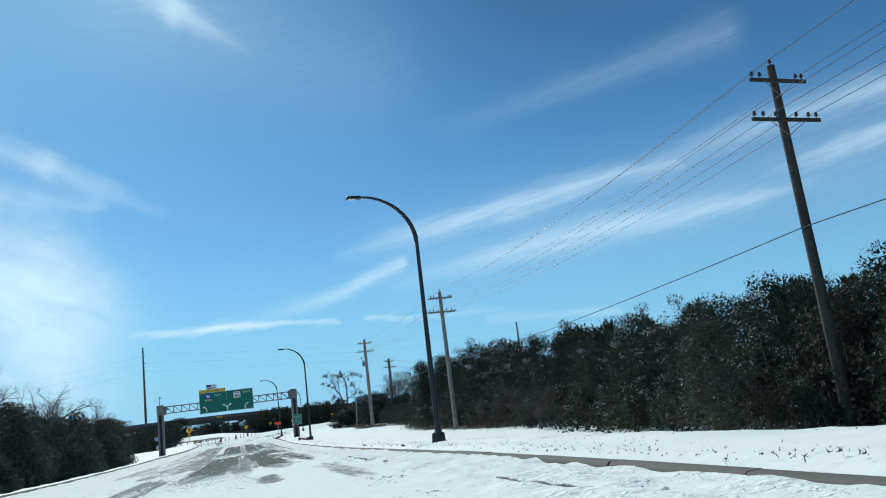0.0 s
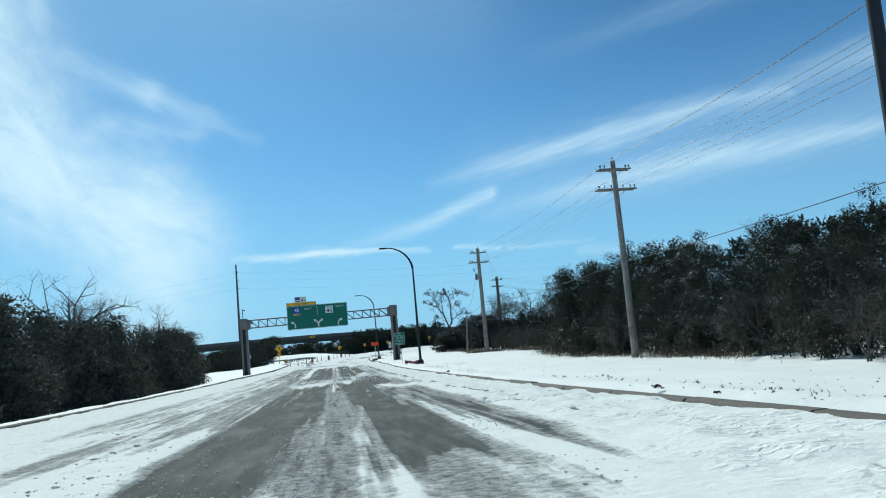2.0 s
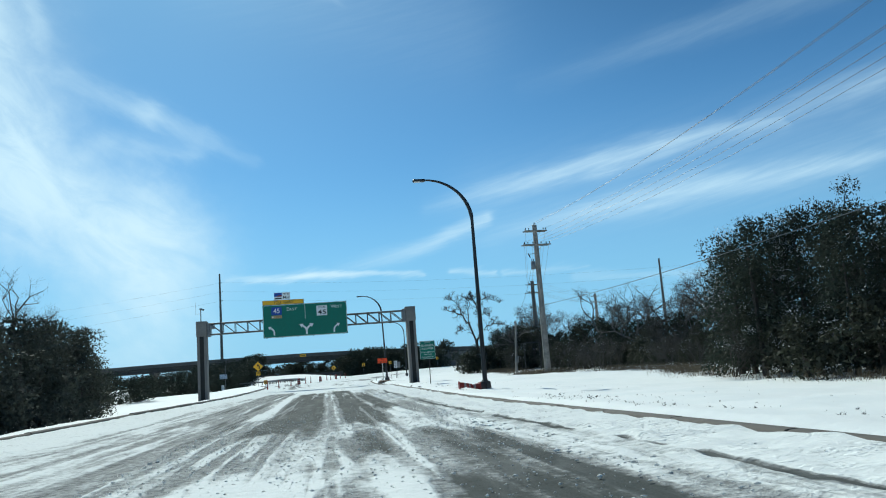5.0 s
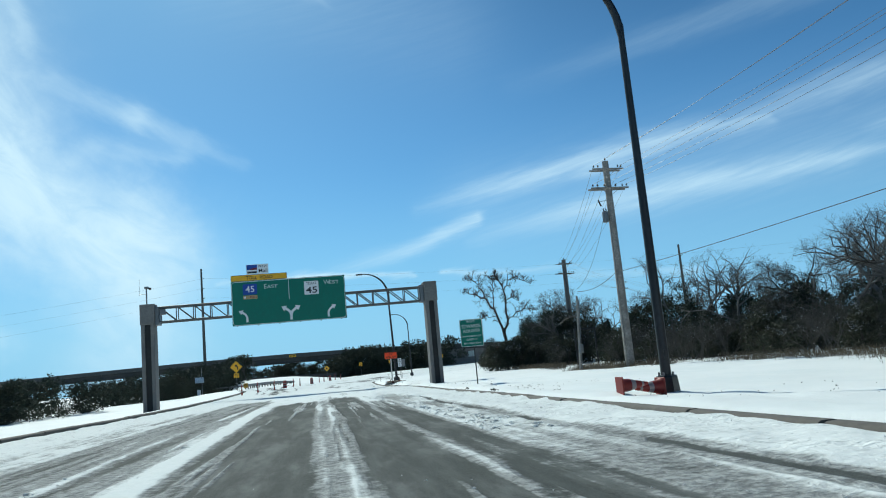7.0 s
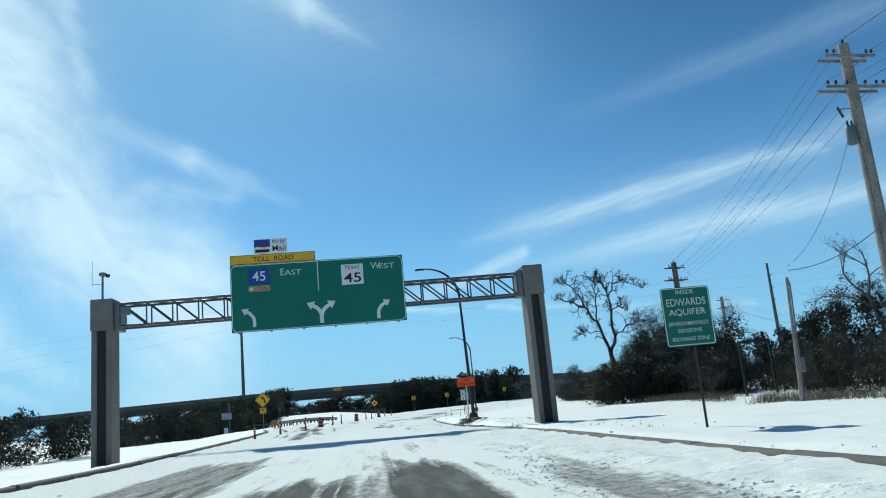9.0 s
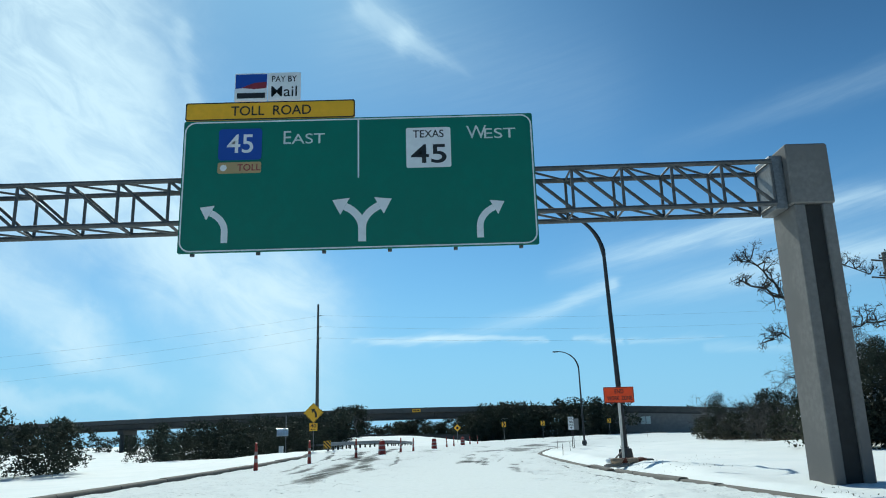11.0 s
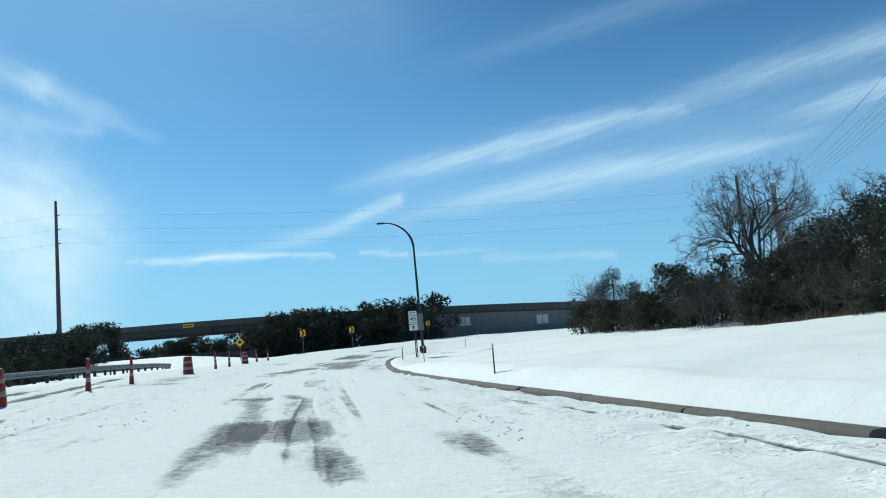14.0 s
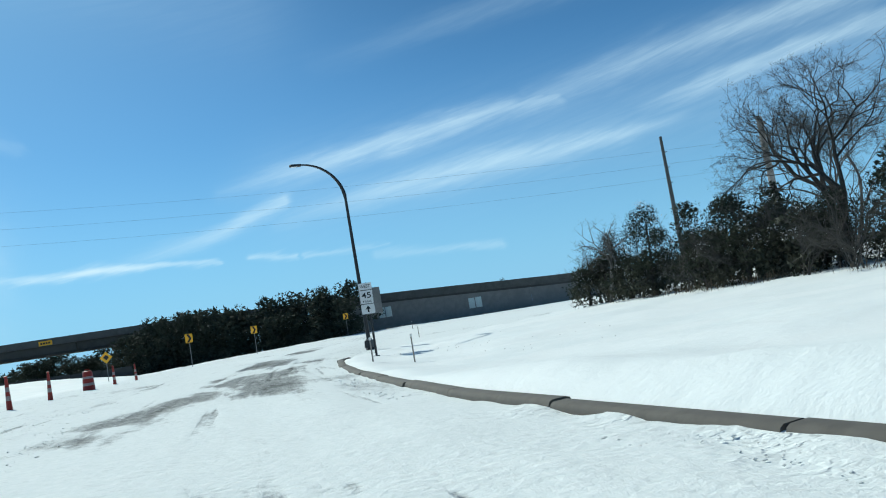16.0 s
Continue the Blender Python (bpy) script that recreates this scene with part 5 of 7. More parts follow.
def juniper(seed, h, r, leaves, snow, mat, name, label, category, group, leaf_size=0.17, fuzz=0):
    """A dense evergreen: trunk, a crown of leaf sprays on many lobes, and clumps of caught snow."""
    rnd = random.Random(seed)
    tree = thing(name, pose(0, 0, -50), label, category, group)
    g, tips = G(), []
    g.tube([(0, 0, -0.3), (0.1, 0.05, h * 0.3), (0.0, 0.1, h * 0.8)], [0.14, 0.1, 0.03], 6)
    centres, radii = [], []
    for k in range(52):
        t = rnd.random() ** 0.85
        z = h * (0.06 + 0.88 * t)
        w = r * (0.95 - 0.75 * t ** 1.7) * (0.55 + 0.5 * min(1.0, t * 5 + 0.5))
        a, q = rnd.uniform(0, 2 * math.pi), rnd.random() ** 0.5
        centres.append((w * q * math.cos(a), w * q * math.sin(a), z))
        radii.append(r * rnd.uniform(0.13, 0.34))
    centres.append((0, 0, h * 0.95))
    radii.append(r * 0.16)
    part("trunk", g, BARK, tree)
    tagged(part("crown", quads("crown", leaf_cloud(centres, radii, leaves, leaf_size, rnd, 0.85, 0.35), mat), mat, tree), kind="stuff")
    if snow:
        spots = []
        for _ in range(max(6, snow // 34)):
            (x, y, z), q = rnd.choice(list(zip(centres, radii)))
            a, e = rnd.uniform(0, 2 * math.pi), rnd.uniform(0.15, 1.3)
            spots.append((x + q * math.cos(a) * math.cos(e), y + q * math.sin(a) * math.cos(e), z + 0.85 * q * math.sin(e)))
        tagged(part("caught_snow", quads("caught_snow", leaf_cloud(spots, [rnd.uniform(0.15, 0.5) for _ in spots], snow, 0.05, rnd, 0.7, 0.0), TUFT), TUFT, tree, "white clumps of snow"), kind="stuff")
    if fuzz:
        mat2 = BRUSH
        rim = [(x + 0.6 * q * rnd.gauss(0, 0.6), y + 0.6 * q * rnd.gauss(0, 0.6), z + 0.5 * q) for (x, y, z), q in zip(centres, radii)]
        tagged(part("twig_fringe", quads("twig_fringe", sprigs(rim, fuzz, 0.55, 0.02, rnd, 0.5, 2), mat2), mat2, tree, "bare twigs among the leaves"), kind="stuff")
    return tree


def live_oak(seed, h, r, leaves, name, label, category, group):
    """An open-crowned oak: forked limbs with loose sprays of leaves."""
    rnd = random.Random(seed)
    tree = thing(name, pose(0, 0, -50), label, category, group)
    g, tips = G(), []
    limb(g, rnd, Vector((0, 0, -0.3)), Vector((0.08, 0.05, 1)), h * 0.42, 0.17, 4, 0.75, tips, 0.0, (2, 3), 5)
    part("trunk", g, BARK, tree)
    high = [p for p in tips if p.z > h * 0.3]
    centres = [tuple(p) for p in high]
    tagged(part("crown", quads("crown", leaf_cloud(centres, [r * rnd.uniform(0.10, 0.22) for _ in centres], leaves, 0.12, rnd, 0.7, 0.2), OAKLEAF), OAKLEAF, tree), kind="stuff")
    return tree


def bare_tree(seed, h, depth, spread, name, label, category, group, stems=1, rad=0.17, twigs=0, droop=0.0, mat=None, twig_length=0.75):
    """A leafless tree of forking limbs and fine twigs."""
    rnd = random.Random(seed)
    tree = thing(name, pose(0, 0, -50), label, category, group)
    g, tips = G(), []
    for k in range(stems):
        d = Vector((rnd.gauss(0, 0.22 * (stems > 1)), rnd.gauss(0, 0.22 * (stems > 1)), 1)).normalized()
        limb(g, rnd, Vector((0.15 * rnd.gauss(0, 1) * (stems > 1), 0.15 * rnd.gauss(0, 1) * (stems > 1), -0.3)), d, h * 0.34, rad, depth, spread, tips, droop, (2, 3), 7)
    top = max(p.z for p in tips)
    g.v = [(x * h / top, y * h / top, z * h / top) for x, y, z in g.v]
    part("trunk", g, mat or BARK, tree)
    if twigs:
        ends = [p * (h / top) for p in tips if p.z > top * 0.25]
        fine = BRUSH if mat is BRUSH else TWIG
        tagged(part("twig_mass", quads("twig_mass", sprigs(ends, twigs, twig_length, 0.014, rnd, 0.35, 4), fine), fine, tree), kind="stuff")
    return tree


def gnarled_tree():
    """The old oak beyond the gantry: two leaning stems, crooked limbs, knotted short twigs."""
    rnd = random.Random(77)
    x0, y0 = 23.2, 167.0
    tree = thing("gnarled_tree", pose(x0, y0, ground_z(x0, y0) - 0.1), "gnarled leafless oak with lichened limbs standing alone", "tree")
    zb = ground_z(x0, y0) - 0.1
    stems = (
        (((23.2, 0.0, -1.5), (23.3, 0.1, 1.2), (23.4, 0.0, 3.2)), 0.36, 0.30),
        (((23.4, 0.0, 3.1), (22.7, -0.3, 5.3), (21.5, -0.7, 7.4), (20.5, -1.0, 7.8), (19.1, -1.1, 8.4)), 0.24, 0.07),
        (((21.6, -0.7, 7.3), (21.2, -0.2, 8.5), (20.5, 0.3, 9.7), (19.7, 0.4, 10.0)), 0.13, 0.04),
        (((22.7, -0.3, 5.3), (21.7, 0.8, 5.6), (20.9, 1.1, 5.2)), 0.07, 0.02),
        (((23.4, 0.0, 3.1), (24.1, 0.2, 4.9), (24.1, 0.4, 7.1), (23.8, 0.2, 9.1), (22.9, 0.0, 10.5)), 0.25, 0.06),
        (((24.0, 0.3, 8.5), (24.7, 0.9, 9.7), (25.6, 1.1, 10.0), (27.6, 0.9, 9.1)), 0.12, 0.04),
        (((24.1, 0.2, 4.8), (24.9, -0.4, 5.5), (25.9, -0.9, 5.9), (27.2, -1.1, 5.7)), 0.11, 0.03),
        (((24.1, 0.4, 7.1), (25.0, 1.1, 7.7), (26.0, 1.2, 7.1)), 0.10, 0.03),
        (((23.8, 0.2, 8.9), (23.1, -1.1, 9.5), (21.9, -1.6, 9.8)), 0.11, 0.04),
        (((22.4, -0.4, 5.9), (22.2, -1.2, 8.0), (22.3, -1.7, 9.4)), 0.12, 0.04),
    )
    g, tips = G(), []
    for line, r0, r1 in stems:
        pts = [Vector((x - x0, y, z - zb)) for x, y, z in line]
        path = []
        for a, b in zip(pts, pts[1:]):
            for k in range(3):
                j = 0.09 if 0 < k else 0.0
                path.append(a.lerp(b, k / 3) + Vector((rnd.gauss(0, j), rnd.gauss(0, j), rnd.gauss(0, j))))
        path.append(pts[-1])
        g.tube(path, [0.66 * (r0 + (r1 - r0) * k / (len(path) - 1)) for k in range(len(path))], 7)
        if r0 > 0.3:
            continue
        for k in range(2, len(path)):
            q = k / (len(path) - 1)
            for _ in range(2 if q > 0.5 else 1):
                d = Vector((rnd.gauss(0, 0.8), rnd.gauss(0, 0.8), rnd.gauss(0.55, 0.5))).normalized()
                limb(g, rnd, path[k].copy(), d, rnd.uniform(0.35, 0.72) * (0.6 if k == len(path) - 1 else 1.0), 0.05, 2, 0.95, tips, 0.0, (2, 3), 4)
    part("trunk", g, BARK, tree)
    tagged(part("twig_mass", quads("twig_mass", sprigs(tips, 2600, 0.30, 0.024, rnd, 0.1, 4), BARK), BARK, tree), kind="stuff")


def plant(kinds, spots, rnd, size=(0.85, 1.15)):
    """Sets copies of the kinds at the spots."""
    for x, y, s in spots:
        k = rnd.choice(kinds)
        q = s * rnd.uniform(*size)
        ob = copy_thing(k, pose(x, y, ground_z(x, y) - 0.05, 0, 0, rnd.uniform(0, 360)))
        ob.matrix_basis = ob.matrix_basis @ Matrix.Diagonal((q * rnd.uniform(0.9, 1.15), q * rnd.uniform(0.9, 1.15), q, 1))


def grow(n, edge, depth, rnd, gap, size):
    """Spots in a belt behind a front edge given as (x, y) corners, roughly even, each with a size."""
    spots = []
    total = sum(math.dist(a, b) for a, b in zip(edge, edge[1:]))
    tries = 0
    while len(spots) < n and tries < n * 60:
        tries += 1
        t = rnd.uniform(0, total)
        for a, b in zip(edge, edge[1:]):
            L = math.dist(a, b)
            if t <= L:
                break
            t -= L
        x, y = a[0] + (b[0] - a[0]) * t / L, a[1] + (b[1] - a[1]) * t / L
        d = depth * rnd.random() ** 1.3
        nx, ny = (b[1] - a[1]) / L, -(b[0] - a[0]) / L
        x, y = x + nx * d, y + ny * d
        if all(math.hypot(x - p[0], y - p[1]) > gap * (0.6 + 0.4 * rnd.random()) for p in spots):
            spots.append((x, y, size[0] + (size[1] - size[0]) * min(1, d / depth * 1.4)))
    return spots


def far_woods(spots, label, rnd, leaves=1000, size=0.33):
    """A distant belt of evergreens as one mass of leaf sprays."""
    kinds = []
    for k in range(4):
        lobes = [(rnd.gauss(0, 1.1), rnd.gauss(0, 1.1), 5.6 * rnd.random() ** 0.9 + 0.2) for _ in range(26)]
        lobes = [(x * (1.25 - z / 7), y * (1.25 - z / 7), z) for x, y, z in lobes]
        kinds.append(leaf_cloud(lobes, [rnd.uniform(0.5, 1.0) for _ in lobes], leaves, size, rnd, 0.85, 0.35))
    parts = []
    for x, y, s in spots:
        a, v = rnd.uniform(0, 6.28), rnd.choice(kinds)
        q = s * rnd.uniform(0.85, 1.15)
        w = q * rnd.uniform(1.0, 1.35)
        parts.append(np.stack([x + w * (v[:, 0] * math.cos(a) - v[:, 1] * math.sin(a)), y + w * (v[:, 0] * math.sin(a) + v[:, 1] * math.cos(a)), ground_z(x, y) + q * v[:, 2]], 1))
    v = np.concatenate(parts)
    tagged(part("far_woods", quads("far_woods", v, LEAF), LEAF), label, "woods", kind="stuff")


def stature(y):
    """How tall the roadside wood grows along the road."""
    return float(np.interp(y, (0, 38, 58, 74, 92), (0.82, 0.9, 0.95, 1.13, 1.25)))


def make_woods():
    rnd = random.Random(12)
    ju = [juniper(s, 6.4, 2.2, 5400, 1000 * (s % 2) + 250, LEAF, "juniper", "dense dark green juniper with snow caught in its twigs", "tree", "junipers at the wood's edge", 0.105, 40) for s in (1, 2, 3, 4)]
    dark = [juniper(s, 6.0, 2.5, 4000, 0, GLARELEAF, "juniper", "dense dark juniper, bare of snow", "tree", "junipers on the far verge", 0.155, 160) for s in (11, 12)]
    mid = [juniper(s, 6.0, 2.4, 2200, 160, LEAF, "juniper", "squat dark juniper in a thicket", "tree", "junipers in the thicket", 0.21) for s in (14, 15)]
    low = [juniper(s, 3.1, 1.7, 2300, 0, GLARELEAF, "juniper", "low dark juniper at the verge", "tree", "junipers on the far verge", 0.15) for s in (16, 17)]
    bush = [juniper(s, 2.6, 1.7, 1900, 200, OAKLEAF, "evergreen_bush", "low olive-green evergreen bush", "bush", "bushes at the wood's edge") for s in (21, 22)]
    oak = [live_oak(s, 8.2, 3.6, 4200, "live_oak", "open-crowned live oak above the junipers", "tree", "oaks in the wood") for s in (31, 32)]
    bare = [bare_tree(s, 8.0, 4, 0.75, "bare_tree", "leafless grey tree with fine twigs", "tree", "bare trees in the wood", 1, 0.15, 380, 0.0, TWIG) for s in (41, 42)]
    scrub = [bare_tree(s, 3.4, 2, 0.6, "bare_scrub", "leafless grey-brown scrub with many stems", "bush", "scrub at the wood's edge", 6, 0.025, 300, 0.0, BRUSH, 0.6) for s in (51, 52)]
    right = ((13.0, -4.0), (15.5, 14.0), (17.5, 24.0), (18.6, 40.0), (20.6, 56.0), (21.0, 72.0), (21.4, 95.0))
    tall = lambda spots, dx, q: [(x + dx, y, s * q * stature(y)) for x, y, s in spots]
    plant(ju, tall(grow(56, right, 6.0, rnd, 1.9, (0.85, 1.05)), 1.4, 1.0), rnd)
    plant(bush, tall(grow(26, right, 2.0, rnd, 1.5, (0.8, 1.1)), 0.3, 1.0), rnd)
    plant(scrub, tall(grow(12, right, 2.5, rnd, 1.4, (0.8, 1.1)), 0.0, 1.0), rnd)
    back = [juniper(s, 6.4, 2.3, 2000, 60, LEAF, "juniper", "dense dark green juniper deep in the wood", "tree", "junipers at the wood's edge", 0.26) for s in (5, 6)]
    plant(back, tall(grow(46, right, 16.0, rnd, 2.8, (1.0, 1.12)), 7.0, 1.02), rnd)
    plant(oak, tall(grow(20, right, 12.0, rnd, 4.0, (0.95, 1.1)), 6.0, 0.8), rnd)
    plant(bare, tall(grow(10, right, 12.0, rnd, 5.0, (0.9, 1.1)), 5.5, 0.85), rnd)
    # the near end of the wood, thick to the ground
    plant(back, [(x + 5.0, y, s * 0.9) for x, y, s in grow(16, ((13.0, -6.0), (16.5, 14.0), (19.0, 34.0)), 7.0, rnd, 2.0, (0.9, 1.1))], rnd)
    plant(bush, [(x + 2.6, y, s * 1.15) for x, y, s in grow(16, ((13.5, 0.0), (16.5, 14.0), (19.5, 36.0)), 3.0, rnd, 1.3, (0.9, 1.2))], rnd)
    # the corner where the wood stops
    plant(ju, [(23.4, 95.5, 1.3), (22.6, 92.0, 1.25), (25.5, 98.5, 1.2), (28.0, 100.5, 1.2), (31.0, 102.0, 1.2), (35.0, 103.5, 1.2), (26, 94, 1.3)], rnd, (0.95, 1.05))
    # the clearing with brush behind it
    clearing = ((28.5, 106.0), (31.0, 118.0), (30.0, 130.0), (27.0, 142.0), (24.5, 156.0))
    plant(scrub, [(x - 2, y, s) for x, y, s in grow(30, clearing, 8.0, rnd, 1.4, (0.8, 1.1))], rnd)
    plant(mid, [(x + 2.0, y, s * 0.5) for x, y, s in grow(14, clearing, 8.0, rnd, 2.4, (0.8, 1.1))], rnd)
    plant(mid, [(x + 4.0, y, s * 0.78) for x, y, s in grow(24, clearing, 7.0, rnd, 2.2, (0.8, 1.1))], rnd)
    plant(bush, [(x, y, s) for x, y, s in grow(36, clearing, 10.0, rnd, 1.8, (0.9, 1.2))], rnd)
    plant(oak, [(x + 6, y, s * 0.85) for x, y, s in grow(12, clearing, 16.0, rnd, 3.5, (0.8, 1.0))], rnd)
    plant(bare, [(x + 3, y, s * 1.0) for x, y, s in grow(16, clearing, 12.0, rnd, 3.5, (0.85, 1.1))], rnd)
    plant(back, [(x + 12, y, s * 0.75) for x, y, s in grow(24, clearing, 16.0, rnd, 3.0, (0.8, 1.0))], rnd)
    gnarl = [bare_tree(s, 9.0, 5, 0.85, "bare_oak", "dark leafless oak with crooked limbs", "tree", "bare oaks behind the clearing", 1, 0.22, 1300, 0.02) for s in (61, 62)]
    plant(gnarl, [(37.5, 118.0, 0.95), (42.0, 124.0, 1.05), (38.0, 128.0, 0.9), (47.0, 131.0, 1.1), (33.5, 112.0, 0.85), (44.0, 140.0, 0.85)], rnd, (0.95, 1.05))
    # the thicket beyond the gantry
    thicket = ((23.5, 156.0), (25.0, 166.0), (28.0, 176.0), (29.5, 190.0), (29.5, 204.0), (30.5, 213.0))
    plant(mid, [(x + 1.5, y, s * 0.66) for x, y, s in grow(30, thicket, 9.0, rnd, 2.2, (0.75, 1.15))], rnd)
    plant(bush, [(x + 0.4, y, s) for x, y, s in grow(34, thicket, 4.0, rnd, 1.4, (0.8, 1.2))], rnd)
    plant(scrub, [(x, y, s) for x, y, s in grow(28, thicket, 3.0, rnd, 1.3, (0.7, 1.1))], rnd)
    plant(ju, [(26.4, 166.5, 0.95), (28.0, 164.0, 0.9), (29.5, 168.0, 0.95), (31.0, 206.0, 0.75), (33.0, 212.0, 0.7)], rnd, (0.95, 1.05))
    plant(bare, [(36.5, 196.0, 0.8), (33.0, 186.0, 0.75), (48, 198, 1.1), (40, 188, 0.9), (30.8, 210.0, 0.58), (27.0, 160.0, 0.8), (30.0, 162.0, 0.85)], rnd, (0.95, 1.05))
    plant(back, [(x + 9, y, s * 0.75) for x, y, s in grow(18, thicket, 10.0, rnd, 3.0, (0.9, 1.1))], rnd)
    # two old trees that stand out
    gnarled_tree()
    plant(bush, [(20.6, 160.4, 1.1), (22.0, 161.4, 1.25), (23.4, 161.0, 1.25), (21.2, 163.2, 1.2), (24.6, 162.0, 1.2)], rnd, (0.95, 1.05))
    plant(ju, [(27.0, 161.0, 1.0), (29.2, 162.4, 1.08), (25.6, 164.2, 0.8), (31.0, 164.5, 1.0), (28.2, 159.6, 0.8)], rnd, (0.97, 1.05))
    pecan = bare_tree(83, 12.0, 6, 0.62, "spreading_tree", "large leafless grey tree with a round crown of twigs", "tree", "", 3, 0.27, 4200, 0.0, BARK, 0.5)
    pecan.matrix_basis = pose(42.3, 203.0, ground_z(42.3, 203.0) - 0.1, 0, 0, 10) @ Matrix.Diagonal((1.04, 1.04, 1, 1))
    haze = bare_tree(86, 11.6, 5, 0.5, "spreading_tree", "pale leafless tree with a hazy crown of fine twigs", "tree", "", 4, 0.13, 4200, 0.0, TWIG, 0.6)
    haze.matrix_basis = pose(46.0, 205.5, ground_z(46.0, 205.5) - 0.1, 0, 0, 70)
    brush = [juniper(s, 4.6, 2.5, 2400, 60, OAKLEAF, "brush_thicket", "tangled olive-brown brush with bare twigs", "bush", "brush beyond the gantry", 0.15, 600) for s in (71, 72)]
    plant(brush, [(x + 1.2, y, s * float(np.interp(y, (160, 180, 195, 203), (1.05, 1.1, 0.85, 0.6)))) for x, y, s in grow(24, ((24.5, 158.0), (25.6, 168.0), (29.0, 178.0), (30.5, 188.0), (32.0, 202.0)), 5.0, rnd, 1.8, (0.9, 1.1))], rnd)
    plant(ju, [(29.5, 178.0, 0.95), (31.5, 182.0, 0.95), (33.0, 186.5, 0.85), (30.0, 173.0, 0.95), (32.5, 176.5, 1.05), (34.5, 191.0, 0.75), (27.8, 172.0, 0.85)], rnd, (0.95, 1.05))
    plant(brush, [(x + 0.8, y, s * 0.8 * stature(y)) for x, y, s in grow(9, right, 2.5, rnd, 3.0, (0.9, 1.1))], rnd)
    plant(brush, [(15.6, 22.6, 0.85), (16.6, 24.4, 0.8), (19.6, 20.9, 0.95), (20.8, 22.6, 1.0), (19.0, 17.6, 0.8)], rnd, (0.95, 1.05))
    plant(brush, [(x, y, s * 0.8) for x, y, s in grow(8, clearing, 8.0, rnd, 3.0, (0.8, 1.1))], rnd)
    # the far verge on the left
    left = ((-12.9, 102.0), (-12.8, 84.0), (-13.4, 62.0), (-13.8, 44.0), (-15.5, 20.0))
    plant(dark, [(x - 1.2, y, s * 1.02 * float(np.interp(y, (40, 50, 70, 85), (1.0, 1.14, 1.14, 1.0)))) for x, y, s in grow(58, left, 6.5, rnd, 1.9, (0.88, 1.06))], rnd, (0.9, 1.1))
    plant(dark, [(-14.6, 103.5, 1.0), (-15.8, 105.0, 1.0), (-17.0, 107.5, 0.95), (-14.2, 106.6, 0.98), (-15.2, 108.6, 0.95), (-13.7, 104.8, 0.95), (-14.3, 109.3, 0.72), (-14.2, 100.0, 0.98), (-14.0, 96.5, 1.0), (-17.0, 100.5, 1.05), (-14.2, 92.0, 1.0), (-16.5, 95.5, 1.05)], rnd, (0.95, 1.05))
    plant(bare, [(x - 3.0, y, s * 1.02) for x, y, s in grow(16, left, 5.0, rnd, 4.0, (0.9, 1.1))], rnd)
    plant(low, [(x - 0.5, y, s * 0.95) for x, y, s in grow(36, left, 1.5, rnd, 1.3, (0.8, 1.1))], rnd)
    # round the overpass
    plant(mid, [(32.5, 280.0, 1.38), (30.0, 282.0, 1.25), (12.0, 292.0, 1.32), (15.0, 290.0, 1.4), (17.5, 288.0, 1.3), (21.0, 287.0, 1.2)], rnd, (0.95, 1.05))
    far_woods(grow(46, ((5.0, 297.0), (18.0, 286.0), (34.5, 275.0)), -8.0, rnd, 1.5, (0.9, 1.25)), "dark evergreen clump before the overpass", rnd)
    far_woods(grow(135, ((-200.0, 392.0), (-60.0, 382.0), (0.0, 372.0), (80.0, 335.0)), -24.0, rnd, 2.0, (0.8, 1.1)), "distant dark belt of woods beyond the overpass", rnd, 500, 0.55)
    far_woods(grow(34, ((-12.0, 341.0), (2.0, 338.0), (16.0, 332.0)), -7.0, rnd, 1.2, (0.95, 1.1)), "dark evergreen woods behind the overpass", rnd, 900, 0.36)
    belt = ((-31.0, 211.0), (-26.0, 216.0), (-22.0, 221.0), (-19.5, 240.0), (-18.5, 268.0), (-19.5, 298.0))
    far_woods([(x, y, s * float(np.interp(y, (205, 217, 230, 270, 300), (0.5, 0.54, 0.7, 0.88, 1.0)))) for x, y, s in grow(125, belt, -12.0, rnd, 1.3, (0.85, 1.1))], "dark belt of low woods beside the ramp", rnd)
    far_woods([(-18.2, 299.0, 1.05), (-20.4, 296.5, 1.1), (-19.4, 302.0, 1.1), (-22.4, 300.0, 1.1), (-24.5, 297.0, 1.1), (-21.0, 290.0, 1.05), (-17.4, 302.5, 1.0), (-26.5, 301.0, 1.1)], "tall dark trees standing under the overpass", rnd)
    far_woods([(x, y, s * 0.66) for x, y, s in grow(46, ((-23.2, 184.0), (-25.5, 168.0), (-28.0, 150.0), (-31.0, 120.0)), 8.0, rnd, 1.6, (0.9, 1.1))], "dark clump of low woods off the far verge", rnd)
    plant(bare, [(-15.5, 300.0, 0.7), (-17.5, 296.0, 0.8), (-21.0, 270.0, 0.7), (-22.0, 255.0, 0.6)], rnd)
    plant(oak, [(74.0, 300.0, 0.62), (92.0, 290.0, 0.6), (61.0, 310.0, 0.66), (76.0, 303.0, 0.6), (88.0, 294.0, 0.55)], rnd)
    for k in mid + low + brush + gnarl + ju + back + dark + bush + oak + bare + scrub:
        for o in list(k.children_recursive) + [k]:
            bpy.data.objects.remove(o)


# ---- road signs and work-zone things ----
def post(parent, x, y, z0, z1, r=0.035, mat=None):
    return part("post", G().tube([(x, y, z0), (x, y, z1)], r, 8), mat or STEEL, parent, smooth=True)


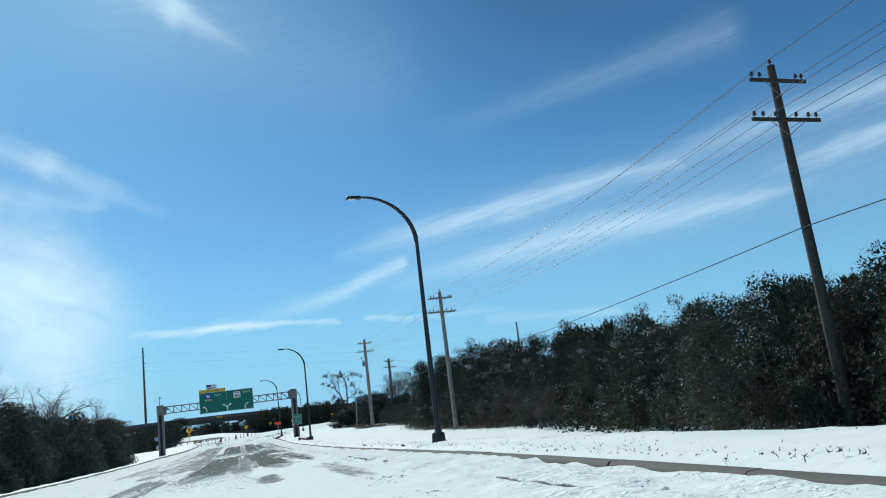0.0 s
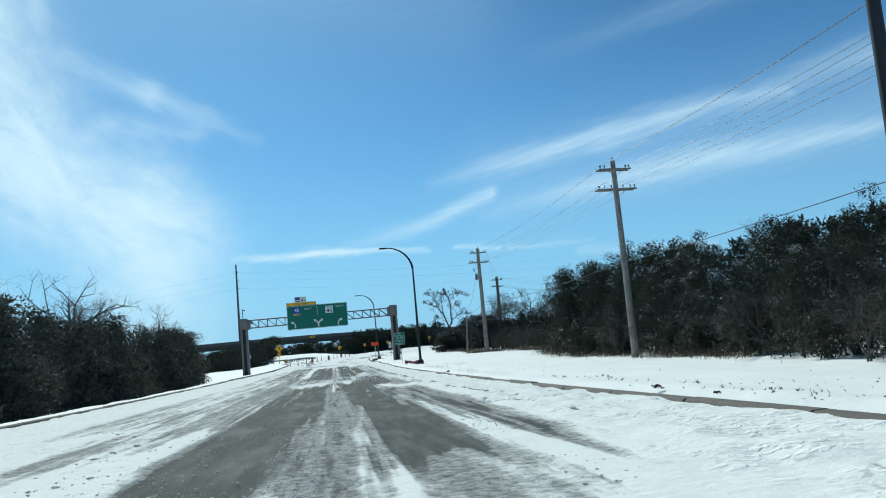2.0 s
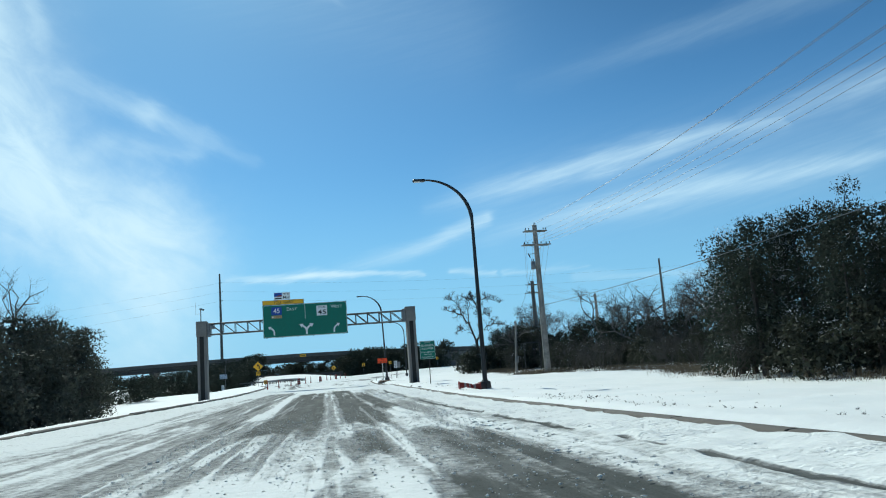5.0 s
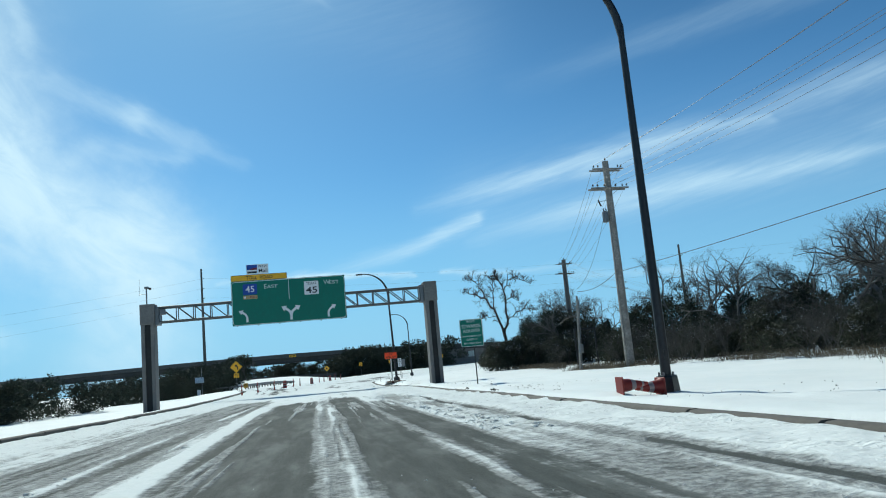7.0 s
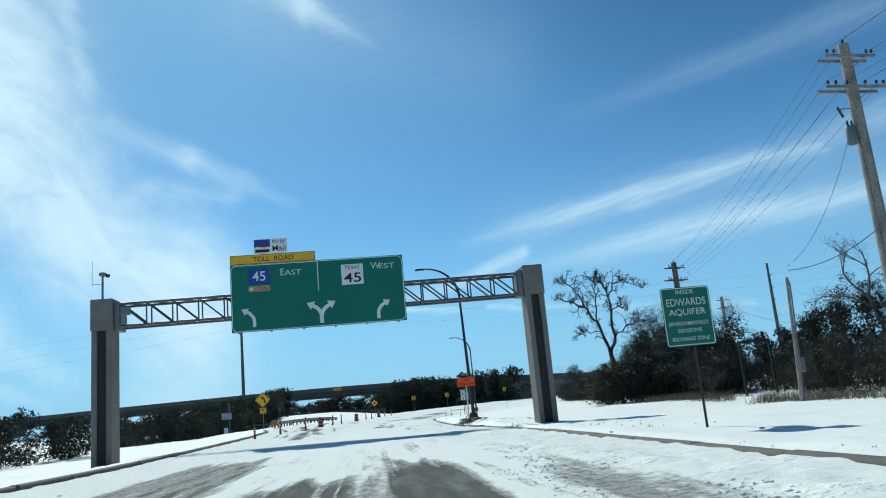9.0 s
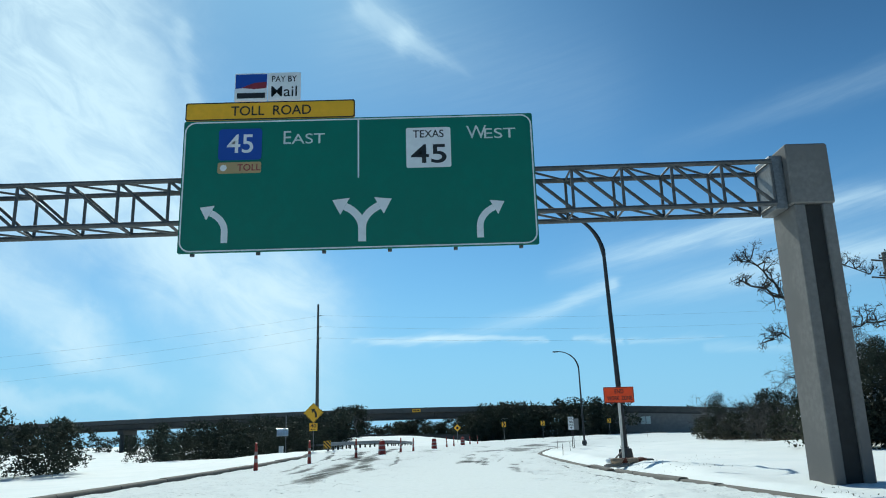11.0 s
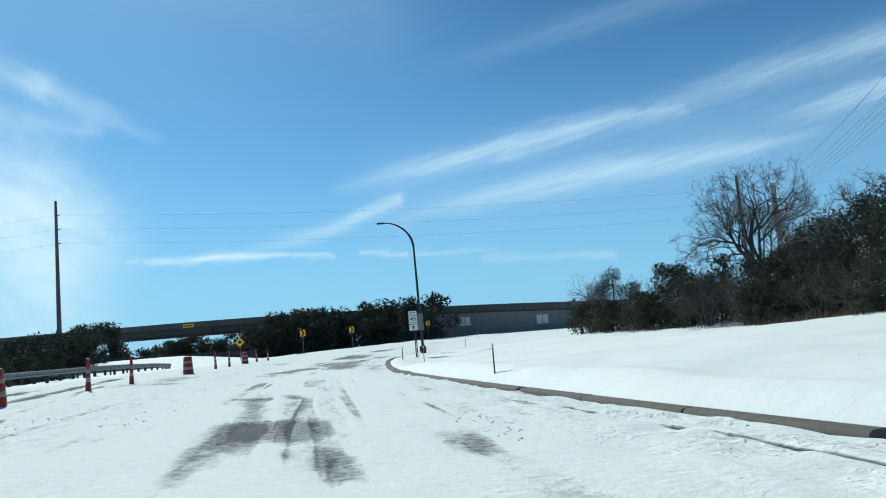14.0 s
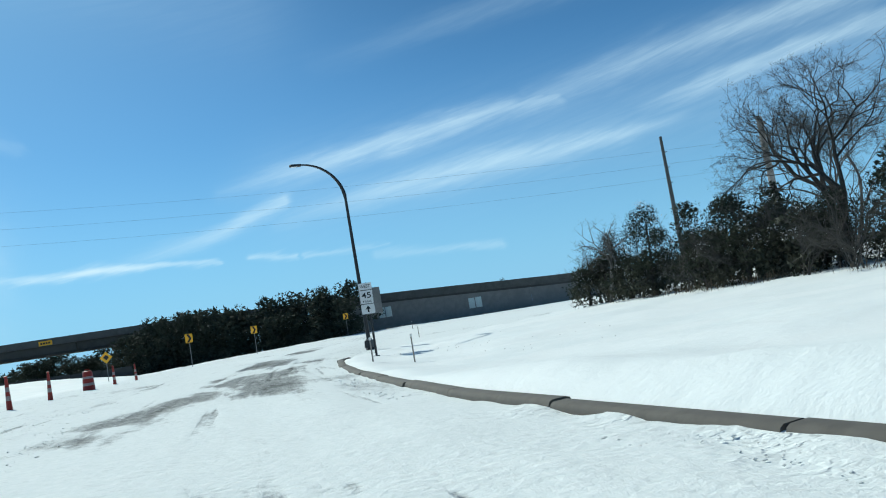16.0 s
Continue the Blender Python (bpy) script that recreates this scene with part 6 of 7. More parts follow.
def frame_rim(w, h, r, t, cx, cz, y):
    o, i, g = rounded(w, h, r, 4, cx, cz), rounded(w - 2 * t, h - 2 * t, max(0.01, r - t), 4, cx, cz), G()
    for k in range(len(o)):
        k2 = (k + 1) % len(o)
        g.plate([o[k], o[k2], i[k2], i[k]], y, y + 0.003)
    return g


def make_aquifer_sign():
    x, y = 9.26, 119.15
    s = thing("information_sign", pose(x, y, 0, 0, 0, -4), "green information sign with white writing on a single post", "road sign")
    post(s, 0.08, 0.04, -1.35, 2.45, 0.034, TARRED)
    part("panel", G().plate(rounded(1.27, 1.5, 0.07, 4, 0, 1.84), -0.012, 0.0), GREEN, s)
    part("border", frame_rim(1.24, 1.47, 0.06, 0.02, 0, 1.84, -0.016), WHITE, s)
    for text, h, z, w in (("INSIDE", 0.11, 2.47, 0.46), ("EDWARDS", 0.19, 2.21, 1.02), ("AQUIFER", 0.19, 1.94, 0.96), ("ENVIRONMENTALLY", 0.095, 1.66, 1.04), ("SENSITIVE", 0.095, 1.48, 0.62), ("RECHARGE ZONE", 0.095, 1.27, 0.96)):
        lettering(text, h, 0, z, -0.017, LEGEND, s, bold=0.004, width=w)


def sack(rnd, w, d, h, mat, parent, at, turn, name="sandbag"):
    """A slumped, knotted sack."""
    g, n, m = G(), 14, 7
    verts, faces = [], []
    for j in range(m):
        t = j / (m - 1)
        for k in range(n):
            a = 2 * math.pi * k / n
            q = math.sin(math.pi * min(1, 0.12 + t * 0.88)) ** 0.5
            bump = 1 + 0.13 * math.sin(3 * a + 5 * t + rnd.random()) + 0.08 * rnd.uniform(-1, 1)
            verts.append((w * q * bump * math.cos(a), d * q * bump * math.sin(a), h * (1 - (1 - t) ** 1.5) * (1 + 0.1 * rnd.uniform(-1, 1))))
    faces = [(j * n + k, j * n + (k + 1) % n, (j + 1) * n + (k + 1) % n, (j + 1) * n + k) for j in range(m - 1) for k in range(n)] + [tuple(range((m - 1) * n, m * n))]
    g.add(verts, faces)
    return part(name, g, mat, parent, smooth=True, at=pose(*at, 0, 0, turn))


def make_end_sign():
    rnd = random.Random(8)
    x, y = 8.19, 153.4
    z = -1.12
    s = thing("work_zone_sign", pose(x, y, 0, 0, 0, 3), "orange work zone sign on a pale wooden post", "road sign")
    part("panel", G().plate(rounded(1.24, 0.63, 0.03, 3, 0, 1.56), -0.03, -0.015), ORANGE, s)
    part("border", frame_rim(1.22, 0.61, 0.03, 0.018, 0, 1.56, -0.034), BLACK, s)
    lettering("END", 0.165, 0.02, 1.70, -0.035, BLACK, s, bold=0.012, width=0.36)
    lettering("WORK  ZONE", 0.165, 0.02, 1.43, -0.035, BLACK, s, bold=0.012, width=1.02)
    part("post", G().box((-0.045, -0.012, z - 0.05), (0.045, 0.078, 1.6), 0.006), PALEWOOD, s, "weathered pale wooden post")
    part("brace", G().tube([(0, 0.1, -0.62), (-0.22, 0.85, z + 0.08)], 0.04, 4), WOOD, s)
    part("skid", G().box((-0.75, -0.1, z - 0.12), (0.75, -0.015, z + 0.02), 0.01), WOOD, s)
    part("skid", G().box((-0.3, 0.82, z - 0.06), (-0.2, 0.95, z + 0.08), 0.01), WOOD, s)
    for k, (dx, dy, turn, mat) in enumerate(((-0.32, -0.12, 20, SANDBAG), (0.05, 0.12, 95, RUST), (0.32, -0.08, -10, SANDBAG), (0.66, -0.02, 40, RUST), (-0.5, 0.1, 60, TUFT))):
        bag = thing("sandbag", pose(x + dx, y + dy, z + 0.03, 0, 0, turn), "slumped tan sandbag over the sign's skid" if mat is SANDBAG else "crumpled rust-red sandbag over the sign's skid" if mat is RUST else "pale torn sandbag beside the sign", "sandbag", "sandbags on the sign's foot")
        sack(rnd, 0.28, 0.19, 0.2, mat, bag, (0, 0, 0), 0, "sack")
        part("knot", G().tube([(0.24, 0, 0.1), (0.32, 0.02, 0.13), (0.38, 0.0, 0.1)], [0.03, 0.05, 0.02], 6), mat, bag)
    # broken slabs along the kerb's line and round the sign's foot, swept clear of snow
    for px, py, turn, box, up, label in (
        (7.9, 157.0, -2.5, ((-0.15, -3.0), (0.15, 1.8)), 0.14, "long broken kerb slab of dark concrete"),
        (8.45, 156.1, 6.0, ((-0.4, -0.3), (0.3, 0.5)), 0.05, "flat broken slab of dark concrete"),
        (8.9, 154.4, -4.0, ((-0.8, -0.3), (0.7, 0.3)), 0.05, "low dark slab under the sandbags"),
    ):
        zs = ground_z(7.2 if px < 8.2 else 8.15 if px < 8.6 else px, py)
        slab = thing("concrete_slab", pose(px, py, zs, 0, 1.2 * (px < 8.2), turn), label, "concrete slab", "broken slabs by the lamp")
        (ax, ay), (bx, by) = box
        rim = [(ax, ay + 0.06), (ax * 0.7, ay), (bx * 0.6, ay + 0.05), (bx, ay + 0.12), (bx * 0.96, (ay + by) / 2), (bx, by - 0.08), (bx * 0.4, by), (ax * 0.5, by - 0.04), (ax, by - 0.1), (ax * 1.03, (ay + by) / 2)]
        g, m = G(), len(rim)
        g.add([(x, y, -0.25) for x, y in rim] + [(x, y, up - 0.02) for x, y in rim] + [(x * 0.93, y * 0.985, up) for x, y in rim], [tuple(range(m - 1, -1, -1)), tuple(range(2 * m, 3 * m))] + [(r * m + j, r * m + (j + 1) % m, (r + 1) * m + (j + 1) % m, (r + 1) * m + j) for r in (0, 1) for j in range(m)])
        part("slab", g, CONCRETE, slab)


def curve_arrow(side, s, cx, cz):
    """A bent arrow as on a curve warning sign."""
    g = G()
    w, mid = 0.085 * s, []
    mid = [(0.22, -0.42), (0.22, -0.15)] + [(0.22 - 0.36 * (1 - math.cos(radians(a))), -0.15 + 0.36 * math.sin(radians(a))) for a in (15, 30, 45, 60)]
    pts = [(cx - side * -px * s if side > 0 else cx + px * s, cz + pz * s) for px, pz in mid]
    a_, b_ = [], []
    for k, (px, pz) in enumerate(pts):
        qx, qz = pts[min(k + 1, len(pts) - 1)]
        rx, rz = pts[max(k - 1, 0)]
        ln = math.hypot(qx - rx, qz - rz)
        nx, nz = -(qz - rz) / ln * w, (qx - rx) / ln * w
        a_.append((px + nx, pz + nz))
        b_.append((px - nx, pz - nz))
    for k in range(len(pts) - 1):
        g.plate([b_[k], b_[k + 1], a_[k + 1], a_[k]], -0.02, -0.015)
    (ex, ez), (fx, fz) = pts[-1], pts[-2]
    ln = math.hypot(ex - fx, ez - fz)
    dx, dz = (ex - fx) / ln, (ez - fz) / ln
    g.plate([(ex + dz * 0.23 * s, ez - dx * 0.23 * s), (ex + dx * 0.3 * s, ez + dz * 0.3 * s), (ex - dz * 0.23 * s, ez + dx * 0.23 * s)], -0.021, -0.014)
    return g


def diamond(g, d, cz, y0, y1):
    return g.plate([(d / 2, cz), (0, cz + d / 2), (-d / 2, cz), (0, cz - d / 2)], y0, y1)


def make_warning_signs():
    x, y = -9.97, 188.95
    z = ground_z(x, y)
    s = thing("curve_sign", pose(x, y, 0, 0, 0, 3), "yellow diamond curve warning sign with a speed plate", "road sign")
    post(s, 0, 0.04, z - 0.3, 2.9, 0.035)
    diamond_panel = part("panel", diamond(G(), 1.70, 2.46, -0.012, 0.0), YELLOW, s)
    rim = G()
    for k in range(4):
        a, b = [(1.62 / 2 * math.cos(math.pi / 2 * j), 2.46 + 1.62 / 2 * math.sin(math.pi / 2 * j)) for j in (k, k + 1)]
        c, d = [(1.56 / 2 * math.cos(math.pi / 2 * j), 2.46 + 1.56 / 2 * math.sin(math.pi / 2 * j)) for j in (k + 1, k)]
        rim.plate([a, b, c, d], -0.016, -0.013)
    part("border", rim, BLACK, s)
    part("arrow", curve_arrow(-1, 0.95, 0.0, 2.46), BLACK, s)
    plate = part("speed_plate", G().plate(rounded(0.72, 0.68, 0.05, 4, 0, 1.27), -0.012, 0.0), YELLOW, s)
    part("border", frame_rim(0.70, 0.66, 0.04, 0.018, 0, 1.27, -0.016), BLACK, plate)
    lettering("40", 0.30, 0, 1.37, -0.017, BLACK, plate, bold=0.015, width=0.5)
    lettering("M.P.H.", 0.11, 0, 1.06, -0.017, BLACK, plate, bold=0.01, width=0.4)
    far = thing("warning_sign", pose(3.9, 265.0, 0), "small yellow diamond warning sign beyond the work zone", "road sign")
    zf = ground_z(3.9, 265.0)
    post(far, 0, 0.04, zf - 0.3, 1.9, 0.035)
    part("panel", diamond(G(), 1.29, 1.7, -0.012, 0.0), YELLOW, far)
    part("border", diamond(G(), 0.6, 1.7, -0.016, -0.013), BLACK, far)
    first = None
    for cx, cy, turn in ((10.85, 245.0, -8), (18.3, 255.0, -12), (33.3, 271.7, -20)):
        zg = ground_z(cx, cy)
        m = pose(cx, cy, zg, 0, 0, turn)
        if first:
            copy_thing(first, m)
            continue
        first = thing("chevron_sign", m, "yellow sign with a black chevron on a thin post", "road sign", "chevrons round the bend")
        post(first, 0, 0.04, -0.3, 2.9, 0.03)
        part("panel", G().plate(rounded(0.64, 0.78, 0.04, 3, 0, 2.62), -0.012, 0.0), YELLOW, first)
        part("chevron", G().plate([(-0.2, 2.98), (0.0, 2.98), (0.22, 2.62), (0.0, 2.26), (-0.2, 2.26), (0.02, 2.62)], -0.018, -0.013), BLACK, first)


def make_route_signs():
    x, y = 14.95, 206.0
    z = ground_z(x, y)
    s = thing("route_sign", pose(x, y, 0, 0, 0, -8), "white west route marker with an up arrow on a post", "road sign")
    post(s, 0.05, 0.04, z - 0.3, 1.75, 0.04, DARK)
    top = part("direction_plate", G().plate(rounded(0.60, 0.30, 0.03, 3, 0, 1.72), -0.012, 0.0), WHITE, s)
    lettering("WEST", 0.15, 0, 1.72, -0.013, BLACK, top, bold=0.012, width=0.46)
    mid = part("shield", G().plate(rounded(0.62, 0.62, 0.03, 3, 0, 1.24), -0.012, 0.0), WHITE, s)
    part("border", frame_rim(0.61, 0.61, 0.03, 0.015, 0, 1.24, -0.016), BLACK, mid)
    lettering("45", 0.26, 0, 1.32, -0.017, BLACK, mid, bold=0.015, width=0.42)
    lettering("TEXAS", 0.10, 0, 1.04, -0.017, BLACK, mid, bold=0.01, width=0.4)
    low = part("arrow_plate", G().plate(rounded(0.60, 0.42, 0.03, 3, 0, 0.70), -0.012, 0.0), WHITE, s)
    part("arrow", G().plate([(-0.035, 0.56), (0.035, 0.56), (0.035, 0.70), (0.12, 0.70), (0, 0.86), (-0.12, 0.70), (-0.035, 0.70)], -0.018, -0.013), BLACK, low)
    part("foot_plate", G().box((-0.09, -0.06, z - 0.06), (0.19, 0.14, z + 0.04), 0.01), STEEL, s)
    back = thing("blank_sign", pose(15.55, 206.9, 0, 0, 0, 6), "back of a plain grey metal road sign", "road sign")
    zb = ground_z(15.55, 206.9)
    post(back, -0.25, -0.03, zb - 0.3, 1.5, 0.035, DARK)
    part("panel", G().plate(rounded(0.80, 1.2, 0.04, 3, 0.0, 1.08), 0.01, 0.02), STEEL, back)
    part("foot_plate", G().box((-0.36, -0.1, zb - 0.06), (-0.14, 0.08, zb + 0.04), 0.01), STEEL, back)


def make_solar():
    x, y = -19.8, 226.4
    z = ground_z(x, y)
    s = thing("solar_unit", pose(x, y, 0), "solar panel and cabinet on a pale steel mast", "solar panel")
    part("mast", G().tube([(0, 0, z - 0.3), (0, 0, 3.5)], 0.055, 8), STEEL, s, smooth=True)
    panel = part("panel", G().box((-0.85, -0.03, -0.62), (0.65, 0.03, 0.62), 0.01), PANEL, s, "tilted solar panel with reflected sky in its colour", at=pose(-0.3, -0.25, 1.35, -38, 0, 12))
    for k in range(5):
        part("cell_bar", G().box((-0.83 + 0.365 * k, -0.036, -0.6), (-0.80 + 0.365 * k, -0.031, 0.6)), WHITE, panel)
    part("arm", G().tube([(0, 0, 1.2), (-0.3, -0.22, 1.35)], 0.04, 6), STEEL, s)
    part("cabinet", G().box((-0.85, -0.3, z + 0.15), (-0.3, 0.15, z + 1.25), 0.03), WHITE, s, "pale metal cabinet")
    part("cabinet_stand", G().box((-0.72, -0.15, z - 0.2), (-0.43, 0.0, z + 0.148), 0.01), STEEL, s)


def make_drums():
    first = None
    for x, y in ((-2.85, 172.6), (0.3, 192.6), (3.35, 210.6)):
        m = pose(x, y, ground_z(x, y) - 0.03)
        if first:
            copy_thing(first, m)
            continue
        first = thing("traffic_drum", m, "orange plastic traffic drum with pale bands", "traffic drum", "drums along the closed lane")
        levels = [(0.25, 0.06), (0.238, 0.30), (0.23, 0.42), (0.215, 0.60), (0.208, 0.70), (0.19, 0.88)]
        for k in range(len(levels) - 1):
            (r0, z0), (r1, z1) = levels[k], levels[k + 1]
            part("band" if k % 2 else "ring", G().lathe([(r0, z0), (r0, z0 + 0.012), (r1 + 0.004, z1 - 0.012), (r1 - 0.006, z1)], 18), SHEET if k % 2 else DRUM, first, smooth=True)
        part("lid", G().lathe([(0.19, 0.88), (0.18, 0.92), (0.11, 0.94), (0.09, 0.93)], 18), DRUM, first, smooth=True)
        part("handle", G().tube([(-0.1, 0, 0.93), (-0.09, 0, 1.0), (0.09, 0, 1.0), (0.1, 0, 0.93)], 0.02, 6), DRUM, first, smooth=True)
        part("foot_ring", G().lathe([(0.33, 0.0), (0.33, 0.03), (0.29, 0.06), (0.245, 0.07)], 18), RUBBER, first, smooth=True)
    first = None
    rnd = random.Random(3)
    for x, y in ((-6.05, 152.1), (-5.0, 157.8), (-3.75, 165.6), (-2.0, 179.2), (-1.25, 183.6), (1.48, 199.8), (2.25, 204.4), (4.4, 216.8), (5.6, 223.0)):
        m = pose(x, y, ground_z(x, y) - 0.02, rnd.uniform(-2, 2), rnd.uniform(-2, 2), rnd.uniform(0, 90))
        if first:
            copy_thing(first, m)
            continue
        first = thing("traffic_cone", m, "tall slim orange traffic cone with pale bands", "traffic cone", "cones along the closed lane")
        part("foot", G().box((-0.15, -0.15, -0.03), (0.15, 0.15, 0.04), 0.03), RUBBER, first)
        levels = [(0.088, 0.04), (0.074, 0.34), (0.068, 0.48), (0.062, 0.60), (0.056, 0.74), (0.046, 0.96)]
        for k in range(len(levels) - 1):
            (r0, z0), (r1, z1) = levels[k], levels[k + 1]
            part("band" if k % 2 else "cone_body", G().lathe([(r0, z0), (r1, z1)], 12), SHEET if k % 2 else DRUM, first, smooth=True)
        part("grip", G().lathe([(0.05, 0.96), (0.035, 0.98), (0.035, 1.02), (0.052, 1.03), (0.052, 1.06), (0.02, 1.075)], 10), DRUM, first, smooth=True)


RAIL = ((-8.9, 189.5), (-8.6, 194.0), (-7.9, 201.0), (-6.6, 209.0), (-5.2, 217.0), (-3.9, 225.0), (-3.1, 231.0), (-3.4, 235.0), (-5.2, 238.5), (-9.0, 241.5), (-16.0, 245.0), (-26.0, 249.0))


def make_guardrail():
    rail = thing("guardrail", pose(0, 0, 0), "galvanised steel guardrail with a turned end", "guardrail")
    pts = [Vector((x, y, 0)) for x, y in RAIL]
    prof = ((0.0, 0.0), (0.05, 0.04), (0.05, 0.09), (0.0, 0.13), (0.0, 0.19), (0.05, 0.23), (0.05, 0.28), (0.0, 0.32), (-0.012, 0.32), (0.036, 0.275), (0.036, 0.235), (-0.012, 0.19), (-0.012, 0.13), (0.036, 0.085), (0.036, 0.045), (-0.012, 0.0))
    for a, b in zip(pts, pts[1:]):
        d = (b - a).normalized()
        side = Vector((d.y, -d.x, 0))
        verts = []
        for p in (a, b):
            z = max(ground_z(p.x, p.y), -1.1) + 0.40
            verts += [(p.x + side.x * o, p.y + side.y * o, z + h) for o, h in prof]
        m = len(prof)
        part("beam", G().add(verts, [(j, (j + 1) % m, m + (j + 1) % m, m + j) for j in range(m)] + [tuple(range(m)), tuple(range(2 * m - 1, m - 1, -1))]), STEEL, rail)
        n = max(1, round((b - a).length / 2))
        for k in range(n):
            p = a.lerp(b, (k + 0.5) / n) - side * 0.12
            z = max(ground_z(p.x, p.y), -1.1)
            part("post", G().box((p.x - 0.08, p.y - 0.08, z - 0.6), (p.x + 0.08, p.y + 0.08, z + 0.72), 0.01), TARRED, rail)
    mark = thing("hazard_marker", pose(-8.8, 189.2, ground_z(-8.8, 189.2)), "black and yellow striped hazard marker at the guardrail's end", "hazard marker")
    part("panel", G().plate(rounded(0.62, 0.62, 0.03, 3, 0, 0.55), -0.02, 0.0), YELLOW, mark)
    for c0, c1 in ((-0.50, -0.36), (-0.22, -0.06), (0.06, 0.22), (0.36, 0.50)):
        ends = [(max(-0.29, c - 0.29), c - max(-0.29, c - 0.29)) for c in (c0, c1)] + [(min(0.29, c + 0.29), c - min(0.29, c + 0.29)) for c in (c1, c0)]
        part("stripe", G().plate([(px, 0.55 + pz) for px, pz in ends], -0.026, -0.022), BLACK, mark)
    post(mark, 0, 0.03, -0.3, 0.5, 0.03)


def make_sticks():
    rnd = random.Random(6)
    for x, y, h, r, lx, mat, label in ((8.6, 171.6, 0.74, 0.02, 0.5, TARRED, "dark upright delineator post in the snow"), (13.2, 196.8, 0.9, 0.026, 0.0, WOOD, "brown upright delineator post in the snow"), (12.2, 198.0, 0.85, 0.03, 0.0, WOOD, "brown upright delineator post in the snow"), (24.5, 224.5, 0.85, 0.03, 0.0, WOOD, "brown upright delineator post in the snow"), (9.35, 158.3, 0.62, 0.012, -14.0, TARRED, "thin dark stick leaning in the snow"), (36.0, 255.0, 0.9, 0.03, 0.0, WOOD, "brown upright delineator post in the snow")):
        s = thing("marker_post", pose(x, y, ground_z(x, y), 0, lx, 0), label, "marker post", "marker posts on the verge")
        part("shaft", G().tube([(0, 0, -0.25), (0, 0, h)], [r, r * 0.9], 8), mat, s, smooth=True)
        if r > 0.015:
            part("cap", G().lathe([(r * 1.4, h - 0.09), (r * 1.4, h), (r * 0.6, h + 0.015)], 8), WHITE, s, smooth=True)
    # two knocked-over cones at the lamp's foot
    for x, y, turn, tip in ((7.28, 94.55, 90, 0.0), (8.42, 94.85, -90, 8.0)):
        cone = thing("fallen_cone", pose(x, y, ground_z(x, y) + 0.17, 0, turn, tip), "banded orange traffic cone lying on its side by the lamp", "traffic cone", "cones lying by the lamp")
        part("foot", G().box((-0.20, -0.20, 0.0), (0.20, 0.20, 0.03), 0.012), DRUM, cone)
        part("cone_body", G().lathe([(0.19, 0.03), (0.155, 0.08), (0.13, 0.26)], 16), DRUM, cone, smooth=True)
        part("band", G().lathe([(0.131, 0.26), (0.105, 0.37)], 16), SHEET, cone, smooth=True)
        part("cone_body", G().lathe([(0.104, 0.37), (0.07, 0.52)], 16), DRUM, cone, smooth=True)
        part("band", G().lathe([(0.07, 0.52), (0.055, 0.58)], 16), SHEET, cone, smooth=True)
        part("tip", G().lathe([(0.054, 0.58), (0.035, 0.68), (0.028, 0.69)], 16), DRUM, cone, smooth=True)
    for y in (56.0,):
        x = 0.55
        verts, n = [], 6
        for k in range(n + 1):
            yy = y + 2.6 * k / n
            verts += [(x - 0.06, yy, ground_z(x, yy) + 0.055), (x + 0.06, yy, ground_z(x, yy) + 0.055)]
        tagged(part("lane_mark", G().add(verts, [(2 * k, 2 * k + 1, 2 * k + 3, 2 * k + 2) for k in range(n)]), PAINT), "worn white lane mark on the asphalt", "lane mark", "lane marks", "structure")


def make_leaf_clumps():
    """Dark wads of frozen leaves on and beside the kerb."""
    for k, (x, y, size) in enumerate(((5.62, 26.8, 0.17), (5.62, 33.6, 0.10), (5.75, 28.6, 0.09), (5.66, 35.7, 0.16), (5.85, 59.6, 0.16), (6.3, 106.9, 0.13), (6.35, 102.6, 0.2), (6.55, 118.2, 0.08), (7.6, 104.4, 0.12), (9.6, 117.0, 0.1))):
        rnd = random.Random(200 + k)
        on_kerb = x < float(kerb_right(y)) + 0.3
        z = ground_z(float(kerb_right(y)) - 0.6, y) + 0.14 if on_kerb else ground_z(x, y) + float(drift(x, y))
        size *= 0.6
        wad = thing("leaf_clump", pose(x, y, z, 0, 0, rnd.uniform(0, 180)), "dark wad of dead leaves on the snowy kerb" if on_kerb else "dark wad of dead leaves on the snow", "leaf clump", "leaf wads along the kerb")
        lobes = [(rnd.gauss(0, size * 0.5), rnd.gauss(0, size * 0.35), abs(rnd.gauss(0.2, 0.2)) * size + 0.01) for _ in range(7)]
        part("leaves", quads("leaves", leaf_cloud(lobes, [size * rnd.uniform(0.2, 0.4) for _ in lobes], 420, size * 0.2, rnd, 0.5, 0.0), LITTER), LITTER, wad)


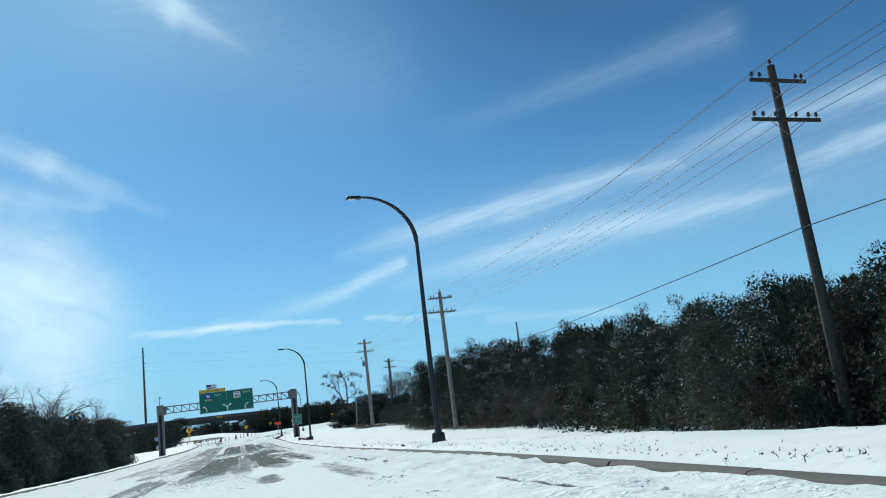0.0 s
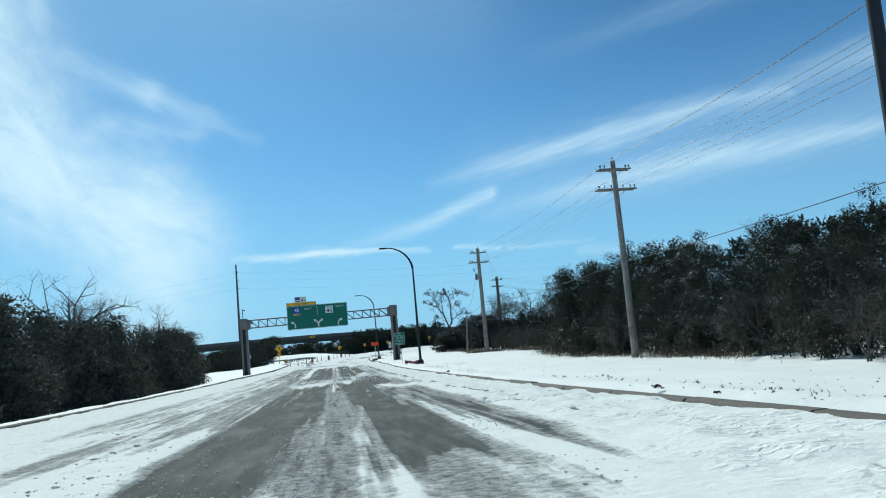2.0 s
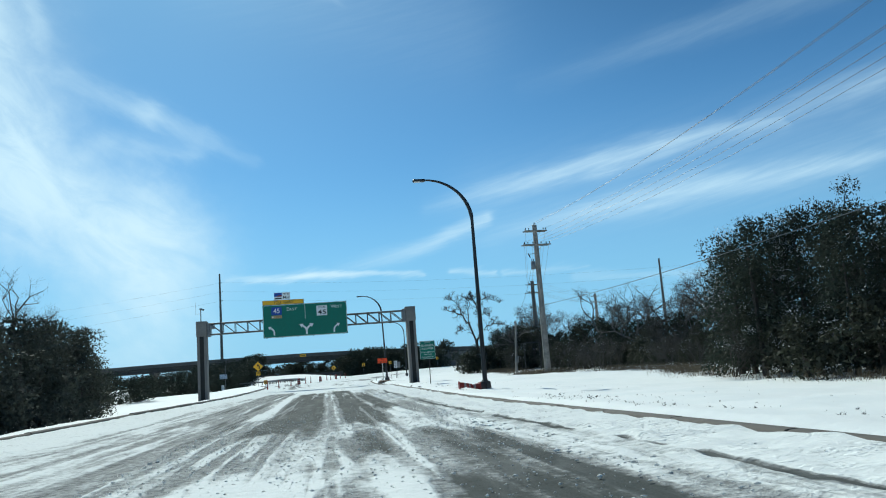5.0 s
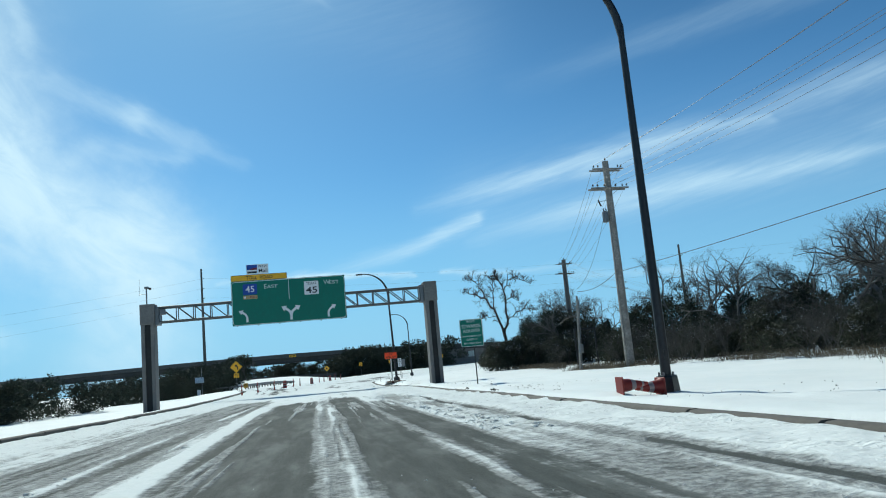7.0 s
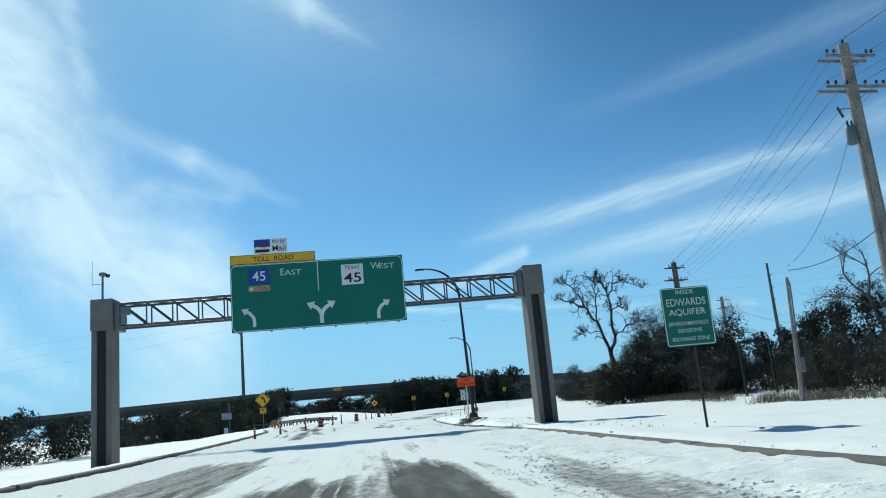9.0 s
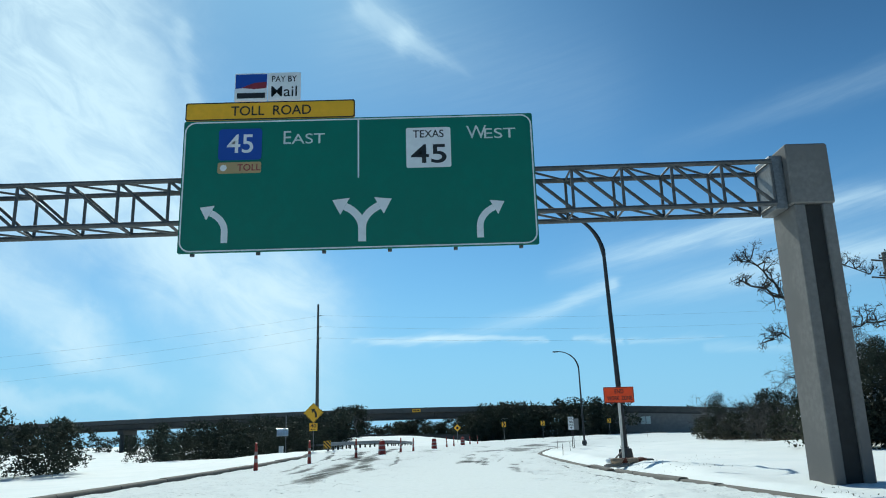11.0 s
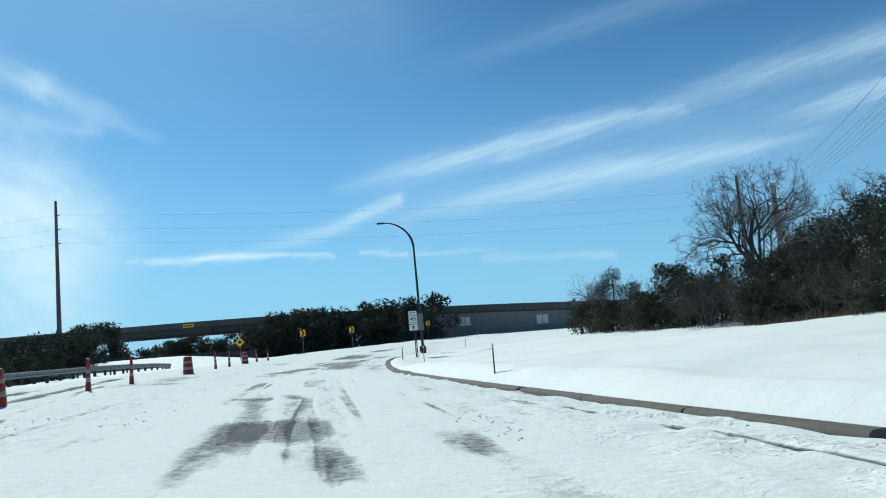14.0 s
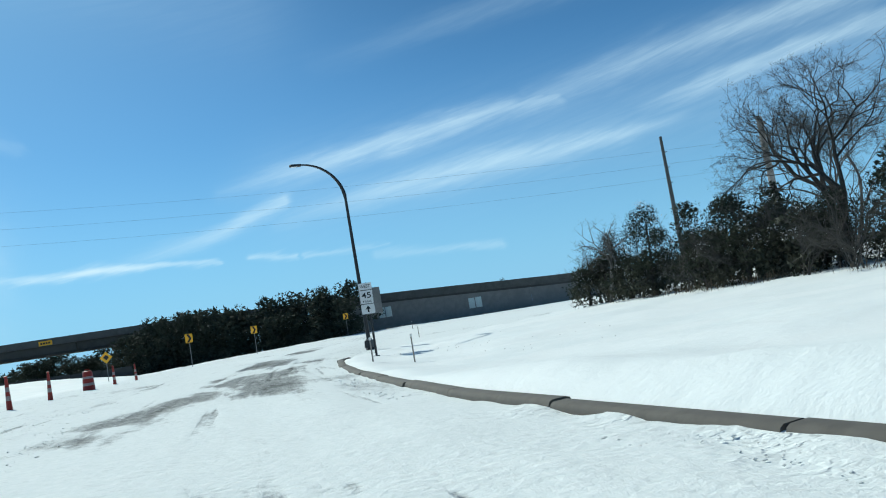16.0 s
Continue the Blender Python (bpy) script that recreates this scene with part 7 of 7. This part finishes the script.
def make_litter():
    """Weed tips and dead leaves on the verge, dry grass at the wood's foot."""
    gen = np.random.default_rng(5)
    n = 5200
    y = gen.uniform(4, 205, n)
    x = kerb_right(y) + 0.4 + gen.gamma(1.4, 1.6, n)
    keep = fractal(x * 0.3, y * 0.12, 61, 3) > 0.22
    x, y = x[keep], y[keep]
    z = land(x, y) + drift(x, y)
    c = np.stack([x, y, z], 1)
    rnd = random.Random(14)
    v = sprigs(c, int(len(c) * 1.6), 0.042, 0.015, rnd, 0.25, 2)
    # taller weed tufts in a loose line behind the kerb
    y = gen.uniform(6, 130, 420)
    x = kerb_right(y) + 1.7 + 0.012 * (y - 40) + gen.normal(0, 0.45, 420)
    keep = fractal(x * 0.2, y * 0.15, 64, 3) > -0.05
    tufts = np.stack([x, y, land(x, y) + drift(x, y)], 1)[keep]
    v = np.concatenate([v, sprigs(tufts, len(tufts) * 9, 0.06, 0.011, rnd, 0.25, 2)])
    up = np.array((0, 0, 1.0))
    tagged(part("leaf_litter", quads("leaf_litter", v, LITTER), LITTER), "dead leaves and weed tips scattered over the snow", "leaf litter", kind="stuff")
    n = 34000
    t = gen.random(n) ** 0.8
    path = np.array(((13.5, 5.0), (17.3, 24.0), (18.6, 40.0), (20.6, 58.0), (21.0, 75.0), (22.5, 101.0), (26.0, 110.0), (24.5, 120.0), (21.0, 128.0), (22.0, 138.0), (22.0, 150.0), (22.5, 158.0), (25.0, 168.0), (28.0, 178.0), (29.5, 205.0)))
    seg = np.linspace(0, 1, len(path))
    x = np.interp(t, seg, path[:, 0]) + gen.normal(0, 0.7, n) + np.abs(gen.normal(0, 1.6, n)) * (t > 0.35)
    y = np.interp(t, seg, path[:, 1]) + gen.normal(0, 0.7, n)
    keep = fractal(x * 0.25, y * 0.18, 71, 3) > -0.15
    x, y = x[keep], y[keep]
    c = np.stack([x, y, land(x, y) - 0.03], 1)
    h = gen.uniform(0.15, 0.55, len(c))[:, None]
    lean = gen.normal(0, 0.3, c.shape) * np.array((1, 1, 0)) + up
    w = gen.normal(size=c.shape) * np.array((1, 1, 0))
    w /= np.linalg.norm(w, axis=1)[:, None]
    v = np.stack([c - w * 0.009, c + w * 0.009, c + lean * h + w * 0.003, c + lean * h - w * 0.003], 1).reshape(-1, 3)
    tagged(part("dry_grass", quads("dry_grass", v, STRAW, 4), STRAW), "dry brown grass at the foot of the woods", "grass", kind="stuff")


make_overpass()
make_lamp_posts()
make_power_poles()
make_service_poles()
make_transmission()
make_gantry()
make_woods()
make_aquifer_sign()
make_end_sign()
make_warning_signs()
make_route_signs()
make_solar()
make_drums()
make_guardrail()
make_sticks()
make_litter()
make_leaf_clumps()
make_kerbs()
